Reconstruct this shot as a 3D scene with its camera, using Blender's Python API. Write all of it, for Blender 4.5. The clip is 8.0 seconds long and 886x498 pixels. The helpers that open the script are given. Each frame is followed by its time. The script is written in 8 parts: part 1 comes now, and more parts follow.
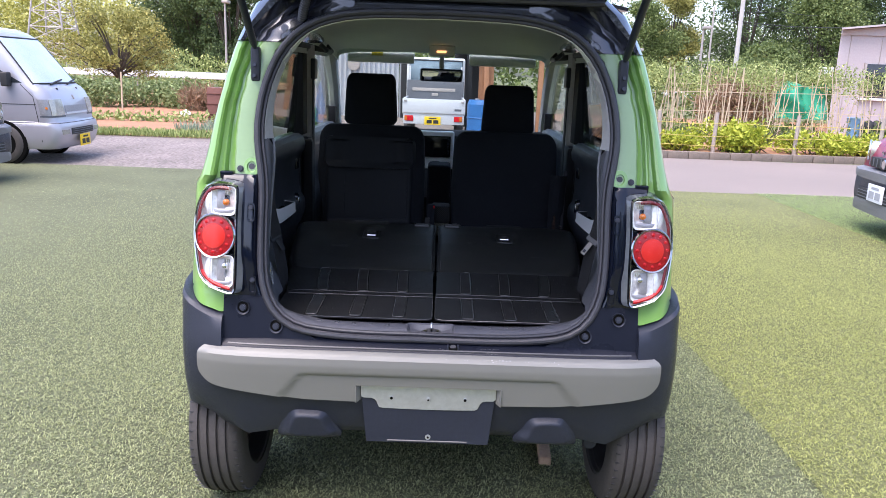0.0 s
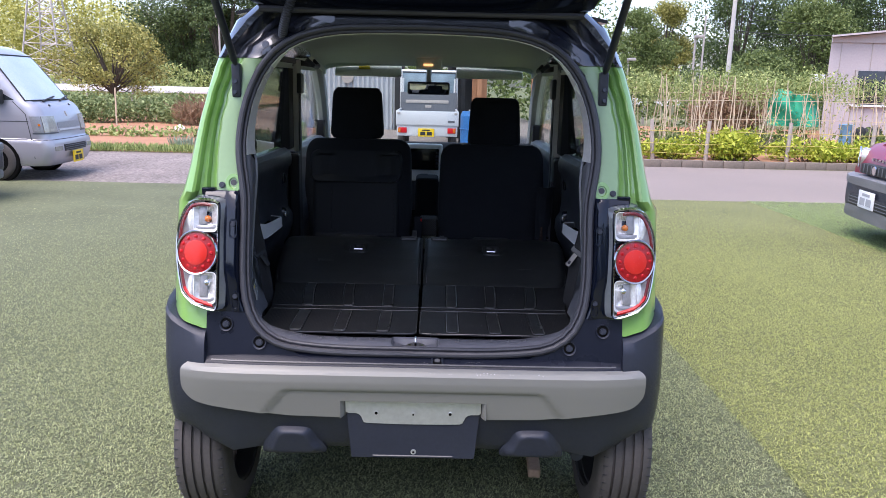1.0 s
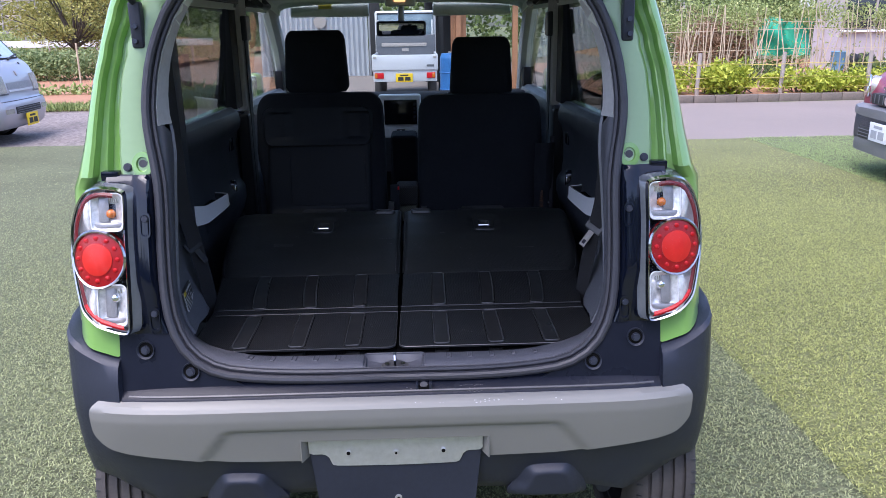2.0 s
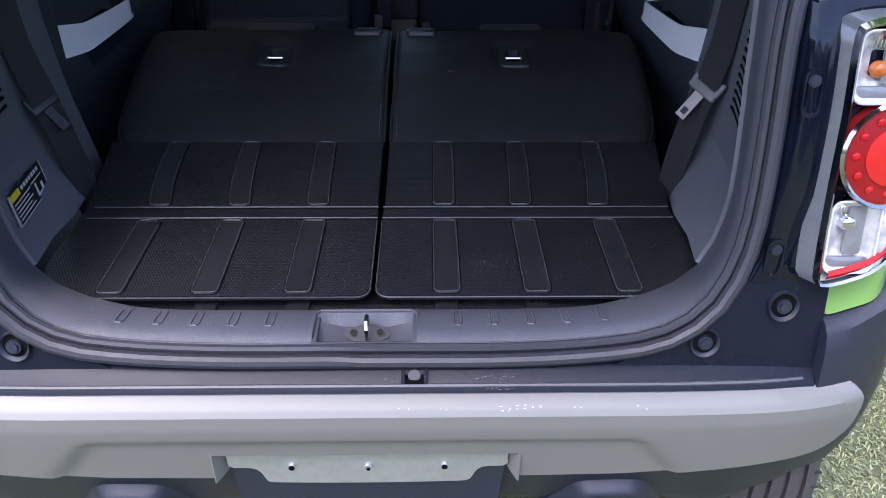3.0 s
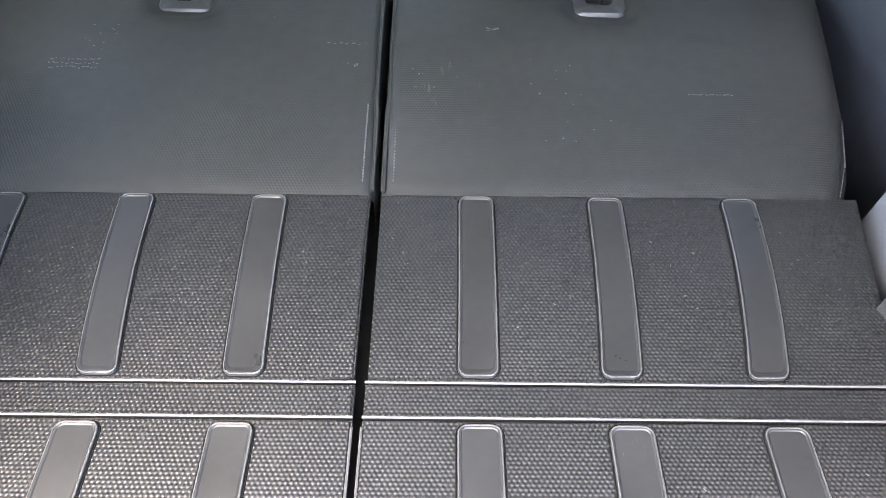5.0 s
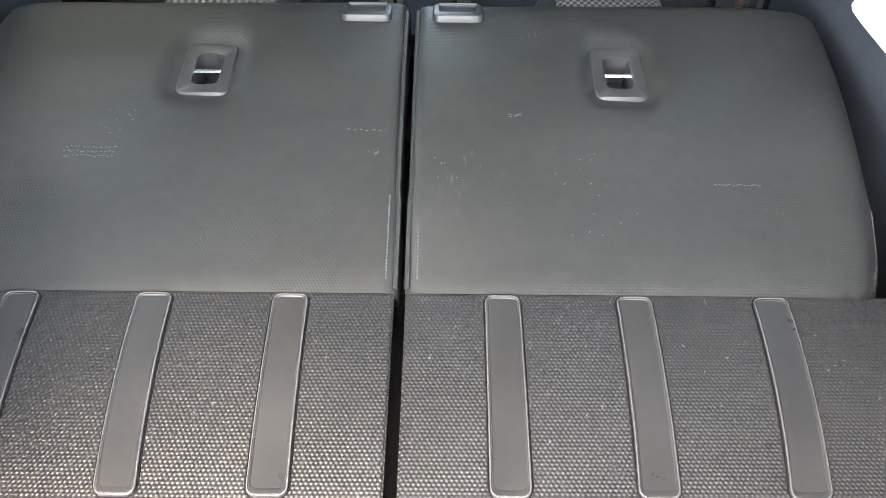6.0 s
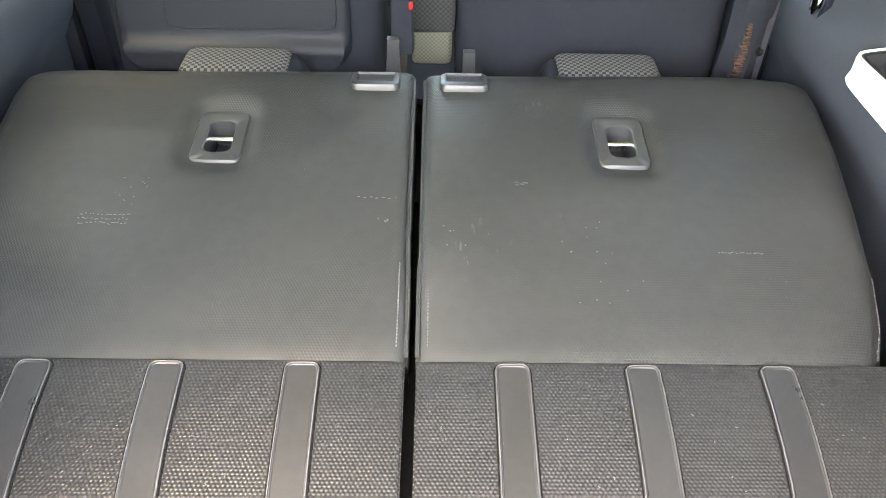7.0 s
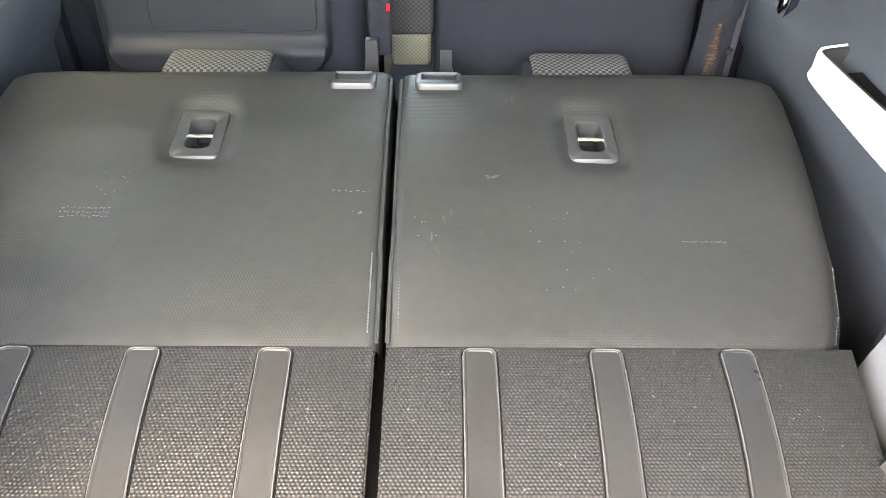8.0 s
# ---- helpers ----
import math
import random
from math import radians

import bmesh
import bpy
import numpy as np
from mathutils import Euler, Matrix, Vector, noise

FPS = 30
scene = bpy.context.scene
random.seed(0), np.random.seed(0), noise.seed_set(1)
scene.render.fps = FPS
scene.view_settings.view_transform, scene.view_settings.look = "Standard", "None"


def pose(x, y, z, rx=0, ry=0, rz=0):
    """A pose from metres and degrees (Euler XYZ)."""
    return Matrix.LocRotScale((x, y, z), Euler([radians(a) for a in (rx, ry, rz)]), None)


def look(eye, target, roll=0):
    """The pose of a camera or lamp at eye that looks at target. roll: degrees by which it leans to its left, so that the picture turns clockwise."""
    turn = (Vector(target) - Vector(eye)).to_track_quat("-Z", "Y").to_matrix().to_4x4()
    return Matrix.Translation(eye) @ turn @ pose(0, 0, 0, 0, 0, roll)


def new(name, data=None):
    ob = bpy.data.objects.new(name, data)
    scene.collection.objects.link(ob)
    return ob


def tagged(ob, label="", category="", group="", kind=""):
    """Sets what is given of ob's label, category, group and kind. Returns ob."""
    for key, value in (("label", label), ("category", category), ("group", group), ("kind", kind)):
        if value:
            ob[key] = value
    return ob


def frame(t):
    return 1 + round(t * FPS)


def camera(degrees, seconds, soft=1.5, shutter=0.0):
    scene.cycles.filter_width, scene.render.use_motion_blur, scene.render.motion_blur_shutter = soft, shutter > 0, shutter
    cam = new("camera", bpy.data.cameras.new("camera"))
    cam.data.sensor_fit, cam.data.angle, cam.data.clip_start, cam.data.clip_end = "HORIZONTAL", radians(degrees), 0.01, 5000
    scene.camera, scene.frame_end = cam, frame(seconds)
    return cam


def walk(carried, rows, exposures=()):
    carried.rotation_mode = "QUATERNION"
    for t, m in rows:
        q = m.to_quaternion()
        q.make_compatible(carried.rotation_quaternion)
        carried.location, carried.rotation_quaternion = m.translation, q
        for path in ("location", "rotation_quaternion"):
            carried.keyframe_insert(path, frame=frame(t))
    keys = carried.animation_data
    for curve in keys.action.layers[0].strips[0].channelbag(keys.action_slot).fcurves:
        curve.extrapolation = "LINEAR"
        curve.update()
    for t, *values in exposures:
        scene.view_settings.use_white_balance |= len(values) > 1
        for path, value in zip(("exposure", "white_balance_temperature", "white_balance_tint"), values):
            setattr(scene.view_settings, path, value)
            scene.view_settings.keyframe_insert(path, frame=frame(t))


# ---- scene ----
from mathutils.bvhtree import BVHTree
cam = camera(61.2, 8.0, soft=0.65)
PATH = [
    (0, (0.011, -1.99, 1.406), (0.026, -0.042, 0.949), 2.1),
    (0.5, (0.019, -2.022, 1.413), (0.038, -0.072, 0.968), 1.8),
    (1, (0.051, -1.987, 1.414), (0.073, -0.033, 0.986), 1.4),
    (1.2, (0.074, -1.949, 1.412), (0.093, 0.004, 0.985), 0.7),
    (2.3, (0.064, -1.224, 1.385), (0.127, 0.659, 0.714), -1.0),
    (2.5, (0.1, -1.06, 1.362), (0.155, 0.793, 0.61), -0.6),
    (3, (0.082, -0.718, 1.308), (0.124, 0.968, 0.233), 0.6),
    (3.5, (0.033, -0.436, 1.308), (0.085, 1.048, -0.031), 1.0),
    (4, (0.092, -0.174, 1.278), (0.096, 1.229, -0.147), 0.2),
    (4.5, (0.106, -0.068, 1.262), (0.096, 1.297, -0.2), 0.1),
    (4.7, (0.095, -0.037, 1.262), (0.092, 1.313, -0.213), 0.4),
    (5.8, (0.052, 0.071, 1.295), (0.059, 1.432, -0.17), 0.8),
    (6, (0.046, 0.076, 1.305), (0.057, 1.472, -0.128), 0.9),
    (6.5, (0.033, 0.092, 1.329), (0.049, 1.552, -0.038), 1.1),
    (7, (0.028, 0.082, 1.328), (0.055, 1.568, -0.011), 1.4),
    (7.5, (0.033, 0.074, 1.326), (0.065, 1.57, -0.001), 1.4),
    (8, (0.061, 0.047, 1.326), (0.089, 1.553, 0.011), 1.1),
]
walk(cam, [(t, look(eye, target, roll)) for t, eye, target, roll in PATH], exposures=[(0.0, 1.9, 6250, 20), (0.4, 1.74, 6220, 20), (1.2, 1.66, 6150, 20), (2.4, 1.65, 5750, 22), (3.0, 2.12, 5900, 22), (3.5, 2.62, 6200, 21), (4.0, 4.06, 6850, 18), (4.5, 4.92, 7100, 14), (6.0, 5.93, 8400, 11), (8.0, 6.36, 9400, 12)])

# ---- light ----
world = bpy.data.worlds.new("sky")
scene.world = world
world.use_nodes = True
SUN_EL, SUN_AZ = 66.0, 214.0          # degrees; azimuth clockwise from +y
nt = world.node_tree
sky = nt.nodes.new("ShaderNodeTexSky")
sky.sky_type, sky.sun_disc = "NISHITA", False
sky.sun_elevation, sky.sun_rotation = radians(SUN_EL), radians(SUN_AZ)
sky.dust_density, sky.air_density = 3.0, 1.0
bg = nt.nodes["Background"]
bg.inputs[1].default_value = 0.15
nt.links.new(sky.outputs[0], bg.inputs[0])
sun = new("sun", bpy.data.lights.new("sun", "SUN"))
sun.data.energy, sun.data.angle, sun.data.color = 1.1, radians(45), (1.0, 0.965, 0.915)
_d = Vector((math.sin(radians(SUN_AZ)) * math.cos(radians(SUN_EL)), math.cos(radians(SUN_AZ)) * math.cos(radians(SUN_EL)), math.sin(radians(SUN_EL))))
sun.matrix_world = look(_d * 60, (0, 0, 0))


# ---- materials ----
def mat(name, color, rough=0.5, metal=0.0, color2=None, scale=6.0, fine=90.0, bump=0.0, bump_scale=200.0, coat=0.0, spec=0.5, rough_var=0.0):
    """A surface with two scales of colour variation, grain in the relief and, if asked, a clear coat."""
    m = bpy.data.materials.new(name)
    m.use_nodes = True
    n, l = m.node_tree.nodes, m.node_tree.links
    b = n["Principled BSDF"]
    b.inputs["Roughness"].default_value = rough
    b.inputs["Metallic"].default_value = metal
    b.inputs["Coat Weight"].default_value = coat
    b.inputs["Coat Roughness"].default_value = 0.04
    b.inputs["Specular IOR Level"].default_value = spec
    tc = n.new("ShaderNodeTexCoord")
    c2 = color2 or tuple(c * 0.82 for c in color)
    n1, n2 = n.new("ShaderNodeTexNoise"), n.new("ShaderNodeTexNoise")
    n1.inputs["Scale"].default_value, n2.inputs["Scale"].default_value = scale, fine
    n1.inputs["Detail"].default_value = 5
    n2.inputs["Detail"].default_value = 3
    l.new(tc.outputs["Object"], n1.inputs["Vector"])
    l.new(tc.outputs["Object"], n2.inputs["Vector"])
    add = n.new("ShaderNodeMath")
    add.operation = "ADD"
    l.new(n1.outputs["Fac"], add.inputs[0])
    l.new(n2.outputs["Fac"], add.inputs[1])
    ramp = n.new("ShaderNodeMapRange")
    ramp.inputs[1].default_value, ramp.inputs[2].default_value = 0.65, 1.35
    l.new(add.outputs[0], ramp.inputs[0])
    mix = n.new("ShaderNodeMix")
    mix.data_type = "RGBA"
    mix.inputs["A"].default_value = (*color, 1)
    mix.inputs["B"].default_value = (*c2, 1)
    l.new(ramp.outputs[0], mix.inputs["Factor"])
    l.new(mix.outputs["Result"], b.inputs["Base Color"])
    if rough_var:
        rr = n.new("ShaderNodeMapRange")
        rr.inputs[1].default_value, rr.inputs[2].default_value = 0.3, 0.7
        rr.inputs[3].default_value, rr.inputs[4].default_value = rough - rough_var, rough + rough_var
        l.new(n1.outputs["Fac"], rr.inputs[0])
        l.new(rr.outputs[0], b.inputs["Roughness"])
    if bump:
        n3, bp = n.new("ShaderNodeTexNoise"), n.new("ShaderNodeBump")
        n3.inputs["Scale"].default_value = bump_scale
        n3.inputs["Detail"].default_value = 3
        bp.inputs["Strength"].default_value = bump
        bp.inputs["Distance"].default_value = 0.002
        l.new(tc.outputs["Object"], n3.inputs["Vector"])
        l.new(n3.outputs["Fac"], bp.inputs["Height"])
        l.new(bp.outputs[0], b.inputs["Normal"])
    return m


def mat_dots(name, color, rough, pitch, depth, color2=None, scratch=0.0, valley=1.0, patchy=False, spec=0.4):
    """Dark moulded plastic or vinyl with a hexagonal grid of small raised dots, and light scuffs."""
    m = mat(name, color, rough, color2=color2, scale=5, fine=60, rough_var=0.07, spec=spec)
    n, l = m.node_tree.nodes, m.node_tree.links
    b = n["Principled BSDF"]
    tc = n["Texture Coordinate"]
    sep = n.new("ShaderNodeSeparateXYZ")
    l.new(tc.outputs["Object"], sep.inputs[0])
    k = 2 * math.pi / (pitch * 0.866)
    total = None
    for a in (0, 60, 120):
        mx, my, ad, cs = (n.new("ShaderNodeMath") for _ in range(4))
        mx.operation = my.operation = "MULTIPLY"
        mx.inputs[1].default_value, my.inputs[1].default_value = k * math.sin(radians(a)), k * math.cos(radians(a))
        l.new(sep.outputs[0], mx.inputs[0])
        l.new(sep.outputs[1], my.inputs[0])
        ad.operation, cs.operation = "ADD", "COSINE"
        l.new(mx.outputs[0], ad.inputs[0])
        l.new(my.outputs[0], ad.inputs[1])
        l.new(ad.outputs[0], cs.inputs[0])
        if total is None:
            total = cs.outputs[0]
        else:
            s = n.new("ShaderNodeMath")
            l.new(total, s.inputs[0])
            l.new(cs.outputs[0], s.inputs[1])
            total = s.outputs[0]
    if valley < 1:              # darker base colour between the dots
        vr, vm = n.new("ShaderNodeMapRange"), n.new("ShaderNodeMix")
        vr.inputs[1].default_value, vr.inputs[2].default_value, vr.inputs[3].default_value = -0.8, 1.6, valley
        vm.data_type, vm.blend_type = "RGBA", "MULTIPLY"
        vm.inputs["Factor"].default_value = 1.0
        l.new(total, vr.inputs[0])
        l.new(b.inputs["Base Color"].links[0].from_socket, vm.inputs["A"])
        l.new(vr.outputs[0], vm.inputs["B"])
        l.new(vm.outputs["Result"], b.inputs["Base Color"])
    if patchy:                  # the dots are pressed flat in places
        pn, pr, pm = n.new("ShaderNodeTexNoise"), n.new("ShaderNodeMapRange"), n.new("ShaderNodeMath")
        pn.inputs["Scale"].default_value = 4.5
        pr.inputs[1].default_value, pr.inputs[2].default_value, pr.inputs[3].default_value = 0.42, 0.62, 0.12
        pm.operation = "MULTIPLY"
        l.new(tc.outputs["Object"], pn.inputs["Vector"])
        l.new(pn.outputs["Fac"], pr.inputs[0])
        l.new(total, pm.inputs[0])
        l.new(pr.outputs[0], pm.inputs[1])
        total = pm.outputs[0]
    bp = n.new("ShaderNodeBump")
    bp.inputs["Strength"].default_value = 1.0
    bp.inputs["Distance"].default_value = depth
    l.new(total, bp.inputs["Height"])
    l.new(bp.outputs[0], b.inputs["Normal"])
    if scratch:
        scuffs(m, scratch)
    return m


def scuffs(m, amount):
    """Fine pale scratches and specks that break up in patches."""
    n, l = m.node_tree.nodes, m.node_tree.links
    b = n["Principled BSDF"]
    tc = n["Texture Coordinate"]
    mp, w, p, q = n.new("ShaderNodeMapping"), n.new("ShaderNodeTexNoise"), n.new("ShaderNodeTexNoise"), n.new("ShaderNodeMath")
    mp.inputs["Scale"].default_value = (320, 60, 60)
    mp.inputs["Rotation"].default_value = (0, 0, 0.12)
    w.inputs["Scale"].default_value = 1.0
    w.inputs["Detail"].default_value = 2
    p.inputs["Scale"].default_value = 9
    l.new(tc.outputs["Object"], mp.inputs[0])
    l.new(mp.outputs[0], w.inputs["Vector"])
    l.new(tc.outputs["Object"], p.inputs["Vector"])
    q.operation = "MULTIPLY"
    l.new(w.outputs["Fac"], q.inputs[0])
    l.new(p.outputs["Fac"], q.inputs[1])
    r = n.new("ShaderNodeMapRange")
    r.inputs[1].default_value, r.inputs[2].default_value, r.inputs[4].default_value = 0.44, 0.52, amount
    l.new(q.outputs[0], r.inputs[0])
    old = b.inputs["Base Color"].links[0].from_socket
    mix = n.new("ShaderNodeMix")
    mix.data_type = "RGBA"
    mix.inputs["B"].default_value = (0.32, 0.31, 0.3, 1)
    l.new(r.outputs[0], mix.inputs["Factor"])
    l.new(old, mix.inputs["A"])
    l.new(mix.outputs["Result"], b.inputs["Base Color"])


def mat_leaf(name, a, b_, rough=0.55, trans=0.25):
    """Leaves: each island its own shade between two greens, a little light shining through."""
    m = bpy.data.materials.new(name)
    m.use_nodes = True
    n, l = m.node_tree.nodes, m.node_tree.links
    b = n["Principled BSDF"]
    geo, mix = n.new("ShaderNodeNewGeometry"), n.new("ShaderNodeMix")
    mix.data_type = "RGBA"
    mix.inputs["A"].default_value, mix.inputs["B"].default_value = (*a, 1), (*b_, 1)
    l.new(geo.outputs["Random Per Island"], mix.inputs["Factor"])
    l.new(mix.outputs["Result"], b.inputs["Base Color"])
    b.inputs["Roughness"].default_value = rough
    b.inputs["Specular IOR Level"].default_value = 0.3
    tr, ms = n.new("ShaderNodeBsdfTranslucent"), n.new("ShaderNodeMixShader")
    l.new(mix.outputs["Result"], tr.inputs[0])
    ms.inputs[0].default_value = trans
    l.new(b.outputs[0], ms.inputs[1])
    l.new(tr.outputs[0], ms.inputs[2])
    l.new(ms.outputs[0], n["Material Output"].inputs[0])
    return m


def mat_glass(name, tint, rough=0.02, gloss=0.04):
    """A thin pane: tinted see-through with a gloss that grows at grazing angles."""
    m = bpy.data.materials.new(name)
    m.use_nodes = True
    n, l = m.node_tree.nodes, m.node_tree.links
    n.remove(n["Principled BSDF"])
    t, g, f, ms = n.new("ShaderNodeBsdfTransparent"), n.new("ShaderNodeBsdfGlossy"), n.new("ShaderNodeLayerWeight"), n.new("ShaderNodeMixShader")
    t.inputs[0].default_value = (*tint, 1)
    g.inputs["Roughness"].default_value = rough
    f.inputs[0].default_value = 0.5
    pw, mr = n.new("ShaderNodeMath"), n.new("ShaderNodeMapRange")
    pw.operation = "POWER"
    pw.inputs[1].default_value = 4.0
    mr.inputs[3].default_value, mr.inputs[4].default_value = gloss, 0.8
    l.new(f.outputs["Facing"], pw.inputs[0])
    l.new(pw.outputs[0], mr.inputs[0])
    l.new(mr.outputs[0], ms.inputs[0])
    l.new(t.outputs[0], ms.inputs[1])
    l.new(g.outputs[0], ms.inputs[2])
    l.new(ms.outputs[0], n["Material Output"].inputs[0])
    return m


def mat_checker(name, a, b_, size):
    """Woven fabric in a two-tone check."""
    m = mat(name, a, 0.9, scale=20, bump=0.4, bump_scale=900)
    n, l = m.node_tree.nodes, m.node_tree.links
    ck = n.new("ShaderNodeTexChecker")
    ck.inputs["Scale"].default_value = 1 / size
    ck.inputs["Color1"].default_value, ck.inputs["Color2"].default_value = (*a, 1), (*b_, 1)
    l.new(n["Texture Coordinate"].outputs["Object"], ck.inputs["Vector"])
    l.new(ck.outputs[0], n["Principled BSDF"].inputs["Base Color"])
    return m


def mat_ground(name, a, b_, scale, fine, rough=0.95, bump=0.6, bump_scale=60.0, speck=None):
    """Loose ground: patches, grains and a strong relief."""
    m = mat(name, a, rough, color2=b_, scale=scale, fine=fine, bump=bump, bump_scale=bump_scale)
    m.node_tree.nodes["Bump"].inputs["Distance"].default_value = min(0.02, 1.2 / bump_scale)
    if speck:
        n, l = m.node_tree.nodes, m.node_tree.links
        v = n.new("ShaderNodeTexVoronoi")
        v.inputs["Scale"].default_value = speck[0]
        l.new(n["Texture Coordinate"].outputs["Object"], v.inputs["Vector"])
        old = n["Principled BSDF"].inputs["Base Color"].links[0].from_socket
        mix = n.new("ShaderNodeMix")
        mix.data_type, mix.blend_type = "RGBA", "MULTIPLY"
        mix.inputs["Factor"].default_value = speck[1]
        l.new(old, mix.inputs["A"])
        grey = n.new("ShaderNodeRGBToBW")
        l.new(v.outputs["Color"], grey.inputs[0])
        l.new(grey.outputs[0], mix.inputs["B"])
        l.new(mix.outputs["Result"], n["Principled BSDF"].inputs["Base Color"])
    return m


M = {}
M["green"] = mat("apple green paint", (0.18, 0.35, 0.082), 0.28, color2=(0.17, 0.335, 0.077), scale=2, fine=900, coat=1.0)
M["navy"] = mat("blue-black paint", (0.012, 0.014, 0.024), 0.25, scale=2, fine=900, coat=1.0)
M["black_gloss"] = mat("gloss black plastic", (0.004, 0.006, 0.014), 0.08, scale=3, coat=0.0, spec=0.4)
M["black_plastic"] = mat("grained black plastic", (0.0155, 0.0185, 0.030), 0.4, color2=(0.0205, 0.024, 0.038), scale=7, bump=0.35, bump_scale=900, rough_var=0.06, spec=0.45)
M["dark_trim"] = mat("charcoal trim plastic", (0.037, 0.042, 0.053), 0.42, color2=(0.046, 0.052, 0.064), scale=6, bump=0.3, bump_scale=700, rough_var=0.06, spec=0.36)
M["sill_trim"] = mat("grey sill plastic", (0.072, 0.074, 0.088), 0.46, color2=(0.085, 0.087, 0.102), scale=9, bump=0.35, bump_scale=800, rough_var=0.08)
scuffs(M["sill_trim"], 0.15)
M["side_trim"] = mat("grey side trim plastic", (0.122, 0.126, 0.143), 0.46, color2=(0.14, 0.145, 0.164), scale=7, bump=0.3, bump_scale=800, rough_var=0.08)
scuffs(M["side_trim"], 0.1)
M["frame_black"] = mat("matt black window frame", (0.007, 0.008, 0.011), 0.55, scale=12, spec=0.2, bump=0.2, bump_scale=700)
M["dash"] = mat("matt charcoal dashboard", (0.012, 0.0135, 0.017), 0.85, scale=9, spec=0.12, bump=0.3, bump_scale=700)
M["bumper_grey"] = mat("satin grey bumper paint", (0.2, 0.2, 0.21), 0.5, metal=0.3, scale=4)
M["rubber"] = mat("black rubber seal", (0.036, 0.036, 0.044), 0.45, scale=20, bump=0.25, bump_scale=500)
M["tyre"] = mat("tyre rubber", (0.046, 0.041, 0.039), 0.75, color2=(0.068, 0.06, 0.056), scale=14, fine=120, bump=0.5, bump_scale=300)
M["silver"] = mat("silver bumper paint", (0.24, 0.236, 0.216), 0.62, metal=0.45, color2=(0.218, 0.215, 0.198), scale=3, fine=1200)
scuffs(M["silver"], 0.12)
M["alu"] = mat("brushed aluminium", (0.62, 0.63, 0.66), 0.38, metal=0.8, scale=12, bump=0.1)
M["steel"] = mat("bright steel", (0.7, 0.7, 0.72), 0.2, metal=1.0, scale=30)
M["shelf_black"] = mat("satin blue-black plastic", (0.0073, 0.0091, 0.0168), 0.3, color2=(0.0098, 0.0119, 0.0210), scale=7, bump=0.15, bump_scale=900, spec=0.2, rough_var=0.05)
scuffs(M["shelf_black"], 0.16)
M["lamp_chrome"] = mat("lamp rim chrome", (0.45, 0.45, 0.46), 0.1, metal=1.0, scale=30)
M["chrome"] = mat("chrome", (0.82, 0.83, 0.85), 0.07, metal=1.0, scale=30)
M["reflector"] = mat("lamp reflector", (0.88, 0.88, 0.88), 0.16, metal=0.35, color2=(0.52, 0.52, 0.52), scale=45, bump=0.5, bump_scale=120)
M["lamp_grey"] = mat("grey lamp housing", (0.85, 0.85, 0.86), 0.25, metal=0.2, color2=(0.62, 0.62, 0.63), scale=30)
M["shield"] = mat("satin grey lamp shield", (0.3, 0.3, 0.31), 0.3, metal=0.3, color2=(0.22, 0.22, 0.23), scale=40)
M["red_lens"] = mat("red lamp plastic", (0.5, 0.014, 0.02), 0.25, color2=(0.6, 0.012, 0.015), scale=60, spec=0.3)
M["red_dark"] = mat("dark red lamp edge", (0.15, 0.018, 0.022), 0.25, scale=60, spec=0.25)
M["red_ring"] = mat("red lamp ring", (0.34, 0.01, 0.012), 0.25, color2=(0.26, 0.008, 0.01), scale=60, spec=0.4)
M["red_bright"] = mat("bright red lamp disc", (0.62, 0.03, 0.02), 0.3, color2=(0.56, 0.022, 0.016), scale=60, spec=0.2)
M["amber"] = mat("amber bulb", (0.6, 0.16, 0.015), 0.15, scale=50, coat=0.5)
# paler than the ribs: the highlight on their edges is in the colour
M["rim_glint"] = mat("glossy rim with painted highlight", (0.065, 0.065, 0.068), 0.18, scale=30)
# near-black colour that paints the shade in gaps, slots, holes and recesses
M["gap_shade"] = mat("near-black gap shade", (0.006, 0.006, 0.006), 0.9, scale=30, spec=0.05)
M["anchor_grey"] = mat("grey anchor plastic", (0.026, 0.027, 0.029), 0.42, scale=30, bump=0.1)
M["lens"] = mat_glass("clear lamp cover", (0.97, 0.97, 0.97), gloss=0.015)
M["glass"] = mat_glass("window glass", (0.86, 0.9, 0.87))
M["privacy"] = mat_glass("smoked window glass", (0.47, 0.5, 0.48))
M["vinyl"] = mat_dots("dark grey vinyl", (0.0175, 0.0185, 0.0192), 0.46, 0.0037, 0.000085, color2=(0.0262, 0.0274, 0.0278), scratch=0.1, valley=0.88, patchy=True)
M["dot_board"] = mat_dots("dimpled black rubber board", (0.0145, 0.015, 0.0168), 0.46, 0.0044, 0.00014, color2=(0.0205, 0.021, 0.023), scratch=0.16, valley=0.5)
M["rib"] = mat("smooth black rib plastic", (0.0135, 0.0138, 0.0148), 0.36, spec=0.4, color2=(0.02, 0.0203, 0.0215), scale=14, fine=120, rough_var=0.1)
scuffs(M["rib"], 0.3)
M["seat_cloth"] = mat("black seat cloth", (0.0095, 0.0112, 0.016), 0.9, color2=(0.013, 0.015, 0.0205), scale=15, bump=0.4, bump_scale=1200, spec=0.2)
M["seat_plastic"] = mat("black seat back panel", (0.0125, 0.0145, 0.0192), 0.45, scale=8, bump=0.2, bump_scale=800, spec=0.14)
M["checker"] = mat_checker("black and white woven check", (0.072, 0.073, 0.077), (0.004, 0.004, 0.005), 0.0051)
M["beige_cloth"] = mat_checker("beige woven cloth", (0.088, 0.088, 0.066), (0.055, 0.055, 0.04), 0.0035)
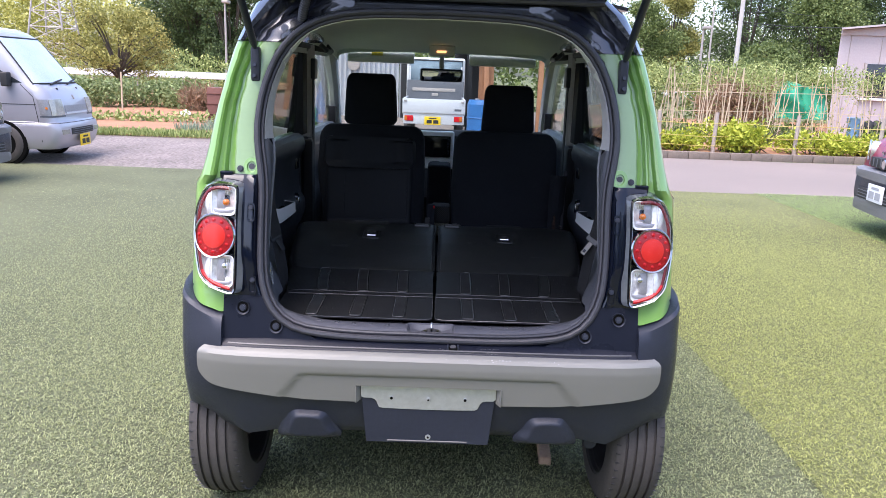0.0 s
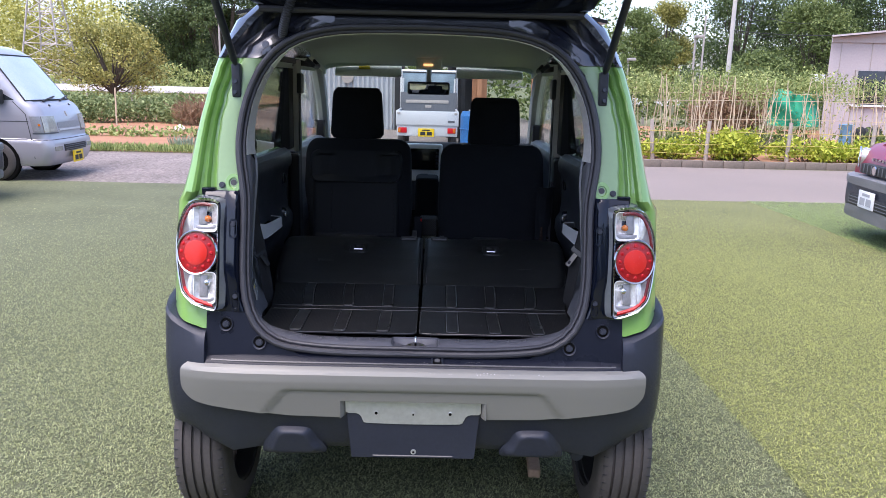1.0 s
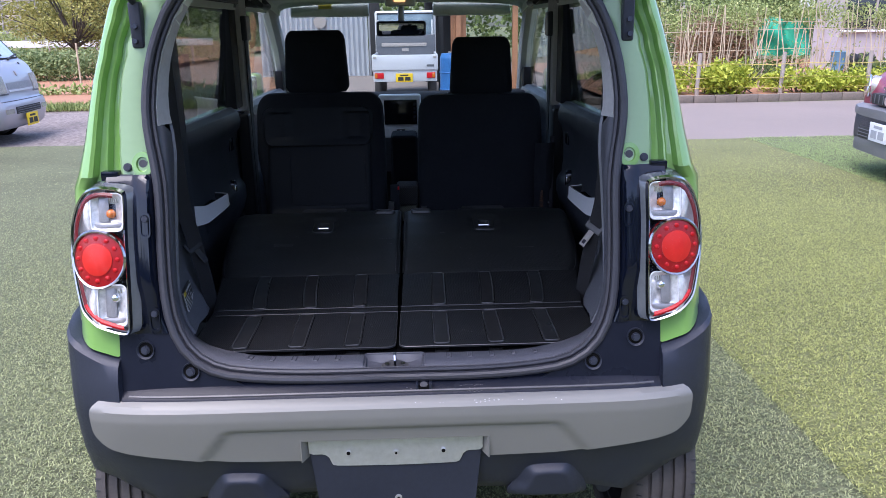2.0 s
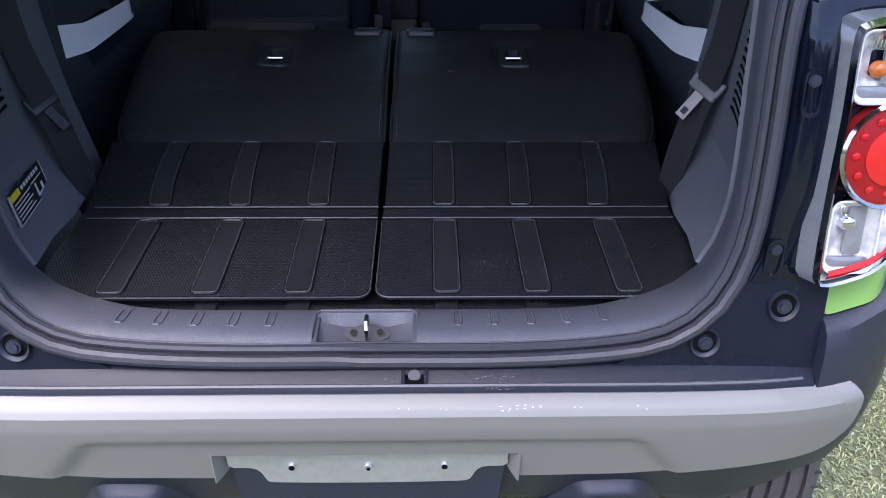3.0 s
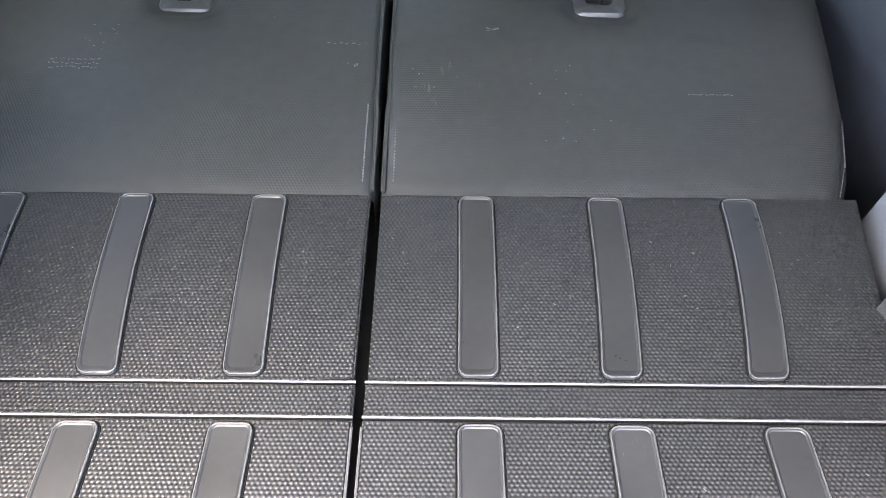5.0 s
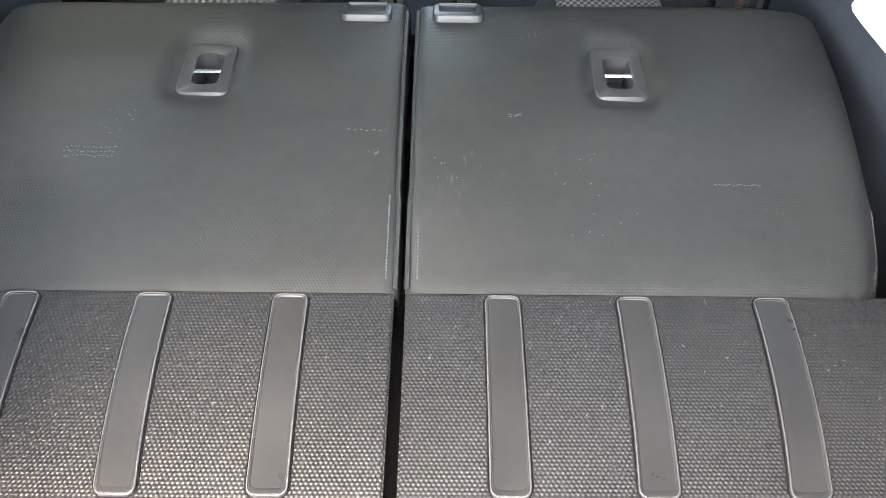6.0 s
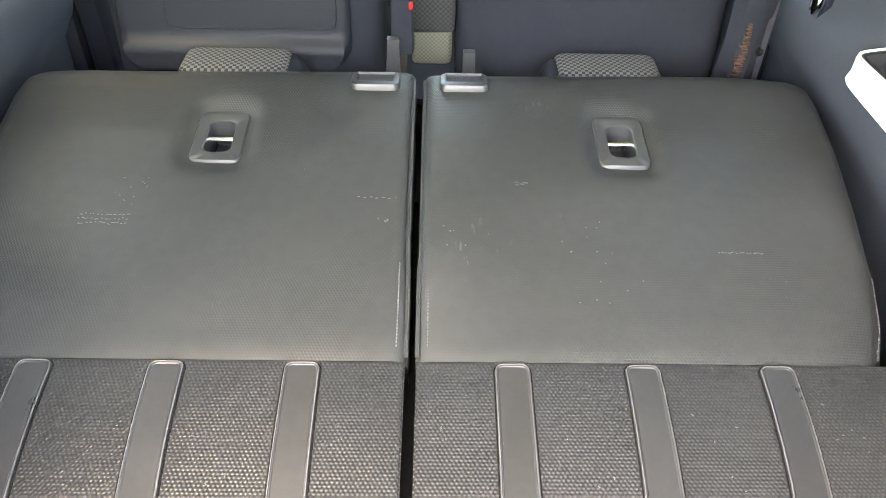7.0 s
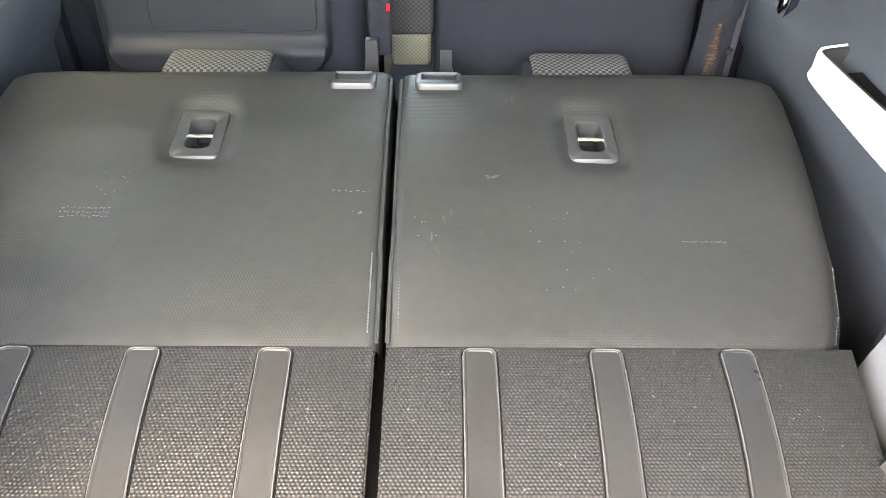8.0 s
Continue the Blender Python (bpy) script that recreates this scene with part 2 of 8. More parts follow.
M["dark_check"] = mat_checker("black woven check", (0.02, 0.02, 0.021), (0.006, 0.006, 0.007), 0.0042)
M["clip_grey"] = mat("grey moulded plastic", (0.085, 0.085, 0.09), 0.4, scale=30, bump=0.1)
M["headliner"] = mat("pale grey headliner cloth", (0.74, 0.77, 0.71), 0.95, color2=(0.7, 0.73, 0.67), scale=12, bump=0.4, bump_scale=1500)
M["visor"] = mat("grey visor cloth", (0.78, 0.81, 0.78), 0.9, scale=12, bump=0.3, bump_scale=1500)
M["pale_trim"] = mat("light grey pillar trim", (0.5, 0.49, 0.49), 0.6, scale=10, bump=0.25, bump_scale=900)
M["white_trim"] = mat("white gloss interior trim", (0.88, 0.88, 0.9), 0.35, color2=(0.85, 0.85, 0.87), scale=8, coat=0.3)
M["screen"] = mat("dark display glass", (0.008, 0.009, 0.011), 0.12, scale=5)
M["belt"] = mat("black webbing", (0.017, 0.0168, 0.0185), 0.7, scale=60, bump=0.6, bump_scale=1500)
M["belt_grey"] = mat("grey buckle plastic", (0.17, 0.165, 0.165), 0.4, scale=30)
M["label_black"] = mat("black printed label", (0.012, 0.012, 0.012), 0.4, scale=30)
M["label_white"] = mat("white print", (0.7, 0.7, 0.7), 0.5, scale=30)
M["label_yellow"] = mat("yellow print", (0.75, 0.6, 0.03), 0.5, scale=30)
M["mirror"] = mat("mirror glass", (0.9, 0.9, 0.9), 0.02, metal=1.0, scale=5)
M["wood_chock"] = mat("weathered timber", (0.52, 0.36, 0.24), 0.8, color2=(0.4, 0.26, 0.17), scale=30, bump=0.5)
M["underbody"] = mat("dirty underbody", (0.015, 0.014, 0.013), 0.8, scale=5, bump=0.4, bump_scale=100)
M["rim"] = mat("dark steel rim", (0.03, 0.03, 0.032), 0.5, scale=20)
M["turf_base"] = mat_ground("turf backing", (0.165, 0.18, 0.093), (0.085, 0.095, 0.048), 0.9, 42, bump=0.5, bump_scale=70, speck=(55, 0.45))
M["turf_yellow"] = mat_ground("yellowish turf backing", (0.205, 0.217, 0.083), (0.105, 0.113, 0.044), 0.9, 42, bump=0.5, bump_scale=70, speck=(55, 0.45))
M["blade_a"] = mat_leaf("grey-green turf blades", (0.145, 0.168, 0.08), (0.39, 0.425, 0.215), 0.5, 0.3)
M["blade_b"] = mat_leaf("yellow-green turf blades", (0.18, 0.2, 0.06), (0.43, 0.46, 0.155), 0.5, 0.3)
M["blade_c"] = mat_leaf("fresh green turf blades", (0.2, 0.29, 0.09), (0.34, 0.43, 0.16), 0.5, 0.2)
M["soil"] = mat_ground("brown garden soil", (0.34, 0.17, 0.09), (0.26, 0.13, 0.07), 1.2, 18, bump_scale=8)
M["gravel"] = mat_ground("grey gravel", (0.33, 0.28, 0.255), (0.17, 0.14, 0.125), 0.8, 26, bump_scale=26, speck=(26, 0.6))
M["asphalt"] = mat_ground("worn asphalt", (0.205, 0.17, 0.15), (0.165, 0.138, 0.122), 0.5, 60, bump=0.4, bump_scale=120)
M["earth"] = mat_ground("rough grassy earth", (0.16, 0.15, 0.07), (0.1, 0.12, 0.05), 0.2, 3, bump_scale=3)
M["kerb"] = mat("weathered kerb concrete", (0.2, 0.16, 0.13), 0.9, color2=(0.13, 0.11, 0.09), scale=4, fine=40, bump=0.8, bump_scale=60)
M["leaf_dark"] = mat_leaf("dark tree leaves", (0.035, 0.06, 0.022), (0.125, 0.175, 0.06))
M["leaf_mid"] = mat_leaf("green tree leaves", (0.065, 0.1, 0.03), (0.2, 0.25, 0.08))
M["leaf_olive"] = mat_leaf("olive tree leaves", (0.12, 0.13, 0.03), (0.46, 0.43, 0.13))
M["leaf_yellow"] = mat_leaf("yellow-green bamboo leaves", (0.25, 0.25, 0.05), (0.56, 0.53, 0.16))
M["leaf_bright"] = mat_leaf("bright yellow-green shrub leaves", (0.2, 0.27, 0.02), (0.5, 0.52, 0.07))
M["leaf_crop"] = mat_leaf("broad crop leaves", (0.1, 0.15, 0.05), (0.33, 0.39, 0.17))
M["leaf_leek"] = mat_leaf("blue-green leek leaves", (0.12, 0.19, 0.12), (0.3, 0.38, 0.27))
M["leaf_vine"] = mat_leaf("pale vine leaves", (0.14, 0.2, 0.05), (0.42, 0.47, 0.18))
M["dry"] = mat_leaf("dry stalks", (0.17, 0.1, 0.06), (0.38, 0.26, 0.16))
M["bark"] = mat("grey-brown bark", (0.085, 0.068, 0.052), 0.9, scale=6, bump=0.8, bump_scale=30)
M["stake"] = mat("bleached bamboo stake", (0.56, 0.46, 0.32), 0.7, color2=(0.4, 0.32, 0.22), scale=5, bump=0.3, bump_scale=50)
M["post"] = mat("weathered post", (0.36, 0.31, 0.27), 0.85, scale=9, bump=0.5, bump_scale=60)
M["rope"] = mat("yellow rope", (0.5, 0.42, 0.12), 0.8, scale=30)
M["net"] = mat("green garden net", (0.03, 0.42, 0.25), 0.7, color2=(0.025, 0.3, 0.18), scale=5, bump=0.6, bump_scale=40)
M["blue_plastic"] = mat("blue plastic", (0.02, 0.13, 0.36), 0.45, color2=(0.02, 0.11, 0.3), scale=4)
M["pale_blue"] = mat("pale blue plastic", (0.2, 0.42, 0.66), 0.45, scale=4)
M["concrete_pole"] = mat("concrete pole", (0.45, 0.43, 0.4), 0.85, scale=3, bump=0.3)
M["galv"] = mat("galvanised steel", (0.4, 0.36, 0.33), 0.6, metal=0.3, scale=3)
M["white_rail"] = mat("white painted steel", (0.75, 0.77, 0.8), 0.5, scale=2)
M["cladding"] = mat("pinkish wall sheet", (0.43, 0.39, 0.395), 0.7, color2=(0.37, 0.33, 0.335), scale=1.2, fine=20, bump=0.2)
M["roof_sheet"] = mat("brown roof sheet", (0.2, 0.15, 0.13), 0.6, scale=3)
M["pane_dark"] = mat("dark window pane", (0.03, 0.035, 0.04), 0.08, scale=2)
# opaque pane; the light coming through the cab is put into its colour
M["pane_lit_through"] = mat("pale cab window, light through it painted in", (0.28, 0.36, 0.42), 0.08, color2=(0.12, 0.16, 0.19), scale=4)
M["white_wall"] = mat("white corrugated sheet", (0.4, 0.42, 0.45), 0.55, color2=(0.33, 0.35, 0.38), scale=2)
M["rust"] = mat("rusty brown panel", (0.16, 0.07, 0.055), 0.8, scale=6, bump=0.4)
M["van_silver"] = mat("pale silver van paint", (0.37, 0.365, 0.4), 0.32, metal=0.35, color2=(0.345, 0.34, 0.37), scale=2, fine=900, coat=0.7)
# opaque pale grey-blue pane for the van's windscreen
M["pale_windscreen"] = mat("pale grey-blue windscreen", (0.5, 0.56, 0.6), 0.12, color2=(0.34, 0.42, 0.47), scale=2.5, coat=0.8)
M["jamb"] = mat("pale green jamb paint", (0.225, 0.345, 0.165), 0.35, color2=(0.212, 0.327, 0.155), scale=3, coat=0.5)
M["tan"] = mat("tan carpet", (0.07, 0.033, 0.017), 0.95, color2=(0.018, 0.011, 0.008), scale=90, bump=0.5)
M["truck_white"] = mat("white truck paint", (0.6, 0.61, 0.63), 0.35, color2=(0.54, 0.55, 0.57), scale=2, coat=0.4)
M["truck_grey"] = mat("grey truck screen frame", (0.11, 0.115, 0.13), 0.45, scale=4)
M["plate_yellow"] = mat("yellow plate", (0.85, 0.58, 0.01), 0.4, scale=6)
M["plate_white"] = mat("white plate", (0.75, 0.76, 0.78), 0.4, scale=6)
M["ink"] = mat("black ink", (0.02, 0.02, 0.02), 0.6, scale=20)
M["grey_ink"] = mat("grey ink", (0.35, 0.36, 0.38), 0.6, scale=20)
M["maroon"] = mat("maroon pearl paint", (0.2, 0.012, 0.04), 0.35, scale=2, fine=900, coat=0.35)
M["lamp_clear"] = mat("headlamp interior", (0.46, 0.44, 0.36), 0.22, metal=0.3, color2=(0.28, 0.27, 0.25), scale=25, coat=0.8)
M["timber"] = mat("orange-brown timber", (0.42, 0.2, 0.1), 0.7, color2=(0.33, 0.15, 0.075), scale=4, bump=0.3)
# near-black stands in for the shade inside the shed and shelter
M["shed_shade"] = mat("dark shed interior, shade painted in", (0.02, 0.02, 0.022), 0.8, scale=3)
_g = bpy.data.materials.new("lit map lamp")
_g.use_nodes = True
_g.node_tree.nodes["Principled BSDF"].inputs["Emission Color"].default_value = (1.0, 0.45, 0.15, 1)
_g.node_tree.nodes["Principled BSDF"].inputs["Emission Strength"].default_value = 0.55
M["lamp_flank"] = mat("silvered clear plastic", (0.12, 0.13, 0.145), 0.25, metal=0.0, color2=(0.09, 0.098, 0.11), scale=18, coat=0.8)
M["lit"] = _g


# ---- building helpers ----
def thing(name, at, label, category, group="", kind=""):
    """An Empty at the base of a thing, which parents its parts."""
    e = new(name)
    e.location = at
    e.empty_display_size = 0.1
    return tagged(e, label, category, group, kind)


def finish(name, bm, material, smooth=35, recalc=True):
    if recalc:
        bmesh.ops.recalc_face_normals(bm, faces=bm.faces)
    me = bpy.data.meshes.new(name)
    bm.to_mesh(me)
    bm.free()
    me.materials.append(M[material] if isinstance(material, str) else material)
    if smooth:
        me.shade_smooth()
        me.set_sharp_from_angle(angle=radians(smooth))
    return me


def attach(ob, parent):
    ob.parent = parent
    if parent.type == "EMPTY":
        ob.matrix_parent_inverse = Matrix.Translation(-Vector(parent.location))
    return ob


def part(name, bm, material, parent, label="", smooth=35, recalc=True):
    """Links a bmesh, in world places, as one mesh under a thing or a part."""
    ob = attach(new(name, finish(name, bm, material, smooth, recalc)), parent)
    return tagged(ob, label)


def solid(name, bm, material, label, category, group="", kind="", smooth=35):
    """A top-level thing of one mesh."""
    return tagged(new(name, finish(name, bm, material, smooth)), label, category, group, kind)


def box(bm, lo, hi, bevel=0.0, seg=2, m=None):
    r = bmesh.ops.create_cube(bm, size=1)
    c, s = [(a + b) / 2 for a, b in zip(lo, hi)], [b - a for a, b in zip(lo, hi)]
    bmesh.ops.transform(bm, matrix=(m or Matrix()) @ Matrix.Translation(c) @ Matrix.Diagonal((*s, 1)), verts=r["verts"])
    if bevel:
        es = list({e for v in r["verts"] for e in v.link_edges})
        bmesh.ops.bevel(bm, geom=es, offset=bevel, segments=seg, profile=0.6, affect="EDGES", clamp_overlap=True)
    return bm


def boxes(*bs):
    bm = bmesh.new()
    for b in bs:
        box(bm, *b)
    return bm


def rbox(lo, hi, bevel=0.01, seg=2, m=None):
    return box(bmesh.new(), lo, hi, bevel, seg, m)


def loft(rings, closed=False, cap=False, bm=None):
    """Faces between rows of points; closed joins the last column to the first; cap fills both ends."""
    bm = bm or bmesh.new()
    rows = [[bm.verts.new(p) for p in r] for r in rings]
    n = len(rows[0])
    for a, b in zip(rows, rows[1:]):
        for i in range(n if closed else n - 1):
            j = (i + 1) % n
            try:
                bm.faces.new((a[i], a[j], b[j], b[i]))
            except ValueError:
                pass
    if cap:
        for r in (rows[0], rows[-1]):
            try:
                bm.faces.new(r)
            except ValueError:
                pass
    return bm


def thick(bm, d):
    """Gives a sheet a thickness d along its normals."""
    bmesh.ops.recalc_face_normals(bm, faces=bm.faces)
    bmesh.ops.solidify(bm, geom=list(bm.faces), thickness=d)
    return bm


def slab(rows, th):
    """A plate whose upper face runs through the rows, th deep."""
    bm = loft(rows)
    top = list(bm.verts)
    n, k = len(rows), len(rows[0])
    low = [bm.verts.new(v.co - Vector((0, 0, th))) for v in top]
    for i in range(n - 1):
        for j in range(k - 1):
            a, b, c, d = i * k + j, i * k + j + 1, (i + 1) * k + j + 1, (i + 1) * k + j
            bm.faces.new((low[a], low[d], low[c], low[b]))
    rim = [j for j in range(k)] + [i * k + k - 1 for i in range(1, n)] + [(n - 1) * k + j for j in range(k - 2, -1, -1)] + [i * k for i in range(n - 2, 0, -1)]
    for a, b in zip(rim, rim[1:] + rim[:1]):
        bm.faces.new((top[a], low[a], low[b], top[b]))
    return bm


def tube(bm, pts, r, n=10, closed=False, flat=1.0):
    """A round bar along points; flat squeezes it along its second axis."""
    pts = [Vector(p) for p in pts]
    k = len(pts)
    rings, up = [], None
    for i, p in enumerate(pts):
        t = (pts[(i + 1) % k] - pts[i - 1]) if closed else (pts[min(i + 1, k - 1)] - pts[max(i - 1, 0)])
        t.normalize()
        if up is None:
            up = t.orthogonal().normalized()
        up = (up - t * up.dot(t)).normalized()
        side = t.cross(up)
        rr = r[i] if isinstance(r, (list, tuple)) else r
        rings.append([p + (up * math.cos(a) + side * math.sin(a) * flat) * rr for a in [2 * math.pi * j / n for j in range(n)]])
    if closed:
        rings.append(rings[0])
    loft(rings, closed=True, cap=not closed, bm=bm)
    if closed:
        bmesh.ops.remove_doubles(bm, verts=bm.verts, dist=1e-6)
    return bm


def disc(bm, c, axis, r, depth, n=24, r2=None, bevel=0.0):
    """A round plug: centre, axis, radius and depth along the axis."""
    q = Vector(axis).to_track_quat("Z", "Y").to_matrix().to_4x4()
    g = bmesh.ops.create_cone(bm, cap_ends=True, segments=n, radius1=r, radius2=r if r2 is None else r2, depth=depth)
    bmesh.ops.transform(bm, matrix=Matrix.Translation(c) @ q, verts=g["verts"])
    if bevel:
        es = [e for e in {e for v in g["verts"] for e in v.link_edges} if e.is_valid and len([f for f in e.link_faces if len(f.verts) > 4]) == 1]
        bmesh.ops.bevel(bm, geom=es, offset=bevel, segments=2, affect="EDGES")
    return bm


def lathe(profile, centre, axis="x", n=48):
    """Turns (along the axis, radius) pairs round an axis."""
    rings = []
    for a, r in profile:
        ring = []
        for j in range(n):
            c, s = math.cos(2 * math.pi * j / n) * r, math.sin(2 * math.pi * j / n) * r
            ring.append(Vector(centre) + (Vector((a, c, s)) if axis == "x" else Vector((c, s, a)) if axis == "z" else Vector((s, a, c))))
        rings.append(ring)
    return loft(rings, closed=True)


def ball(bm, c, r, squash=(1, 1, 1), u=16, v=10):
    g = bmesh.ops.create_uvsphere(bm, u_segments=u, v_segments=v, radius=1)
    bmesh.ops.transform(bm, matrix=Matrix.Translation(c) @ Matrix.Diagonal((r * squash[0], r * squash[1], r * squash[2], 1)), verts=g["verts"])
    return bm


def curve_pts(pts, n, closed=False):
    """n even samples of a smooth curve through points."""
    p = [np.array(q, float) for q in pts]
    k = len(p)
    out = []
    segs = k if closed else k - 1
    for i in range(segs):
        a = p[(i - 1) % k] if closed or i > 0 else 2 * p[0] - p[1]
        b, c = p[i], p[(i + 1) % k]
        d = p[(i + 2) % k] if closed or i + 2 < k else 2 * p[-1] - p[-2]
        for t in np.linspace(0, 1, 16, endpoint=False):
            out.append(0.5 * (2 * b + (c - a) * t + (2 * a - 5 * b + 4 * c - d) * t * t + (3 * b - a - 3 * c + d) * t ** 3))
    out.append(p[0] if closed else p[-1])
    out = np.array(out)
    s = np.concatenate([[0], np.cumsum(np.linalg.norm(np.diff(out, axis=0), axis=1))])
    w = np.linspace(0, s[-1], n, endpoint=not closed)
    return np.stack([np.interp(w, s, out[:, i]) for i in range(out.shape[1])], 1)


def patch(outline, f, rings=4, depth=None, bm=None):
    """A plate over a star-shaped outline of (u, v) pairs; f(u, v, e) gives the place, e is 1 at the rim and 0 in the middle. depth: a rim set back."""
    o = np.array(outline, float)
    c = o.mean(0)
    rows = []
    if depth is not None:
        rows.append([Vector(f(u, v, 1.0)) + Vector(depth) for u, v in o])
    for k in range(rings):
        e = 1 - k / rings
        rows.append([f(*(c + (p - c) * e), e) for p in o])
    bm = loft(rows, closed=True, bm=bm)
    bm.verts.ensure_lookup_table()
    mid = bm.verts.new(f(c[0], c[1], 0.0))
    last = list(bm.verts)[-1 - len(o):-1]
    for i in range(len(o)):
        bm.faces.new((last[i], last[(i + 1) % len(o)], mid))
    return bm


def round_rect(x0, x1, y0, y1, r, n=5):
    out = []
    for cx, cy, a0 in ((x1 - r, y1 - r, 0), (x0 + r, y1 - r, 90), (x0 + r, y0 + r, 180), (x1 - r, y0 + r, 270)):
        for k in range(n):
            a = radians(a0 + 90 * k / (n - 1))
            out.append((cx + r * math.cos(a), cy + r * math.sin(a)))
    return out


def mesh_np(name, verts, faces, material, smooth=False):
    """A mesh from arrays; all faces have the same number of corners."""
    me = bpy.data.meshes.new(name)
    k = faces.shape[1]
    me.vertices.add(len(verts))
    me.vertices.foreach_set("co", verts.astype(np.float32).ravel())
    me.loops.add(faces.size)
    me.loops.foreach_set("vertex_index", faces.astype(np.int32).ravel())
    me.polygons.add(len(faces))
    me.polygons.foreach_set("loop_start", np.arange(0, faces.size, k, dtype=np.int32))
    me.update(calc_edges=True)
    me.materials.append(M[material])
    return me


def leaves(centres, size, aspect, rng, droop=0.0, upright=0.0):
    """Folded leaf quads (four corners, two triangles' worth) at the centres, turned at random."""
    n = len(centres)
    d = rng.normal(size=(n, 3))
    d[:, 2] = d[:, 2] * (1 - upright) + upright * 2.5 - droop
    d /= np.linalg.norm(d, axis=1)[:, None]
    w = np.cross(d, rng.normal(size=(n, 3)))
    w /= np.linalg.norm(w, axis=1)[:, None] + 1e-9
    nn = np.cross(d, w)
    s = (size * rng.uniform(0.6, 1.4, n))[:, None]
    v = np.stack([centres, centres + d * s * 0.5 + w * s * aspect * 0.5 + nn * s * 0.08, centres + d * s, centres + d * s * 0.5 - w * s * aspect * 0.5 + nn * s * 0.08], 1)
    return v.reshape(-1, 3), np.arange(4 * n).reshape(-1, 4)


def blob_points(n, centre, radius, rng, shell=0.55):
    """Points in an uneven ball, most of them near its skin."""
    d = rng.normal(size=(n, 3))
    d /= np.linalg.norm(d, axis=1)[:, None]
    f = 1 + 0.22 * np.sin(d[:, 0] * 5 + centre[0]) * np.sin(d[:, 1] * 4 + centre[1]) + 0.18 * np.sin(d[:, 2] * 7 + centre[2] * 3 + d[:, 0] * 3)
    r = (shell + (1 - shell) * rng.uniform(0, 1, n) ** 0.6) * f
    return np.array(centre) + d * r[:, None] * np.array(radius)


# ---- the green hatchback ----
car = thing("hatchback_car", (0, 1.68, 0), "apple green hatchback, black roof, open tailgate, on artificial turf", "car")


def y_rear(z):
    """How far forward the rear face of the body lies at a height."""
    return 0.03 + 0.24 * (z - 0.69)


HALF = [(0, 0.662), (0.18, 0.662), (0.31, 0.669), (0.39, 0.684), (0.447, 0.722), (0.48, 0.78), (0.494, 0.85), (0.498, 0.95), (0.498, 1.05), (0.502, 1.11),
        (0.512, 1.17), (0.518, 1.24), (0.508, 1.33), (0.485, 1.405), (0.45, 1.47), (0.39, 1.527), (0.31, 1.56), (0.2, 1.576), (0, 1.581)]
NH = 44
half = curve_pts(HALF, NH)
loop = np.concatenate([half, np.stack([-half[::-1, 0], half[::-1, 1]], 1)[1:-1]])     # round from the bottom, by the right side, to the top and back
NL = len(loop)
tang = np.roll(loop, -1, 0) - np.roll(loop, 1, 0)
tang /= np.linalg.norm(tang, axis=1)[:, None]
inward = np.stack([-tang[:, 1], tang[:, 0]], 1)


def ring(d, dy):
    p = loop + inward * d
    return [Vector((x, y_rear(z) + dy, z)) for x, z in p]


# door-opening seal: a fat hollow lip and a thinner trim lip inside it
sealp = part("door_seal", tube(bmesh.new(), ring(0.007, -0.008), 0.0095, 10, True), "rubber", car, "black rubber tailgate opening seal")
part("seal_lip", tube(bmesh.new(), ring(0.0195, 0.0), 0.0062, 8, True), "rubber", sealp)
part("seal_flange", thick(loft([ring(-0.004, 0.006), ring(0.004, -0.002), ring(0.024, 0.006)], True), 0.004), "rubber", sealp)

# inner rings, from the seal to the doors
Z_SPLIT = 1.205


def station(pts, y):
    h = curve_pts(pts, NH)
    full = np.concatenate([h, np.stack([-h[::-1, 0], h[::-1, 1]], 1)[1:-1]])
    return [Vector((x, y(z) if callable(y) else y, z)) for x, z in full]


r0 = ring(0.0215, 0.004)
r1 = station([(0, 0.688), (0.18, 0.688), (0.30, 0.69), (0.373, 0.698), (0.434, 0.707), (0.472, 0.726), (0.49, 0.77), (0.494, 0.84), (0.489, 0.95), (0.482, 1.05), (0.476, 1.11),
              (0.474, 1.17), (0.486, 1.24), (0.479, 1.33), (0.459, 1.40), (0.426, 1.463), (0.374, 1.518), (0.299, 1.549), (0.19, 1.565), (0, 1.57)],
             lambda z: y_rear(z) + float(np.interp(z, [0.688, 0.698, 0.707, 0.726, 0.77, 0.84, 1.0, 1.15, 1.3], [0.073, 0.086, 0.109, 0.128, 0.122, 0.1, 0.08, 0.05, 0.045])))
r2 = station([(0, 0.65), (0.25, 0.65), (0.46, 0.66), (0.488, 0.69), (0.494, 0.722), (0.516, 0.75), (0.540, 0.79), (0.549, 0.87), (0.55, 0.95), (0.552, 1.05), (0.553, 1.11),
              (0.553, 1.17), (0.553, 1.24), (0.545, 1.33), (0.525, 1.41), (0.49, 1.49), (0.42, 1.55), (0.32, 1.585), (0.2, 1.60), (0, 1.605)], 0.34)
r3 = station([(0, 0.62), (0.3, 0.62), (0.50, 0.625), (0.54, 0.65), (0.553, 0.72), (0.568, 0.80), (0.577, 0.88), (0.584, 0.96), (0.594, 1.05), (0.6, 1.11),
              (0.605, 1.17), (0.605, 1.24), (0.60, 1.33), (0.59, 1.42), (0.56, 1.51), (0.48, 1.575), (0.34, 1.61), (0.2, 1.622), (0, 1.627)], lambda z: float(np.interp(z, [0.95, 1.15], [0.59, 0.63])))


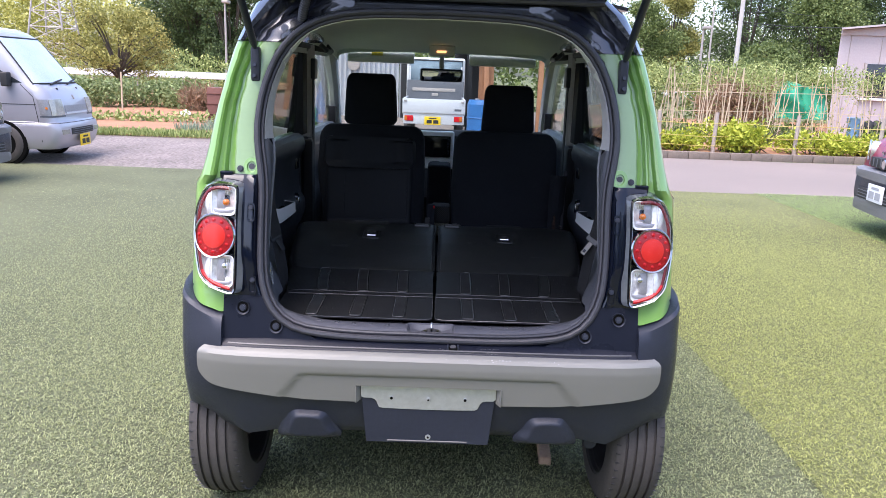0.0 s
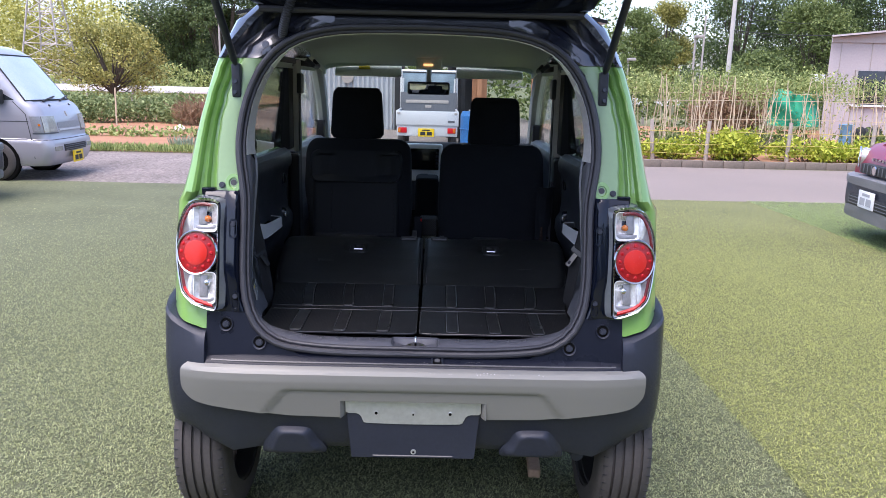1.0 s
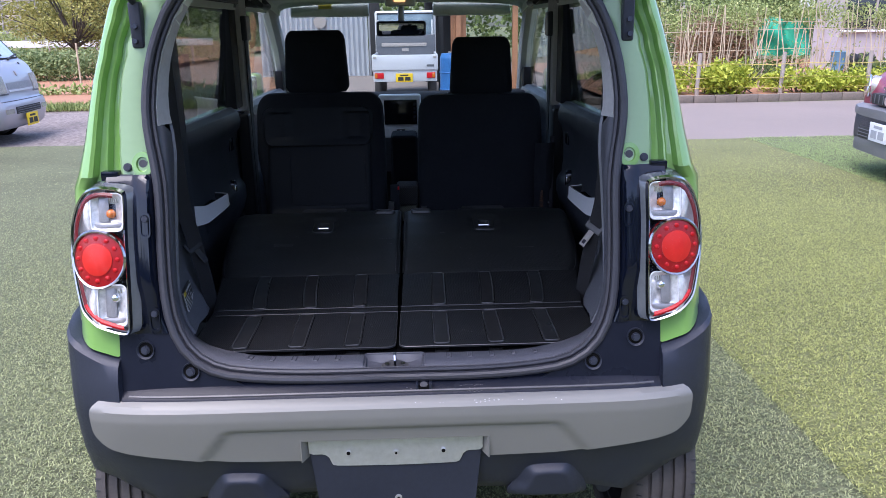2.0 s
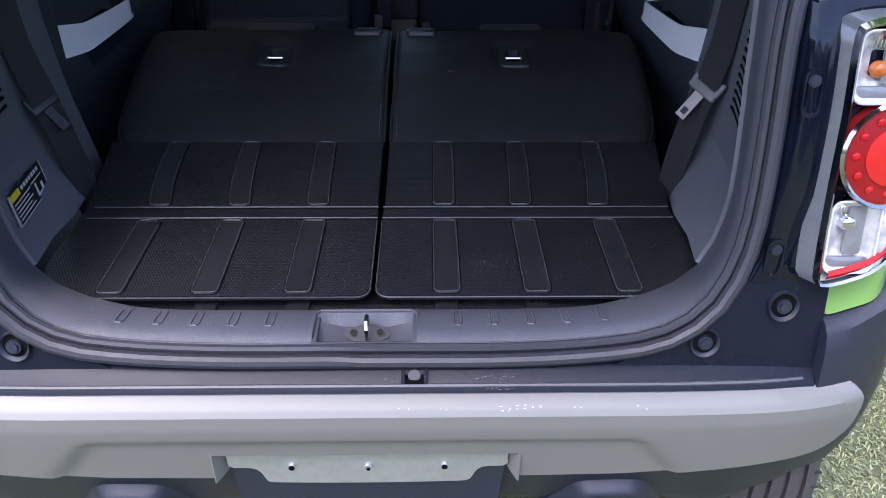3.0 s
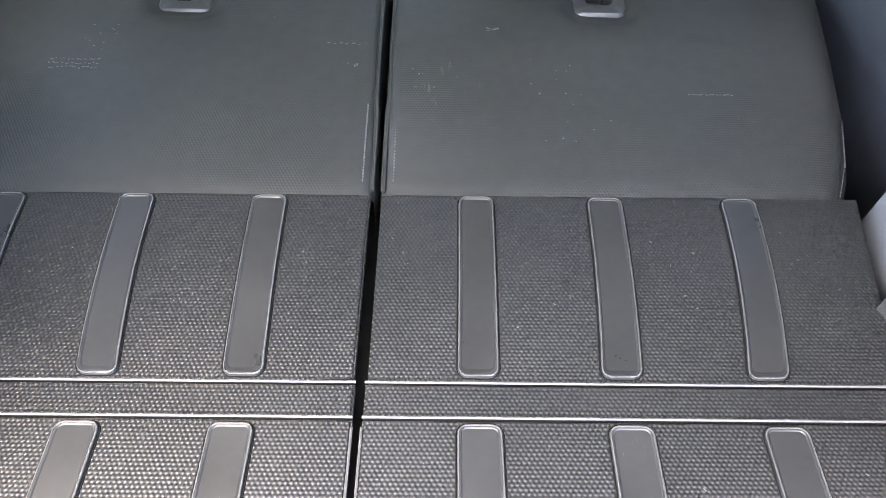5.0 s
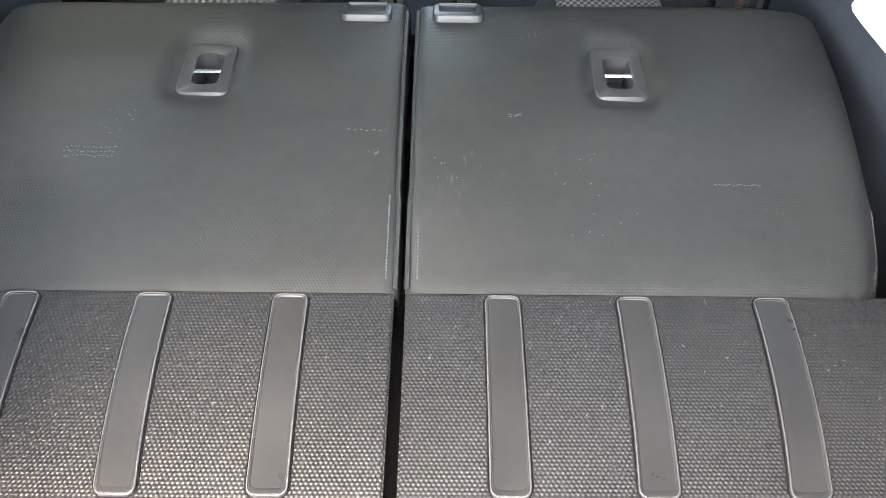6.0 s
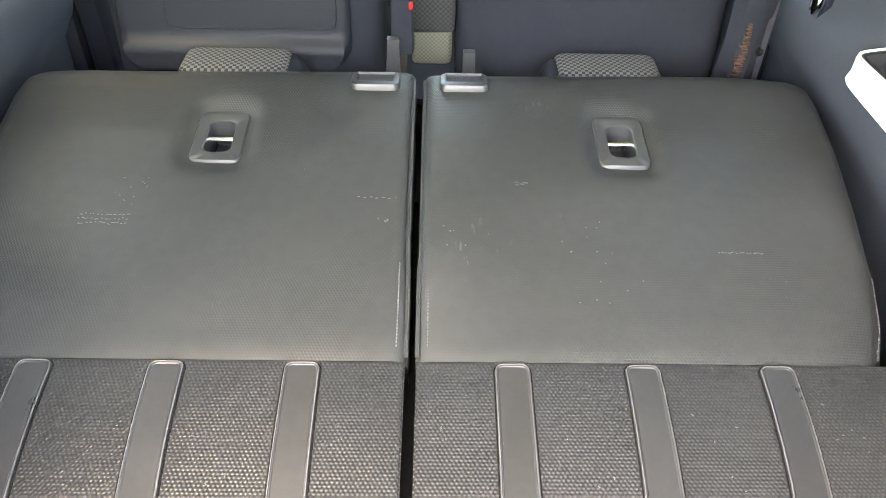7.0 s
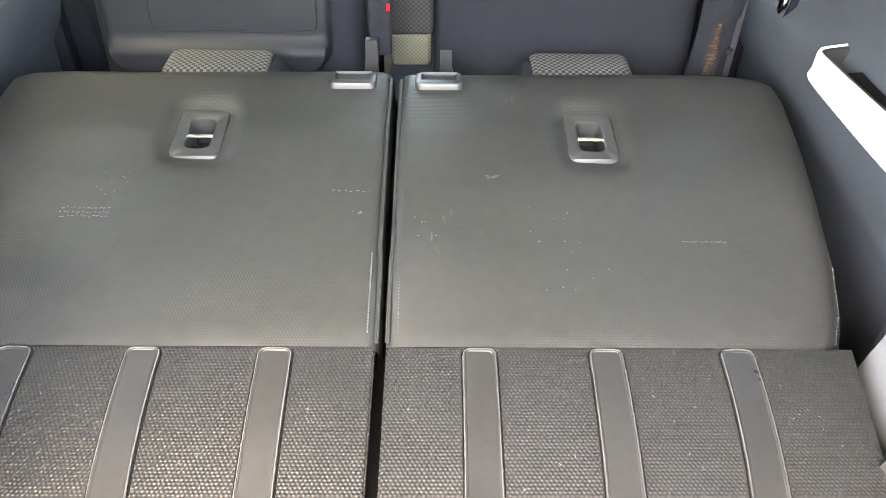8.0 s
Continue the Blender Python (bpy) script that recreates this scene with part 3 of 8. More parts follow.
def ring_piece(rings, test):
    """The faces between rings whose columns pass a test on the place of the first ring."""
    bm = bmesh.new()
    rows = [[bm.verts.new(p) for p in r] for r in rings]
    for a, b in zip(rows, rows[1:]):
        for i in range(NL):
            j = (i + 1) % NL
            if test((rings[0][i] + rings[0][j]) / 2):
                bm.faces.new((a[i], a[j], b[j], b[i]))
    bmesh.ops.delete(bm, geom=[v for v in bm.verts if not v.link_faces], context="VERTS")
    return bm


def mid_ring(a, b, f):
    return [p.lerp(q, f) for p, q in zip(a, b)]


def flare(a, b, f, out):
    """A ring between two others, its sides pushed outward."""
    return [p.lerp(q, f) + Vector((math.copysign(out, p.x) if abs(p.x) > 0.44 and p.z < 1.15 else 0.0, 0, 0)) for p, q in zip(a, b)]


r15 = flare(r1, r2, 0.5, 0.006)


def trim_x(y, z):
    """Half width of the cargo side trim at a place along the car and a height."""
    xs, ys = [], []
    for r in (r1, r15, r2, r3):
        p = [q for q in r[:NH] if q.z > 0.715 and q.z < 1.3]
        xs.append(float(np.interp(z, [q.z for q in p], [q.x for q in p])))
        ys.append(float(np.interp(z, [q.z for q in p], [q.y for q in p])))
    return float(np.interp(y, ys, xs))


def sill_band(s, x0, z1, n=30):
    """The moulded sill from beside the striker pocket round the lower corner of the opening."""
    us = np.arange(NH)
    xs = np.array([abs(p.x) for p in r0[:NH]])
    zs = np.array([p.z for p in r0[:NH]])
    ua, ub = np.interp(x0, xs[:10], us[:10]), us[np.argmax(zs > z1)]
    rows = []
    for u in np.linspace(ua, ub, n):
        a = Vector([np.interp(u, us, [p[k] for p in r0[:NH]]) for k in range(3)])
        b = Vector([np.interp(u, us, [p[k] for p in r1[:NH]]) for k in range(3)])
        up = Vector((-0.7 * max(0, min(1, (a.z - 0.69) / 0.08)), 0, 1 - 0.6 * max(0, min(1, (a.z - 0.69) / 0.08)))).normalized()
        row = [a, a.lerp(b, 0.12) + up * 0.006, a.lerp(b, 0.34) + up * 0.008, a.lerp(b, 0.7) + up * 0.004, a.lerp(b, 0.95), b + Vector((0, 0.004, -0.004)), b + Vector((0, 0.006, -0.03))]
        rows.append([Vector((s * p.x, p.y, p.z)) for p in row])
    return loft(rows)


for s in (1, -1):
    sill = sill_band(s, 0.068, 1.205, 64)
    under = BVHTree.FromBMesh(sill)
    sb_ = part("sill_trim", sill, "sill_trim", car, "scuffed grey plastic loading sill cover")
    part("sill_seam", tube(bmesh.new(), [(s * 0.312, 0.036, 0.672), (s * 0.312, 0.046, 0.6825), (s * 0.313, 0.07, 0.6905), (s * 0.314, 0.1, 0.692)], 0.0011, 5), "rubber", sb_)
    for k in range(5):
        x = s * (0.119 + 0.0485 * k) + 0.003 - (0.011 if s < 0 else 0.0)
        line = [(x + dx, y) for dx, y in ((-0.0048, 0.094), (-0.0052, 0.08), (-0.0052, 0.066), (-0.003, 0.061), (0.003, 0.061), (0.0052, 0.066), (0.0052, 0.08), (0.0048, 0.094))]
        line = [(px, py, (under.ray_cast(Vector((px, py, 0.9)), Vector((0, 0, -1)))[0] or Vector((0, 0, 0.69))).z + 0.0003) for px, py in line]
        part("grip_rib", tube(bmesh.new(), line, 0.0017, 5), "sill_trim", sb_)
    qt = ring_piece([r1, r15, r2, mid_ring(r2, r3, 0.5), r3], lambda p: p.x * s > 0.25 and 0.83 < p.z < 1.32)
    bmesh.ops.bisect_plane(qt, geom=list(qt.verts) + list(qt.edges) + list(qt.faces), plane_co=(0, 0, Z_SPLIT - 0.001), plane_no=(0, 0, 1), clear_outer=True)
    q = part("quarter_trim", thick(qt, 0.006), "side_trim", car, "grey plastic cargo side trim")
    part("wheelhouse_trim", thick(ring_piece([r1, r15, r2, mid_ring(r2, r3, 0.5), r3], lambda p: p.x * s > 0.44 and 0.728 < p.z < 0.83), 0.006), "side_trim", car)
    pt = ring_piece([r0, r1, r15, r2, r3], lambda p: p.x * s > 0.43 and p.z > 1.10)
    bmesh.ops.bisect_plane(pt, geom=list(pt.verts) + list(pt.edges) + list(pt.faces), plane_co=(0, 0, Z_SPLIT), plane_no=(0, 0, 1), clear_inner=True)
    part("rear_pillar_trim", thick(pt, 0.006), "pale_trim", car, "light grey rear pillar trim")
    # vent slots low on the side trim, near-black bars for the shade in them
    for k in range(10):
        z = 1.004 - 0.0128 * k
        ys = np.linspace(0.25, 0.35, 6)
        part("vent_slot", tube(bmesh.new(), [(s * (trim_x(y, z - 0.1 * (y - 0.285)) - 0.0035), y, z - 0.1 * (y - 0.285)) for y in ys], 0.0041, 6), "gap_shade", q)
part("headliner", thick(ring_piece([r0, r1, r2, r3], lambda p: abs(p.x) < 0.46 and p.z > 1.4), 0.006), "headliner", car, "pale grey cloth headliner")

# pocket of the striker
pocket = part("striker_pocket", thick(loft([[(x, y, z) for y, z in ((0.034, 0.672), (0.038, 0.671), (0.084, 0.672 + dz), (0.094, 0.688), (0.1, 0.689))]
              for x, dz in ((-0.068, 0.014), (-0.06, 0.008), (-0.03, 0.0), (0.03, 0.0), (0.06, 0.008), (0.068, 0.014))]), 0.004), "sill_trim", car)
for s in (1, -1):
    part("pocket_wall", rbox((s * 0.066 - 0.004, 0.036, 0.655), (s * 0.066 + 0.004, 0.096, 0.6865), 0.003), "sill_trim", pocket)
part("pocket_rim", tube(bmesh.new(), [(-0.069, 0.04, 0.6875), (-0.069, 0.09, 0.689), (-0.062, 0.097, 0.6895), (0.062, 0.097, 0.6895), (0.069, 0.09, 0.689), (0.069, 0.04, 0.6875)], 0.0022, 8), "sill_trim", pocket)
st = part("striker", disc(bmesh.new(), (0.002, 0.062, 0.675), (0, -0.25, 1), 0.03, 0.004, 24, bevel=0.001), "rim", car, "steel tailgate striker with a bright loop")
for v in st.data.vertices:
    v.co.y = 0.062 + (v.co.y - 0.062) * (0.5 - 8.0 * abs(v.co.x - 0.002))
part("striker_loop", tube(bmesh.new(), [(0.002, 0.052, 0.674), (0.002, 0.05, 0.694), (0.002, 0.056, 0.702), (0.002, 0.068, 0.702), (0.002, 0.074, 0.694), (0.002, 0.074, 0.674)], 0.003, 8), "steel", st)
for x in (-0.016, 0.02):
    part("striker_bolt", disc(bmesh.new(), (x, 0.062, 0.678), (0, -0.25, 1), 0.0052, 0.006, 6), "steel", st)
# lower cargo floor seen in the slit before the boards
part("lower_floor", rbox((-0.46, 0.095, 0.655), (0.46, 0.34, 0.672), 0.004), "dot_board", car)
# near-black block under the slit, added as the shade of the gap
part("slit_shade", rbox((-0.03, 0.135, 0.668), (0.042, 0.6, 0.677), 0.002), "gap_shade", car)
for x in (-0.227, -0.098, 0.109, 0.236):
    part("floor_rib", rbox((x - 0.016, 0.108, 0.671), (x + 0.016, 0.2, 0.679), 0.003), "rib", car)


# ---- cargo boards and folded seat backs ----
def z_board(y):
    return float(np.interp(y, [0.1, 0.36, 0.585], [0.6955, 0.7005, 0.7185]))


def x_edge(s, y):
    """The outer edge of the boards and of the folded backs."""
    if s > 0:
        return float(np.interp(y, [0.12, 0.16, 0.20, 0.36, 0.59, 0.67, 0.9, 1.0, 1.08], [0.41, 0.468, 0.482, 0.483, 0.517, 0.525, 0.57, 0.578, 0.56]))
    return float(np.interp(y, [0.12, 0.16, 0.20, 0.36, 0.59, 0.67, 0.9, 1.0, 1.08], [0.41, 0.46, 0.474, 0.476, 0.508, 0.515, 0.548, 0.556, 0.538]))


def board(s, y0, y1, gap, th, corner):
    """A flat board with rounded corners by the slit, from the middle to its outer edge."""
    mid = 0.006
    ys = np.concatenate([y0 + corner * (1 - np.cos(np.linspace(0, 1.5, 7))), np.linspace(y0 + corner * 1.02, y1, 13)])
    rows = []
    for y in ys:
        a = corner - (corner ** 2 - max(0.0, corner - (y - y0)) ** 2) ** 0.5 if y - y0 < corner else 0.0
        xi, xo = mid + s * (gap + a), mid + s * (x_edge(s, y) - s * mid)
        rows.append([Vector((xi + (xo - xi) * f, y, z_board(y))) for f in np.linspace(0, 1, 12)])
    bm = slab(rows, th)
    bmesh.ops.recalc_face_normals(bm, faces=bm.faces)
    es = [e for e in bm.edges if len(e.link_faces) == 2 and e.calc_face_angle(0) > 1.0 and min(v.co.z - z_board(v.co.y) for v in e.verts) > -0.004]
    bmesh.ops.bevel(bm, geom=es, offset=0.0022, segments=2, affect="EDGES")
    return bm


def bow(xa, xb, y0, y1, v):
    """The middle of a rib, which bends outwards along its length."""
    t = min(1.0, max(0.0, (v - y0) / (y1 - y0)))
    return xa + (xb - xa) * (1 - (1 - t) ** 2)


def long_rect(w, y0, y1, r, n=14):
    """A rounded rectangle with points along its two long sides; first the right side upwards, then the left side downwards."""
    c = [radians(a) for a in (0, 22, 45, 67, 90)]
    right = [(w / 2 - r + r * math.sin(a), y0 + r - r * math.cos(a)) for a in c] + [(w / 2, y) for y in np.linspace(y0 + r, y1 - r, n)[1:-1]] + [(w / 2 - r + r * math.cos(a), y1 - r + r * math.sin(a)) for a in c]
    return right + [(-u, v) for u, v in reversed(right)]


def rib(xa, xb, y0, y1, w):
    """A raised smooth rib with a rim line, lying on the board; xa, xb are its middle at the near and far end."""
    # long shapes: rim, lip and an inner panel
    rows = []
    for inset, h in ((-0.0012, -0.0005), (-0.0006, 0.0022), (0.0006, 0.0028), (0.002, 0.0024), (0.003, 0.0016)):
        oo = long_rect(w - 2 * inset, y0 + inset * 2.2, y1 - inset, max(0.0035, 0.008 - inset))
        rows.append([Vector((bow(xa, xb, y0, y1, v) + u, v, z_board(v) + h)) for u, v in oo])
    bm = loft(rows, closed=True)
    q = list(bm.verts)[-len(rows[-1]):]
    k = len(q) // 2
    right, left = q[:k], q[k:][::-1]
    for a, b, c, d in zip(right, left, left[1:], right[1:]):
        try:
            bm.faces.new([v for k, v in enumerate((a, b, c, d)) if v not in (a, b, c, d)[:k]])
        except ValueError:
            pass
    return bm


def rim_line(xa, xb, y0, y1, w, owner):
    """The polished raised line that edges a rib, its highlight put into a paler colour."""
    ext = [Vector((bow(xa, xb, y0, y1, v) + u, v, z_board(v) + 0.0026)) for u, v in long_rect(w, y0, y1, 0.008)]
    part("rim_line", tube(bmesh.new(), ext, 0.0009, 6, True), "rim_glint", owner)
    # near-black line round the rib, painting the shade of its gap
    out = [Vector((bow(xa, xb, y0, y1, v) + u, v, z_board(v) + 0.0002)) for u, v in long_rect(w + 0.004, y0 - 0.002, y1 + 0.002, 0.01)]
    part("rim_groove", tube(bmesh.new(), out, 0.0008, 5, True), "gap_shade", owner)


RIBS = {1: [(0.1095, 0.1115), (0.2365, 0.2465), (0.366, 0.387)], -1: [(-0.0985, -0.105), (-0.2275, -0.244), (-0.3585, -0.379)]}
for s in (1, -1):
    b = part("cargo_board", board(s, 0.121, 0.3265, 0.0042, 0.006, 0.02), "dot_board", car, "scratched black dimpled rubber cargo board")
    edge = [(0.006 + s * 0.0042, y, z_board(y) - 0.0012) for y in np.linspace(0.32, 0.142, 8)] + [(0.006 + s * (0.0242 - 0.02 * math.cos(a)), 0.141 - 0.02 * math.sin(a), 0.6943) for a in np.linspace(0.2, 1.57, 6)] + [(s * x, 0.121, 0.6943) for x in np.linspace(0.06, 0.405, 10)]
    # thin pale line that paints the highlight along the board's edge
    part("board_edge", tube(bmesh.new(), edge, 0.0013, 6), "rim_glint", b)
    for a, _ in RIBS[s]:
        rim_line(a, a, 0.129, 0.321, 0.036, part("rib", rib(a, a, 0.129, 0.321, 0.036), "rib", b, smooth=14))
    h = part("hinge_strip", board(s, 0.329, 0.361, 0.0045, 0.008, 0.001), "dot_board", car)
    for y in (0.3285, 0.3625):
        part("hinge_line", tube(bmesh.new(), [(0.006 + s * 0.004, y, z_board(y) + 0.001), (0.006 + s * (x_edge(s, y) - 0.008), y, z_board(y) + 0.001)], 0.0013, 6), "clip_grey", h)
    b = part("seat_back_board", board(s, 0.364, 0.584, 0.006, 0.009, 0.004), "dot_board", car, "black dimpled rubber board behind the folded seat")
    for a, c in RIBS[s]:
        rim_line(a, c, 0.369, 0.579, 0.0345, part("rib", rib(a, c, 0.369, 0.579, 0.0345), "rib", b, smooth=14))


def z_back(y):
    return float(np.interp(y, [0.57, 0.62, 0.70, 0.80, 0.90, 1.0, 1.05], [0.7165, 0.727, 0.746, 0.769, 0.786, 0.796, 0.797]))


def x_back(s, y):
    """The outer edge of the folded seat back."""
    return float(np.interp(y, [0.585, 0.60, 0.64, 0.70, 0.745, 0.88, 0.99, 1.03, 1.06, 1.085], [0.513, 0.519, 0.535, 0.547, 0.552, 0.566, 0.575, 0.576, 0.56, 0.51])) - (0.0 if s > 0 else 0.010)


def seat_back(s):
    """The folded rear seat back: a soft vinyl slab with rolled edges, a dent round the anchor and creases."""
    ax, ay = s * 0.262 + 0.011, 0.906
    ys = np.concatenate([np.sort(np.concatenate([np.linspace(0.584, 1.03, 46), [0.586, 0.589, ay - 0.0345, ay - 0.032, ay + 0.032, ay + 0.0345]])), 1.03 + 0.055 * np.sin(np.linspace(0.15, 1.57, 7))])
    mid = 0.007
    rows = []
    for y in ys:
        roll = 0.0 if y <= 1.03 else 0.055 * (1 - math.sqrt(max(0.0, 1 - ((y - 1.03) / 0.0551) ** 2)))
        xi, xo = mid + s * (0.004 if y < 0.71 else 0.0055), s * x_back(s, y)
        row = []
        fs = np.concatenate([[0, 0.004, 0.012, 0.03], np.linspace(0.06, 0.9, 60), [0.93, 0.95, 0.965, 0.978, 0.987, 0.993, 0.997, 1.0]])
        for x in np.sort(np.concatenate([s * (xi + (xo - xi) * fs), [s * ax - 0.018, s * ax - 0.0155, s * ax + 0.0155, s * ax + 0.018]])) * s:
            di, do = abs(x - xi), abs(xo - x)
            z = z_back(min(y, 1.05)) - roll
            z -= 0.012 * max(0, 1 - di / 0.012) ** 2
            z -= 0.03 * max(0, 1 - do / 0.03) ** 2.5 + 0.008 * max(0, 1 - do / 0.12) ** 2
            z -= 0.0018 * max(0, 1 - (y - 0.588) / 0.02) ** 2
            soft = 0.004 * math.sin(x * 9 + s) * math.sin((y - 0.6) * 8) * min(1, do / 0.1) * min(1, (y - 0.588) / 0.1)
            r = (abs((x - ax) / 0.056) ** 3.5 + abs((y - ay) / 0.078) ** 3.5) ** (1 / 3.5)
            t = min(1.0, max(0.0, (1.0 - r) / 0.40))
            dent = 0.010 * t * t * (3 - 2 * t)
            hole = 0.05 if abs(x - ax) < 0.016 and abs(y - ay) < 0.0325 else 0.0
            row.append(Vector((x, y, z + soft - dent - hole)))
        row = [row[0] + Vector((0, 0, -0.07))] + row + [row[-1] + Vector((0, 0, -0.07))]
        rows.append(row)
    return loft(rows)


for s in (1, -1):
    sb = part("rear_seat_back", seat_back(s), "vinyl", car, "folded rear seat back in dark grey dotted vinyl", smooth=50)
    ax, ay = s * 0.262 + 0.011, 0.906
    zt = z_back(ay) - 0.0085
    # anchor surround, bar and cup
    rows = []
    for inset, h in ((-0.001, -0.008), (0.0, -0.0005), (0.0014, 0.0012), (0.0135, 0.0012), (0.0150, -0.0004), (0.0156, -0.022)):
        rows.append([Vector((ax + u, ay + v, zt + h + 0.13 * v)) for u, v in round_rect(-0.033 + inset * 1.06, 0.033 - inset * 1.06, -0.047 + inset * 1.2, 0.049 - inset * 1.2, 0.0105)])
    part("anchor_surround", loft(rows, closed=True), "anchor_grey", sb, "grey plastic child seat anchor surround")
    part("anchor_cup", rbox((ax - 0.017, ay - 0.036, zt - 0.043), (ax + 0.017, ay + 0.036, zt - 0.036), 0.002), "black_plastic", sb)
    part("anchor_bar", tube(bmesh.new(), [(ax - 0.019, ay + 0.003, zt - 0.006), (ax + 0.019, ay + 0.003, zt - 0.006)], 0.003, 8), "chrome", sb, "chrome anchor bar")
    # belt guide clip at the upper edge by the slit
    cx = 0.007 + s * 0.062
    rows = []
    for inset, h in ((-0.001, -0.012), (0.0, -0.002), (0.0015, 0.0015), (0.004, 0.0026), (0.0085, 0.0022), (0.0095, 0.0), (0.0098, -0.012)):
        rows.append([Vector((cx + u, 1.019 + v, 0.8005 + h - 0.12 * v)) for u, v in round_rect(-0.0345 + inset, 0.0345 - inset, -0.0205 + inset * 1.5, 0.024 - inset * 0.5, max(0.003, 0.010 - inset * 0.6))])
    cl = part("belt_guide", loft(rows, closed=True), "anchor_grey", sb, "grey plastic belt guide")
    part("guide_bar", rbox((cx - 0.029, 1.012, 0.785), (cx + 0.029, 1.040, 0.797), 0.003), "black_plastic", cl)
    part("guide_edge", tube(bmesh.new(), [(cx - 0.026, 1.0385, 0.8005), (cx + 0.026, 1.0385, 0.8005)], 0.0018, 6), "clip_grey", cl)
    # rolled stitched seam beside the slit and at the outer edge
    part("piping", tube(bmesh.new(), [(0.007 + s * (0.006 if y < 0.71 else 0.0075), y, z_back(y) - 0.0035) for y in np.linspace(0.59, 1.03, 22)], 0.0028, 6), "vinyl", sb)
    st_bm, st_out = bmesh.new(), bmesh.new()
    for y in np.arange(0.6, 0.705, 0.0042):
        box(st_bm, (0.007 + s * 0.0165 - 0.0007, y, z_back(y) - 0.0022), (0.007 + s * 0.0165 + 0.0007, y + 0.0027, z_back(y) + 0.0008))
        xo = s * (x_back(s, y) - 0.010)
        box(st_out, (xo - 0.0007, y, z_back(y) - 0.0185), (xo + 0.0007, y + 0.0027, z_back(y) - 0.0158))
    part("stitching", st_bm, "clip_grey", sb, "grey stitching")
    part("stitching", st_out, "clip_grey", sb, "grey stitching")
    # headrest of the folded back, woven cloth
    hx0, hx1 = (0.208, 0.368) if s > 0 else (-0.354, -0.187)
    part("rear_headrest", rbox((hx0, 1.065, 0.68), (hx1, 1.15, 0.785), 0.022, 5), "checker", sb, "black and white woven headrest")
    e, a = (-1, hx0) if s > 0 else (1, hx1)
    hs = [[Vector((a + e * d, y, z - k)) for y, z in ((1.067, 0.66), (1.067, 0.768), (1.085, 0.779), (1.13, 0.779), (1.146, 0.764), (1.146, 0.66))] for d, k in ((-0.004, 0.0), (0.004, 0.001), (0.014, 0.01), (0.024, 0.034))]
    part("headrest_side", loft(hs, True, True), "seat_plastic", sb)


def marks(owner, spots, level, material):
    """Small scuffs lying on a surface: (x, y, across, along, rows, pieces)."""
    rg = np.random.default_rng(3)
    bm = bmesh.new()
    for x, y, w, d, nr, n in spots:
        loose = nr > 3 or n < 5
        for i in range(nr):
            for j in range(n):
                px, py = x + w * (j / max(1, n - 1) - 0.5) + rg.normal(0, 0.0008), y + d * (i / max(1, nr - 1) - 0.5) + rg.normal(0, 0.0006)
                if loose:
                    px, py = x + rg.normal(0, w * 0.5), y + rg.normal(0, d * 0.5)
                l, m = rg.uniform(0.0005, 0.0022) * (0.7 if loose else 1), rg.uniform(0.0003, 0.0007)
                box(bm, (-l, -m, -0.0004), (l, m, 0.0002), m=Matrix.Translation((px, py, level(px, py) + 0.0002)) @ Matrix.Rotation(rg.normal(0, 0.9 if loose else 0.4), 4, "Z"))
    return tagged(part("surface_wear", bm, material, owner, "pale scuff marks"), "pale scuff marks", kind="stuff")


def back_level(x, y):
    s = 1 if x > 0 else -1
    do = x_back(s, y) - abs(x)
    return z_back(y) - 0.008 * max(0, 1 - do / 0.12) ** 2 + 0.004 * math.sin(x * 9 + s) * math.sin((y - 0.6) * 8) * min(1, do / 0.1) * min(1, (y - 0.588) / 0.1)


def board_level(x, y):
    return z_board(y)


backs = [o for o in bpy.data.objects if o.name.startswith("rear_seat_back")]
for o in backs:
    if o.data.vertices[40].co.x > 0:
        marks(o, [(0.135, 0.817, 0.014, 0.002, 2, 5), (0.20, 0.745, 0.07, 0.03, 2, 4), (0.22, 0.67, 0.06, 0.04, 2, 4), (0.05, 0.72, 0.03, 0.06, 2, 3), (0.385, 0.725, 0.05, 0.001, 1, 13)], back_level, "clip_grey")
    else:
        marks(o, [(-0.357, 0.756, 0.055, 0.012, 3, 12), (-0.04, 0.80, 0.045, 0.003, 1, 7), (-0.03, 0.765, 0.012, 0.004, 2, 3), (-0.33, 0.80, 0.03, 0.02, 3, 4)], back_level, "clip_grey")
for o in [o for o in bpy.data.objects if o.name.startswith(("cargo_board", "seat_back_board"))]:
    sx = 1 if o.data.vertices[40].co.x > 0 else -1
    yy = 0.225 if o.name.startswith("cargo") else 0.48
    marks(o, [(sx * 0.44, yy + 0.03, 0.04, 0.09, 2, 4), (sx * 0.31, yy, 0.05, 0.12, 2, 3), (sx * 0.18, yy - 0.03, 0.05, 0.06, 2, 3), (sx * 0.05, yy + 0.02, 0.05, 0.1, 2, 3)], board_level, "clip_grey")
# seat cushions under the folded backs
for s in (1, -1):
    part("rear_seat_cushion", rbox((s * 0.27 - 0.245, 0.62, 0.40), (s * 0.27 + 0.245, 1.15, 0.63), 0.05, 3), "seat_cloth", car)


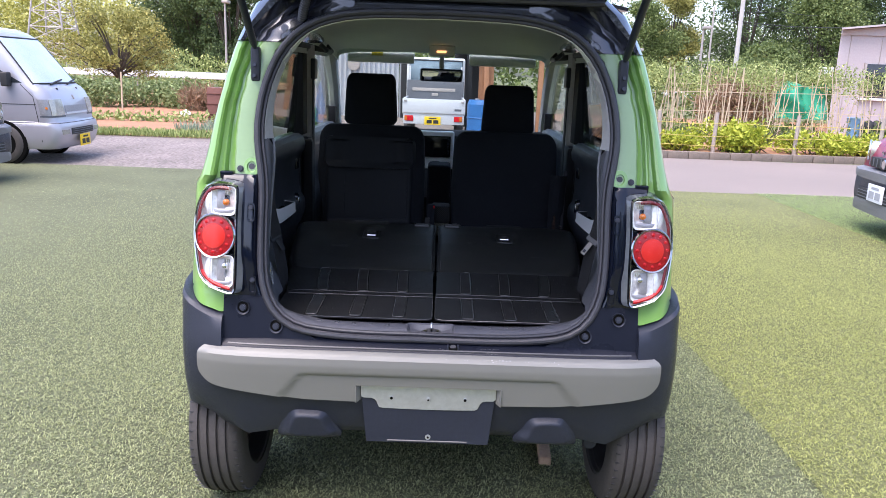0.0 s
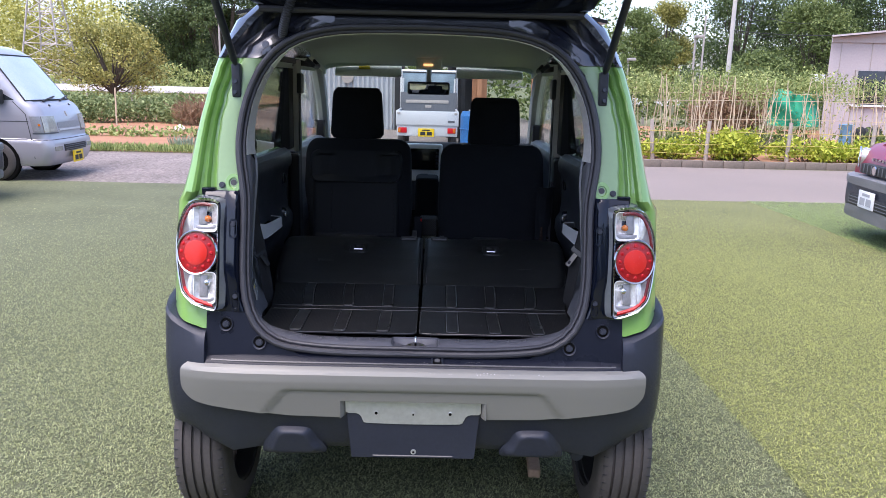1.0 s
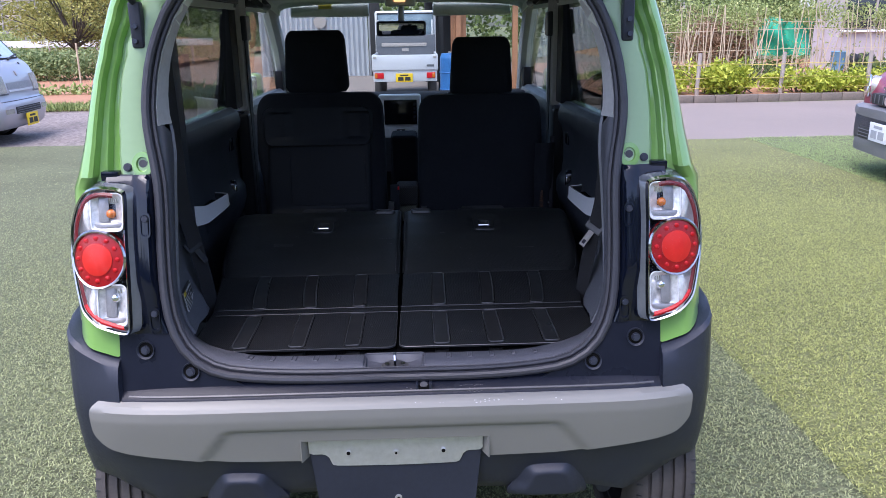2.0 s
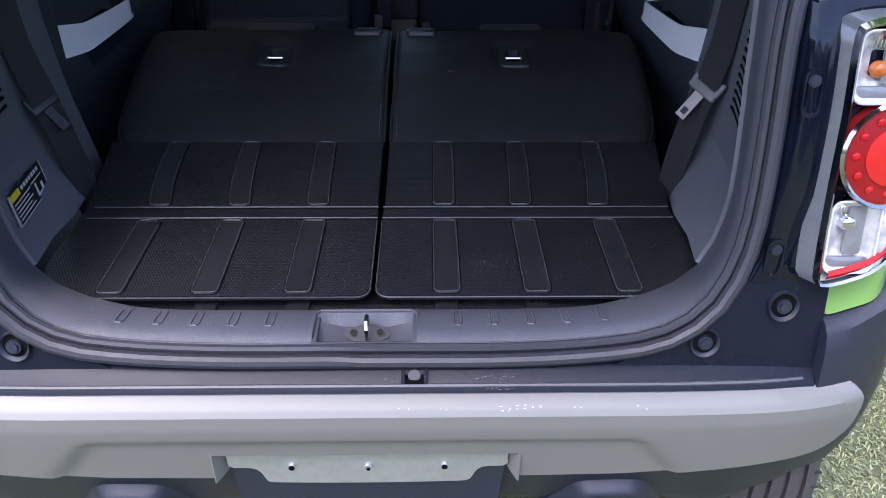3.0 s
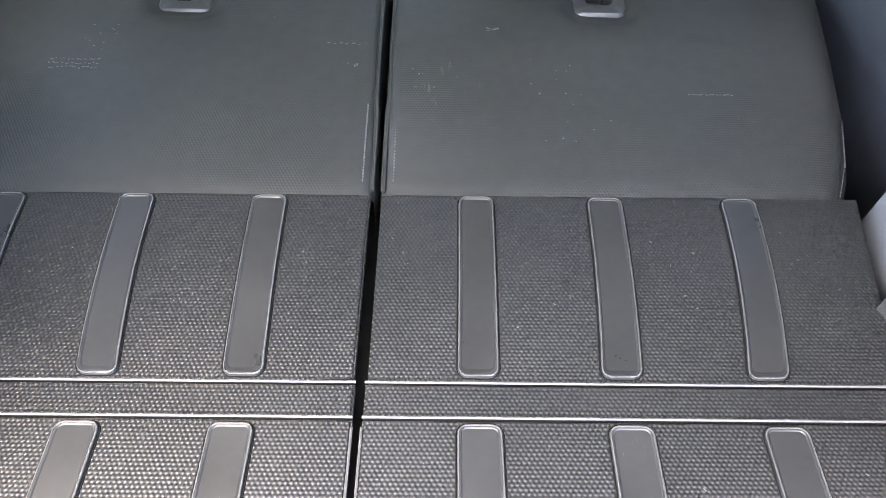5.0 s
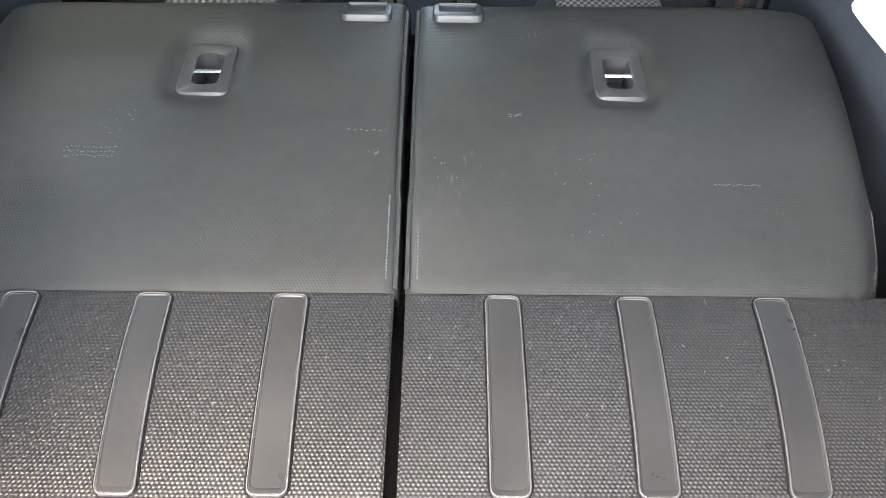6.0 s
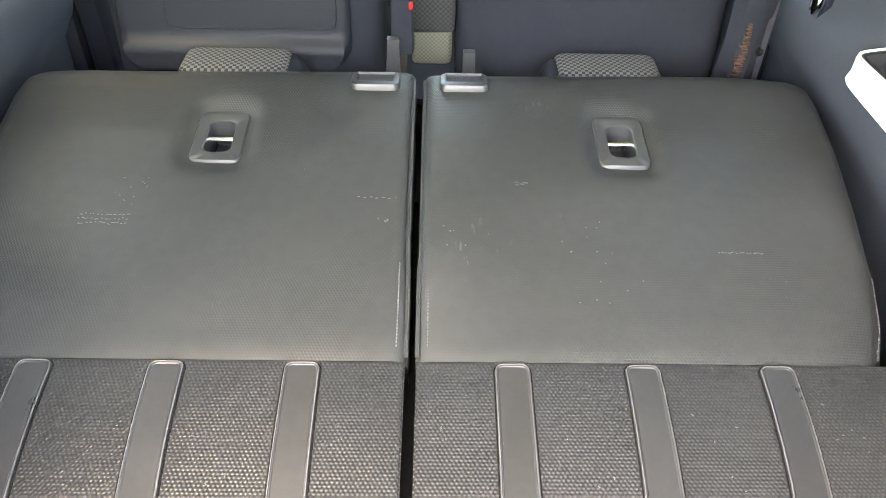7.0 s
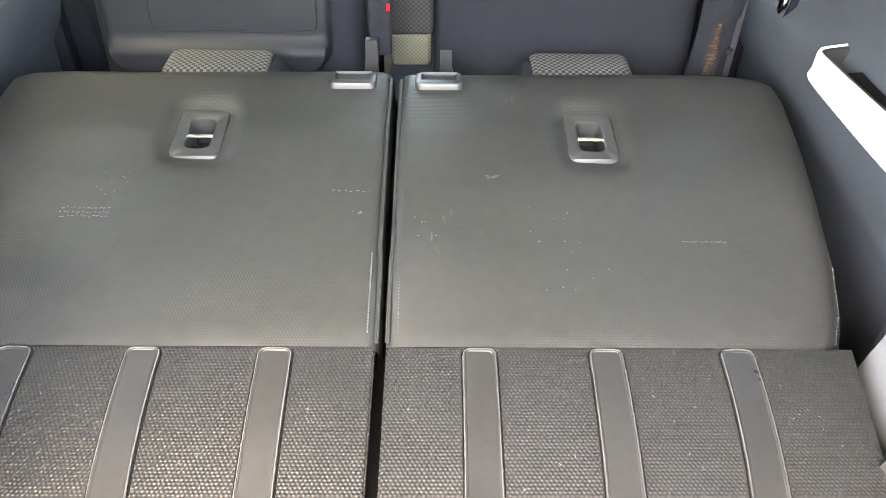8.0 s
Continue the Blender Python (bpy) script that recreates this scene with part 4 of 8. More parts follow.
# ---- front seats ----
def front_seat(s):
    x0, x1 = (-0.526, -0.055) if s < 0 else (0.062, 0.525)
    rise = 0.03 if s < 0 else 0.017
    cx, w = (x0 + x1) / 2, (x1 - x0) / 2
    rows = []
    for z in np.concatenate([np.linspace(0.5, 1.08, 18), 1.08 + 0.065 * np.sin(np.linspace(0.2, 1.57, 9))]):
        k = (z - 0.5) / 0.645
        ww = w * (1.0 - 0.12 * max(0, k - 0.55) ** 1.5) - (0.05 * (1 - math.sqrt(max(0, 1 - ((z - 1.08) / 0.0651) ** 2))) if z > 1.08 else 0)
        yb = 1.17 + 0.12 * k
        tk = 0.14 - 0.04 * k if z < 1.1 else 0.1 - (z - 1.1) * 0.8
        slim = 0.022 * min(1.0, max(0.0, (0.93 - z) / 0.12))
        rows.append([Vector((cx - s * slim / 2 + (ww - slim / 2) * np.sign(math.cos(a)) * abs(math.cos(a)) ** 0.35, yb + tk / 2 - tk / 2 * np.sign(math.sin(a)) * abs(math.sin(a)) ** 0.45, z + rise * min(1.0, max(0.0, (z - 0.6) / 0.3)))) for a in [2 * math.pi * j / 36 for j in range(36)]])
    seat = part("front_seat", loft(rows, closed=True, cap=True), "seat_cloth", car, "black cloth front seat")
    part("seat_cushion", rbox((x0, 1.2, 0.42), (x1, 1.72, 0.62), 0.06, 4), "seat_cloth", seat)
    hx0, hx1, hz0, hz1 = (-0.424, -0.186, 1.175, 1.394) if s < 0 else (0.186, 0.424, 1.152, 1.363)
    rr = []
    hc, hw = (hx0 + hx1) / 2, (hx1 - hx0) / 2
    for z in np.sin(np.linspace(0, math.pi / 2, 22)):
        zz = hz0 + (hz1 - hz0) * z
        k = 1 - 0.11 * z
        k *= min(1.0, 0.88 + z * 1.5) * (math.sqrt(max(0, 1 - max(0, (z - 0.82) / 0.18) ** 2)) * 0.22 + 0.78 if z > 0.82 else 1)
        d = 0.055 * (math.sqrt(max(0.02, 1 - max(0, (z - 0.8) / 0.2) ** 2)) if z > 0.8 else 1)
        rr.append([Vector((hc + hw * k * np.sign(math.cos(a)) * abs(math.cos(a)) ** 0.4, 1.4 + d * np.sign(math.sin(a)) * abs(math.sin(a)) ** 0.6, zz)) for a in [2 * math.pi * j / 28 for j in range(28)]])
    part("headrest", loft(rr, closed=True, cap=True), "seat_cloth", seat)
    for x in (hc - 0.06, hc + 0.06):
        part("headrest_post", tube(bmesh.new(), [(x, 1.36, 1.1), (x, 1.39, hz0 + 0.03)], 0.006, 8), "steel", seat)
    if s < 0:
        def back_y(z):
            return 1.165 + 0.12 * (z - 0.5) / 0.645

        def plate(x0, x1, z0, z1, r, out, n=26):
            """A moulded plate on the seat back; out(x, z) is how far it stands off."""
            rows = []
            for z in np.concatenate([z0 + r * (1 - np.cos(np.linspace(0, 1.5, 7))), np.linspace(z0 + r, z1 - r, n)[1:-1], z1 - r * (1 - np.sin(np.linspace(0.07, 1.57, 7)))]):
                e = max(0.0, z0 + r - z, z - (z1 - r))
                cut = r - math.sqrt(max(0.0, r * r - e * e))
                xs = np.concatenate([[x0 + cut, x0 + cut + 0.004, x0 + cut + 0.01], np.linspace(x0 + cut + 0.02, x1 - cut - 0.02, 22), [x1 - cut - 0.01, x1 - cut - 0.004, x1 - cut]])
                rows.append([Vector((x, back_y(z) - out(x, z) * min(1.0, min(i, len(xs) - 1 - i) * 0.45 + 0.1), z)) for i, x in enumerate(xs)])
            return thick(loft(rows), 0.01)

        def low_out(x, z):
            fold = math.exp(-((z - 0.752) / 0.013) ** 2)
            return 0.010 + 0.014 * fold + 0.012 * max(0.0, min(1.0, (0.75 - z) / 0.02))

        def high_out(x, z):
            pocket = 0.009 if min(abs(x + 0.432), abs(x + 0.156)) < 0.037 and 1.02 < z < 1.109 else 0.0
            return 0.022 + 0.006 * max(0.0, min(1.0, (1.02 - z) / 0.02)) - pocket
        p = part("seat_back_panel", plate(-0.482, -0.108, 0.722, 1.02, 0.035, low_out, 40), "seat_plastic", seat, "black plastic seat back panel with hooks", smooth=45)
        part("hook_plate", plate(-0.494, -0.098, 0.998, 1.128, 0.03, high_out, 20), "seat_plastic", p, smooth=45)
        line = [(-0.40, 0.96), (-0.40, 0.80), (-0.397, 0.788), (-0.388, 0.783), (-0.142, 0.783), (-0.133, 0.788), (-0.13, 0.80), (-0.13, 0.96)]
        part("panel_line", tube(bmesh.new(), [(x, back_y(z) - 0.0105 - 0.014 * math.exp(-((z - 0.752) / 0.013) ** 2), z) for x, z in line], 0.0014, 6), "seat_plastic", p)
    return seat


front_seat(-1)
front_seat(1)

# centre console between the seats
con = part("centre_console", rbox((-0.03, 1.3, 0.35), (0.075, 2.05, 0.60), 0.02, 3), "seat_cloth", car)
part("armrest_lid", rbox((-0.05, 1.6, 0.58), (0.062, 1.78, 0.975), 0.02, 3), "seat_cloth", con)
part("console_cloth", rbox((-0.012, 1.24, 0.705), (0.056, 1.34, 0.768), 0.012, 3), "beige_cloth", con, "beige woven cloth armrest end")
part("console_cap", rbox((-0.02, 1.235, 0.765), (0.06, 1.34, 0.84), 0.012, 3), "dark_check", con, "black woven armrest top")
for s, r in ((-1, 1), (1, 0)):
    x = 0.022 + s * 0.058
    bb = loft([[Vector((x + u + (0.022 * s * (1 - k) ** 2), 1.135 + 0.01 * k, 0.60 + (0.185 + 0.02 * r) * k)) for u in (-0.03 * (1 - k) ** 2 - 0.009, 0.0, 0.009 + 0.03 * (1 - k) ** 2)] for k in np.linspace(0, 1, 8)])
    bk = part("belt_buckle", thick(bb, 0.014), "anchor_grey", car, "grey buckle stalk cover")
    if r:
        part("buckle_button", rbox((-0.0125, 1.149, 0.845), (-0.0065, 1.155, 0.857), 0.002), "red_lens", bk)
        part("buckle_stalk", rbox((-0.04, 1.15, 0.77), (-0.006, 1.17, 0.862), 0.006, 3), "seat_cloth", bk)
part("cabin_floor", rbox((-0.64, 0.6, 0.28), (0.64, 2.7, 0.31), 0.005), "seat_cloth", car)

# ---- doors, pillars and side windows ----
def x_side(z):
    """Half width of the body outside at a height."""
    return float(np.interp(z, [0.25, 0.4, 0.62, 0.77, 0.92, 1.01, 1.08, 1.16, 1.3, 1.43, 1.49, 1.585, 1.64], [0.70, 0.715, 0.72, 0.72, 0.718, 0.71, 0.69, 0.668, 0.64, 0.608, 0.588, 0.545, 0.47]))


def side_panel(s, y0, y1, z0, z1, inset=0.0, n=12):
    rows = [[Vector((s * (x_side(z) - inset), y, z)) for z in np.linspace(z0, z1, n)] for y in np.linspace(y0, y1, 4)]
    return thick(loft(rows), 0.02)


TRIM = [(0.648, 1.128), (0.618, 1.132), (0.598, 1.118), (0.588, 1.09), (0.592, 1.062), (0.604, 1.045), (0.612, 1.0), (0.613, 0.92), (0.609, 0.872), (0.597, 0.856), (0.591, 0.842), (0.590, 0.80), (0.604, 0.755), (0.63, 0.71), (0.645, 0.4)]
for s in (1, -1):
    d = part("rear_door", side_panel(s, 0.645, 1.43, 0.33, 1.125), "green", car, "apple green rear door")
    tr = part("door_trim", thick(loft([[Vector((s * (x - 0.006 * math.sin((y - 0.64) * 4) - 0.014 * min(1, max(0, (0.80 - y) / 0.14)) * (z < 0.95)), y, z + 0.02 * (0.9 - y) * 0.3)) for x, z in TRIM] for y in np.linspace(0.612, 1.325, 9)]), 0.006), "dark_trim", d, "charcoal plastic door trim")
    part("trim_line", tube(bmesh.new(), [(s * 0.604, y, 1.052 - 0.012 * (y - 0.7) / 0.4) for y in np.linspace(0.66, 1.12, 6)], 0.0022, 6), "clip_grey", d)
    # pale pull: a band that stands off the door and hooks back to it at its far end, with an open recess behind
    pull = curve_pts([(0.589, 0.622, 0.860, 0.921), (0.583, 0.66, 0.854, 0.913), (0.574, 0.715, 0.847, 0.901), (0.570, 0.75, 0.846, 0.896), (0.562, 0.85, 0.849, 0.892), (0.556, 0.92, 0.853, 0.891), (0.558, 0.943, 0.855, 0.890), (0.57, 0.957, 0.857, 0.889), (0.604, 0.965, 0.858, 0.890)], 30)
    rows, liner, floor_ = [], [], []
    for k, (x, y, a, b) in enumerate(pull):
        t = Vector(pull[min(k + 1, 29)][:2]) - Vector(pull[max(k - 1, 0)][:2])
        n = Vector((t.y, -t.x)).normalized() * 0.008
        rows.append([Vector((s * (x + n.x * u), y + n.y * u, z)) for u, z in ((-0.35, a), (0.0, a + 0.006), (0.0, b - 0.004), (0.12, b - 0.001), (0.4, b), (0.6, b - 0.002), (0.6, a))])
        liner.append([Vector((s * (x + n.x * u), y + n.y * u, z)) for u, z in ((0.6, a), (0.6, b - 0.0025), (0.8, b - 0.0015), (1.5, b - 0.003), (1.6, b - 0.006), (1.6, a))])
        if k < 23:
            floor_.append([Vector((s * (x + n.x * 1.5), y + n.y * 1.5, b - 0.016)), Vector((s * 0.616, y, b - 0.012))])
    pl = part("armrest_pull", loft(rows, closed=True, cap=True), "white_trim", d, "pale grey door pull")
    part("pull_liner", loft(liner, closed=True, cap=True), "anchor_grey", pl)
    # recess floor coloured near-black as if in shade
    part("pull_recess", thick(loft(floor_), 0.004), "gap_shade", pl, "recess behind the pull, its shade painted near-black")
    part("armrest_cup", rbox((s * 0.606 - 0.015, 0.66, 0.80), (s * 0.606 + 0.024, 0.975, 0.856), 0.008, 3), "black_plastic", d)
    hy, hz = (1.145, 0.862) if s > 0 else (1.18, 0.845)
    lens_ = curve_pts([(0.0, -0.04), (0.012, -0.022), (0.018, 0.008), (0.012, 0.036), (-0.012, 0.036), (-0.018, 0.008), (-0.012, -0.022)], 28, True)
    hr = part("handle_recess", loft([[Vector((s * x, hy + u * q, hz + v * q)) for u, v in lens_] for x, q in ((0.612, 1.08), (0.592, 1.05), (0.5895, 0.97), (0.592, 0.86), (0.612, 0.7))], True, True), "black_gloss", d, "gloss black handle recess")
    part("window_switch", rbox((s * 0.606 - 0.006, 1.2, 0.985), (s * 0.606 + 0.006, 1.245, 1.03), 0.003), "black_gloss", d)
    part("door_latch_handle", loft([[Vector((s * x, hy + 0.002 + u * q, hz + 0.004 + v * q * 0.9)) for u, v in lens_] for x, q in ((0.606, 0.62), (0.592, 0.58), (0.588, 0.46), (0.5885, 0.2))], True, True), "lamp_chrome", hr, "metallic inner door handle")
    for lo, hi in (((s * 0.615 - 0.02, 0.632, 1.12), (s * 0.615 + 0.02, 0.7, 1.52)), ((s * 0.615 - 0.02, 1.33, 1.12), (s * 0.615 + 0.02, 1.43, 1.52)), ((s * 0.60 - 0.022, 0.632, 1.49), (s * 0.60 + 0.022, 1.43, 1.54))):
        part("window_frame", rbox(lo, hi, 0.006), "frame_black", d)
    g = part("window_pane", thick(loft([[Vector((s * (0.637 - 0.03 * k), y, 1.11 + 0.41 * k)) for k in (0, 0.33, 0.66, 1)] for y in (0.66, 1.38)]), 0.004), "privacy", d, "smoked rear side window")
    # front door
    d = part("front_door", side_panel(s, 1.44, 2.42, 0.33, 1.1), "green", car, "apple green front door")
    part("door_trim", thick(loft([[Vector((s * x, y, z - 0.015)) for x, z in TRIM] for y in np.linspace(1.58, 2.4, 5)]), 0.006), "dark_trim", d)
    for lo, hi in (((s * 0.62 - 0.02, 1.56, 1.1), (s * 0.62 + 0.02, 1.63, 1.51)), ((s * 0.60 - 0.022, 1.56, 1.485), (s * 0.60 + 0.022, 2.12, 1.53)), ((s * 0.62 - 0.02, 2.36, 1.1), (s * 0.62 + 0.02, 2.42, 1.2))):
        part("window_frame", rbox(lo, hi, 0.006), "frame_black", d)
    g = part("window_pane", thick(loft([[Vector((s * (0.64 - 0.03 * k), y + (0.0 if y < 2 else -0.3 * k), 1.09 + 0.41 * k)) for k in (0, 0.33, 0.66, 1)] for y in (1.6, 2.42)]), 0.004), "glass", d)
    g.visible_shadow = False
    mr = part("door_mirror", rbox((s * 0.77 - 0.085, 2.22, 1.06), (s * 0.77 + 0.085, 2.32, 1.2), 0.035, 4), "green", d, "green door mirror")
    part("mirror_glass", rbox((s * 0.77 - 0.07, 2.213, 1.075), (s * 0.77 + 0.07, 2.222, 1.185), 0.003), "mirror", mr)
    # pillars
    pb = part("centre_pillar", rbox((s * 0.61 - 0.022, 1.42, 0.4), (s * 0.61 + 0.022, 1.57, 1.105), 0.012, 2), "dark_trim", car)
    part("centre_pillar_trim", rbox((s * 0.598 - 0.02, 1.435, 1.1), (s * 0.598 + 0.018, 1.555, 1.535), 0.014, 3), "pale_trim", pb, "light grey centre pillar trim")
    part("pillar_skin", side_panel(s, 1.40, 1.6, 1.1, 1.56, -0.022), "navy", pb)
    part("door_weatherstrip", rbox((s * 0.588 - 0.016, 1.335, 0.4), (s * 0.588 + 0.03, 1.385, 1.1), 0.015, 3), "frame_black", pb, "black rubber door weatherstrip")
    part("door_shut", rbox((s * 0.63 - 0.025, 1.322, 0.4), (s * 0.63 + 0.025, 1.425, 1.1), 0.006), "frame_black", d)
    part("front_belt", rbox((s * 0.575 - 0.0015, 1.455, 0.62), (s * 0.575 + 0.0015, 1.5, 1.44), 0.001), "belt", pb)
    part("belt_ring", rbox((s * 0.573 - 0.012, 1.44, 1.36), (s * 0.573 + 0.012, 1.515, 1.45), 0.01, 3), "black_plastic", pb)
    part("roof_side_trim", thick(loft([[Vector((s * x, y, z)) for x, z in ((0.60, 1.47), (0.592, 1.51), (0.572, 1.55), (0.53, 1.60))] for y in (0.56, 1.0, 1.5, 2.1)]), 0.006), "headliner", car)
    part("rear_pillar_lower", rbox((s * 0.61 - 0.02, 0.56, 0.35), (s * 0.61 + 0.03, 0.65, 1.5), 0.01), "dark_trim", car)
    # assist grip above the rear door
    gr = part("assist_grip", tube(bmesh.new(), [(s * 0.565, 1.62, 1.515), (s * 0.54, 1.64, 1.49), (s * 0.535, 1.72, 1.482), (s * 0.54, 1.8, 1.49), (s * 0.565, 1.82, 1.515)], 0.011, 8), "dark_trim", car, "dark assist grip")
    part("a_pillar_trim", tube(bmesh.new(), [(s * 0.585, 2.0, 1.53), (s * 0.60, 2.28, 1.34), (s * 0.63, 2.6, 1.08)], 0.035, 8), "pale_trim", car)
    part("a_pillar_skin", tube(bmesh.new(), [(s * 0.60, 2.03, 1.57), (s * 0.625, 2.33, 1.36), (s * 0.665, 2.68, 1.08)], 0.03, 8), "navy", car)
    # outer quarter panel beside the tailgate opening, with its gutter, then the flank
    rows = []
    for z in np.concatenate([np.linspace(0.785, 1.07, 9), np.linspace(1.10, 1.475, 16)]):
        i = int(np.argmin(abs(half[:, 1] - z) + (half[:, 0] < 0.3) * 9))
        xs, xo = half[i, 0] + 0.002, x_side(z)
        y0, w = y_rear(z), xo - xs
        prof = [(0, 0.004), (0.08, 0.0), (0.36, 0.002), (0.40, 0.010), (0.43, 0.028), (0.47, 0.032), (0.53, 0.032), (0.565, 0.012), (0.585, 0.010), (0.605, 0.03), (0.64, 0.034), (0.70, 0.03), (0.735, 0.010), (0.78, 0.006), (0.87, 0.012), (0.95, 0.032), (0.988, 0.062), (1.0, 0.10)]
        prof = [(xs + w * u, dy) for u, dy in prof]
        if z < 1.08:          # under the lamp the panel lies back, then turns into the flank
            prof[9:] = [(0.60, 0.034), (0.62, 0.034), (0.645, 0.034), (0.66, 0.034), (0.672, 0.037), (0.684, 0.044), (0.696, 0.058), (0.706, 0.082), (xo - 0.004, 0.13)]
        rows.append([Vector((s * u, y0 + dy, z)) for u, dy in prof] + [Vector((s * (xo + 0.003 * math.sin(yy * 4)), yy, z)) for yy in (0.3 + 0.1 * (z - 0.7), 0.45, 0.635)])
    qp = part("quarter_panel", thick(loft([r[3:] for r in rows]), 0.004), "green", car, "apple green rear quarter panel")
    part("jamb_flange", thick(loft([r[:4] for r in rows]), 0.004), "jamb", qp, "pale green inner flange")
    rows = []
    for z in np.concatenate([np.linspace(1.477, 1.60, 9), [1.625, 1.645]]):
        i = int(np.argmin(abs(half[:, 1] - min(z, 1.58)) + (half[:, 0] < 0.02) * 9))
        xs = half[i, 0] + 0.002 if z < 1.575 else 0.25
        xo, y0 = x_side(z), y_rear(min(z, 1.60))
        w = xo - xs
        rows.append([Vector((s * (xs + w * u), y0 + dy, z)) for u, dy in [(0, 0.004), (0.1, 0.0), (0.3, 0.006), (0.42, 0.014), (0.5, 0.03), (0.62, 0.034), (0.72, 0.02), (0.76, 0.004), (0.84, 0.0), (0.93, 0.02), (0.985, 0.05), (1.0, 0.09)]] + [Vector((s * xo, yy, z)) for yy in (0.42, 0.5, 0.635)])
    part("roof_corner", thick(loft(rows), 0.004), "navy", qp, "gloss blue-black upper corner")
    part("front_fender", side_panel(s, 2.43, 3.2, 0.55, 1.0), "green", car)
    part("roof_rail_skin", side_panel(s, 0.6, 2.1, 1.5, 1.62, -0.022), "navy", car)
    # plugs in the flange
    zz = 1.128
    part("grommet_seat", patch([(0.524 + 0.022 * math.cos(a), zz + 0.026 * math.sin(a)) for a in np.linspace(0, 6.283, 24, endpoint=False)], lambda u, v, e: Vector((s * u, y_rear(v) - 0.004 + (0.012 if e < 0.6 else 0.0), v)), 5, depth=(0, 0.01, 0)), "green", qp)
    part("grommet", disc(bmesh.new(), (s * 0.524, y_rear(zz) + 0.004, zz), (0, -1, 0.24), 0.0105, 0.008, 20, bevel=0.002), "rubber", qp, "grey rubber grommet")
    part("grommet", disc(bmesh.new(), (s * 0.556, y_rear(1.122) - 0.001, 1.122), (0, -1, 0.24), 0.009, 0.008, 16, bevel=0.002), "black_plastic", qp)

# black cover beside each tail lamp
def swell(z):
    return 0.018 * min(1, max(0, (1.108 - z) / 0.05)) ** 0.5 * min(1, max(0, (z - 0.775) / 0.12))


for s in (1, -1):
    rows = []
    for z in np.concatenate([np.linspace(0.775, 1.06, 11), np.linspace(1.068, 1.108, 8)]):
        i = int(np.argmin(abs(half[:, 1] - z) + (half[:, 0] < 0.3) * 9))
        xs = half[i, 0] + 0.004
        y0 = y_rear(z)
        b = swell(z)
        rows.append([Vector((s * x, y - (b if x > xs + 0.004 else b * 0.6 if x > xs else 0.0), z)) for x, y in ((xs - 0.004, y0 - 0.002), (xs + 0.002, y0 - 0.008), (xs + 0.008, y0 - 0.01), (xs + 0.03, y0 - 0.01), (xs + 0.036, y0 - 0.006), (0.546, y0 - 0.006), (0.556, y0 - 0.004), (0.60, y0 - 0.002))])
    cv = part("lamp_side_cover", thick(loft(rows), 0.004), "black_gloss", car, "gloss black cover beside the tail lamp")
    for z, dx in ((1.02, 0.0), (0.82, -0.008)):
        o = round_rect(0.504 + dx, 0.526 + dx, z - 0.04, z + 0.014, 0.01)
        part("screw_well", patch(o, lambda u, v, e: Vector((s * u, y_rear(v) - swell(v) - 0.0125 + (0.010 if e < 0.8 else 0.0), v)), 5, depth=(0, 0.012, 0)), "black_gloss", cv)
        part("screw", disc(bmesh.new(), (s * (0.515 + dx), y_rear(z) - swell(z) - 0.009, z), (0, -1, 0.2), 0.0075, 0.012, 10, bevel=0.0015), "black_plastic", cv)
    part("cover_lug", rbox((s * 0.59 - 0.022, y_rear(1.1) - 0.006, 1.094), (s * 0.59 + 0.016, y_rear(1.1) + 0.02, 1.115), 0.004), "black_gloss", cv)


# ---- tail lamps ----
LAMP = curve_pts([(0.548, 0.805), (0.548, 0.896), (0.55, 0.985), (0.549, 1.062), (0.556, 1.082), (0.596, 1.09), (0.629, 1.084), (0.652, 1.065), (0.67, 1.029), (0.678, 0.992), (0.680, 0.95), (0.676, 0.911), (0.665, 0.859), (0.655, 0.831), (0.628, 0.807), (0.599, 0.794), (0.571, 0.786), (0.554, 0.786)], 72, True)


def y_lamp(x, z):
    return y_rear(z) - 0.034 + 0.03 * max(0, (x - 0.6) / 0.08) ** 2


def lamp_patch(s, outline, out, bulge=0.0, depth=None, rings=4):
    return patch(outline, lambda u, v, e: Vector((s * u, y_lamp(u, v) - out - bulge * (1 - e * e), v)), rings, depth)


def inset(o, d):
    o = np.array(o)
    t = np.roll(o, -1, 0) - np.roll(o, 1, 0)
    t /= np.linalg.norm(t, axis=1)[:, None]
    return o + np.stack([t[:, 1], -t[:, 0]], 1) * d


def circle(cx, cz, r, n=32):
    return [(cx + r * math.cos(a), cz + r * math.sin(a)) for a in np.linspace(0, 2 * math.pi, n, endpoint=False)]


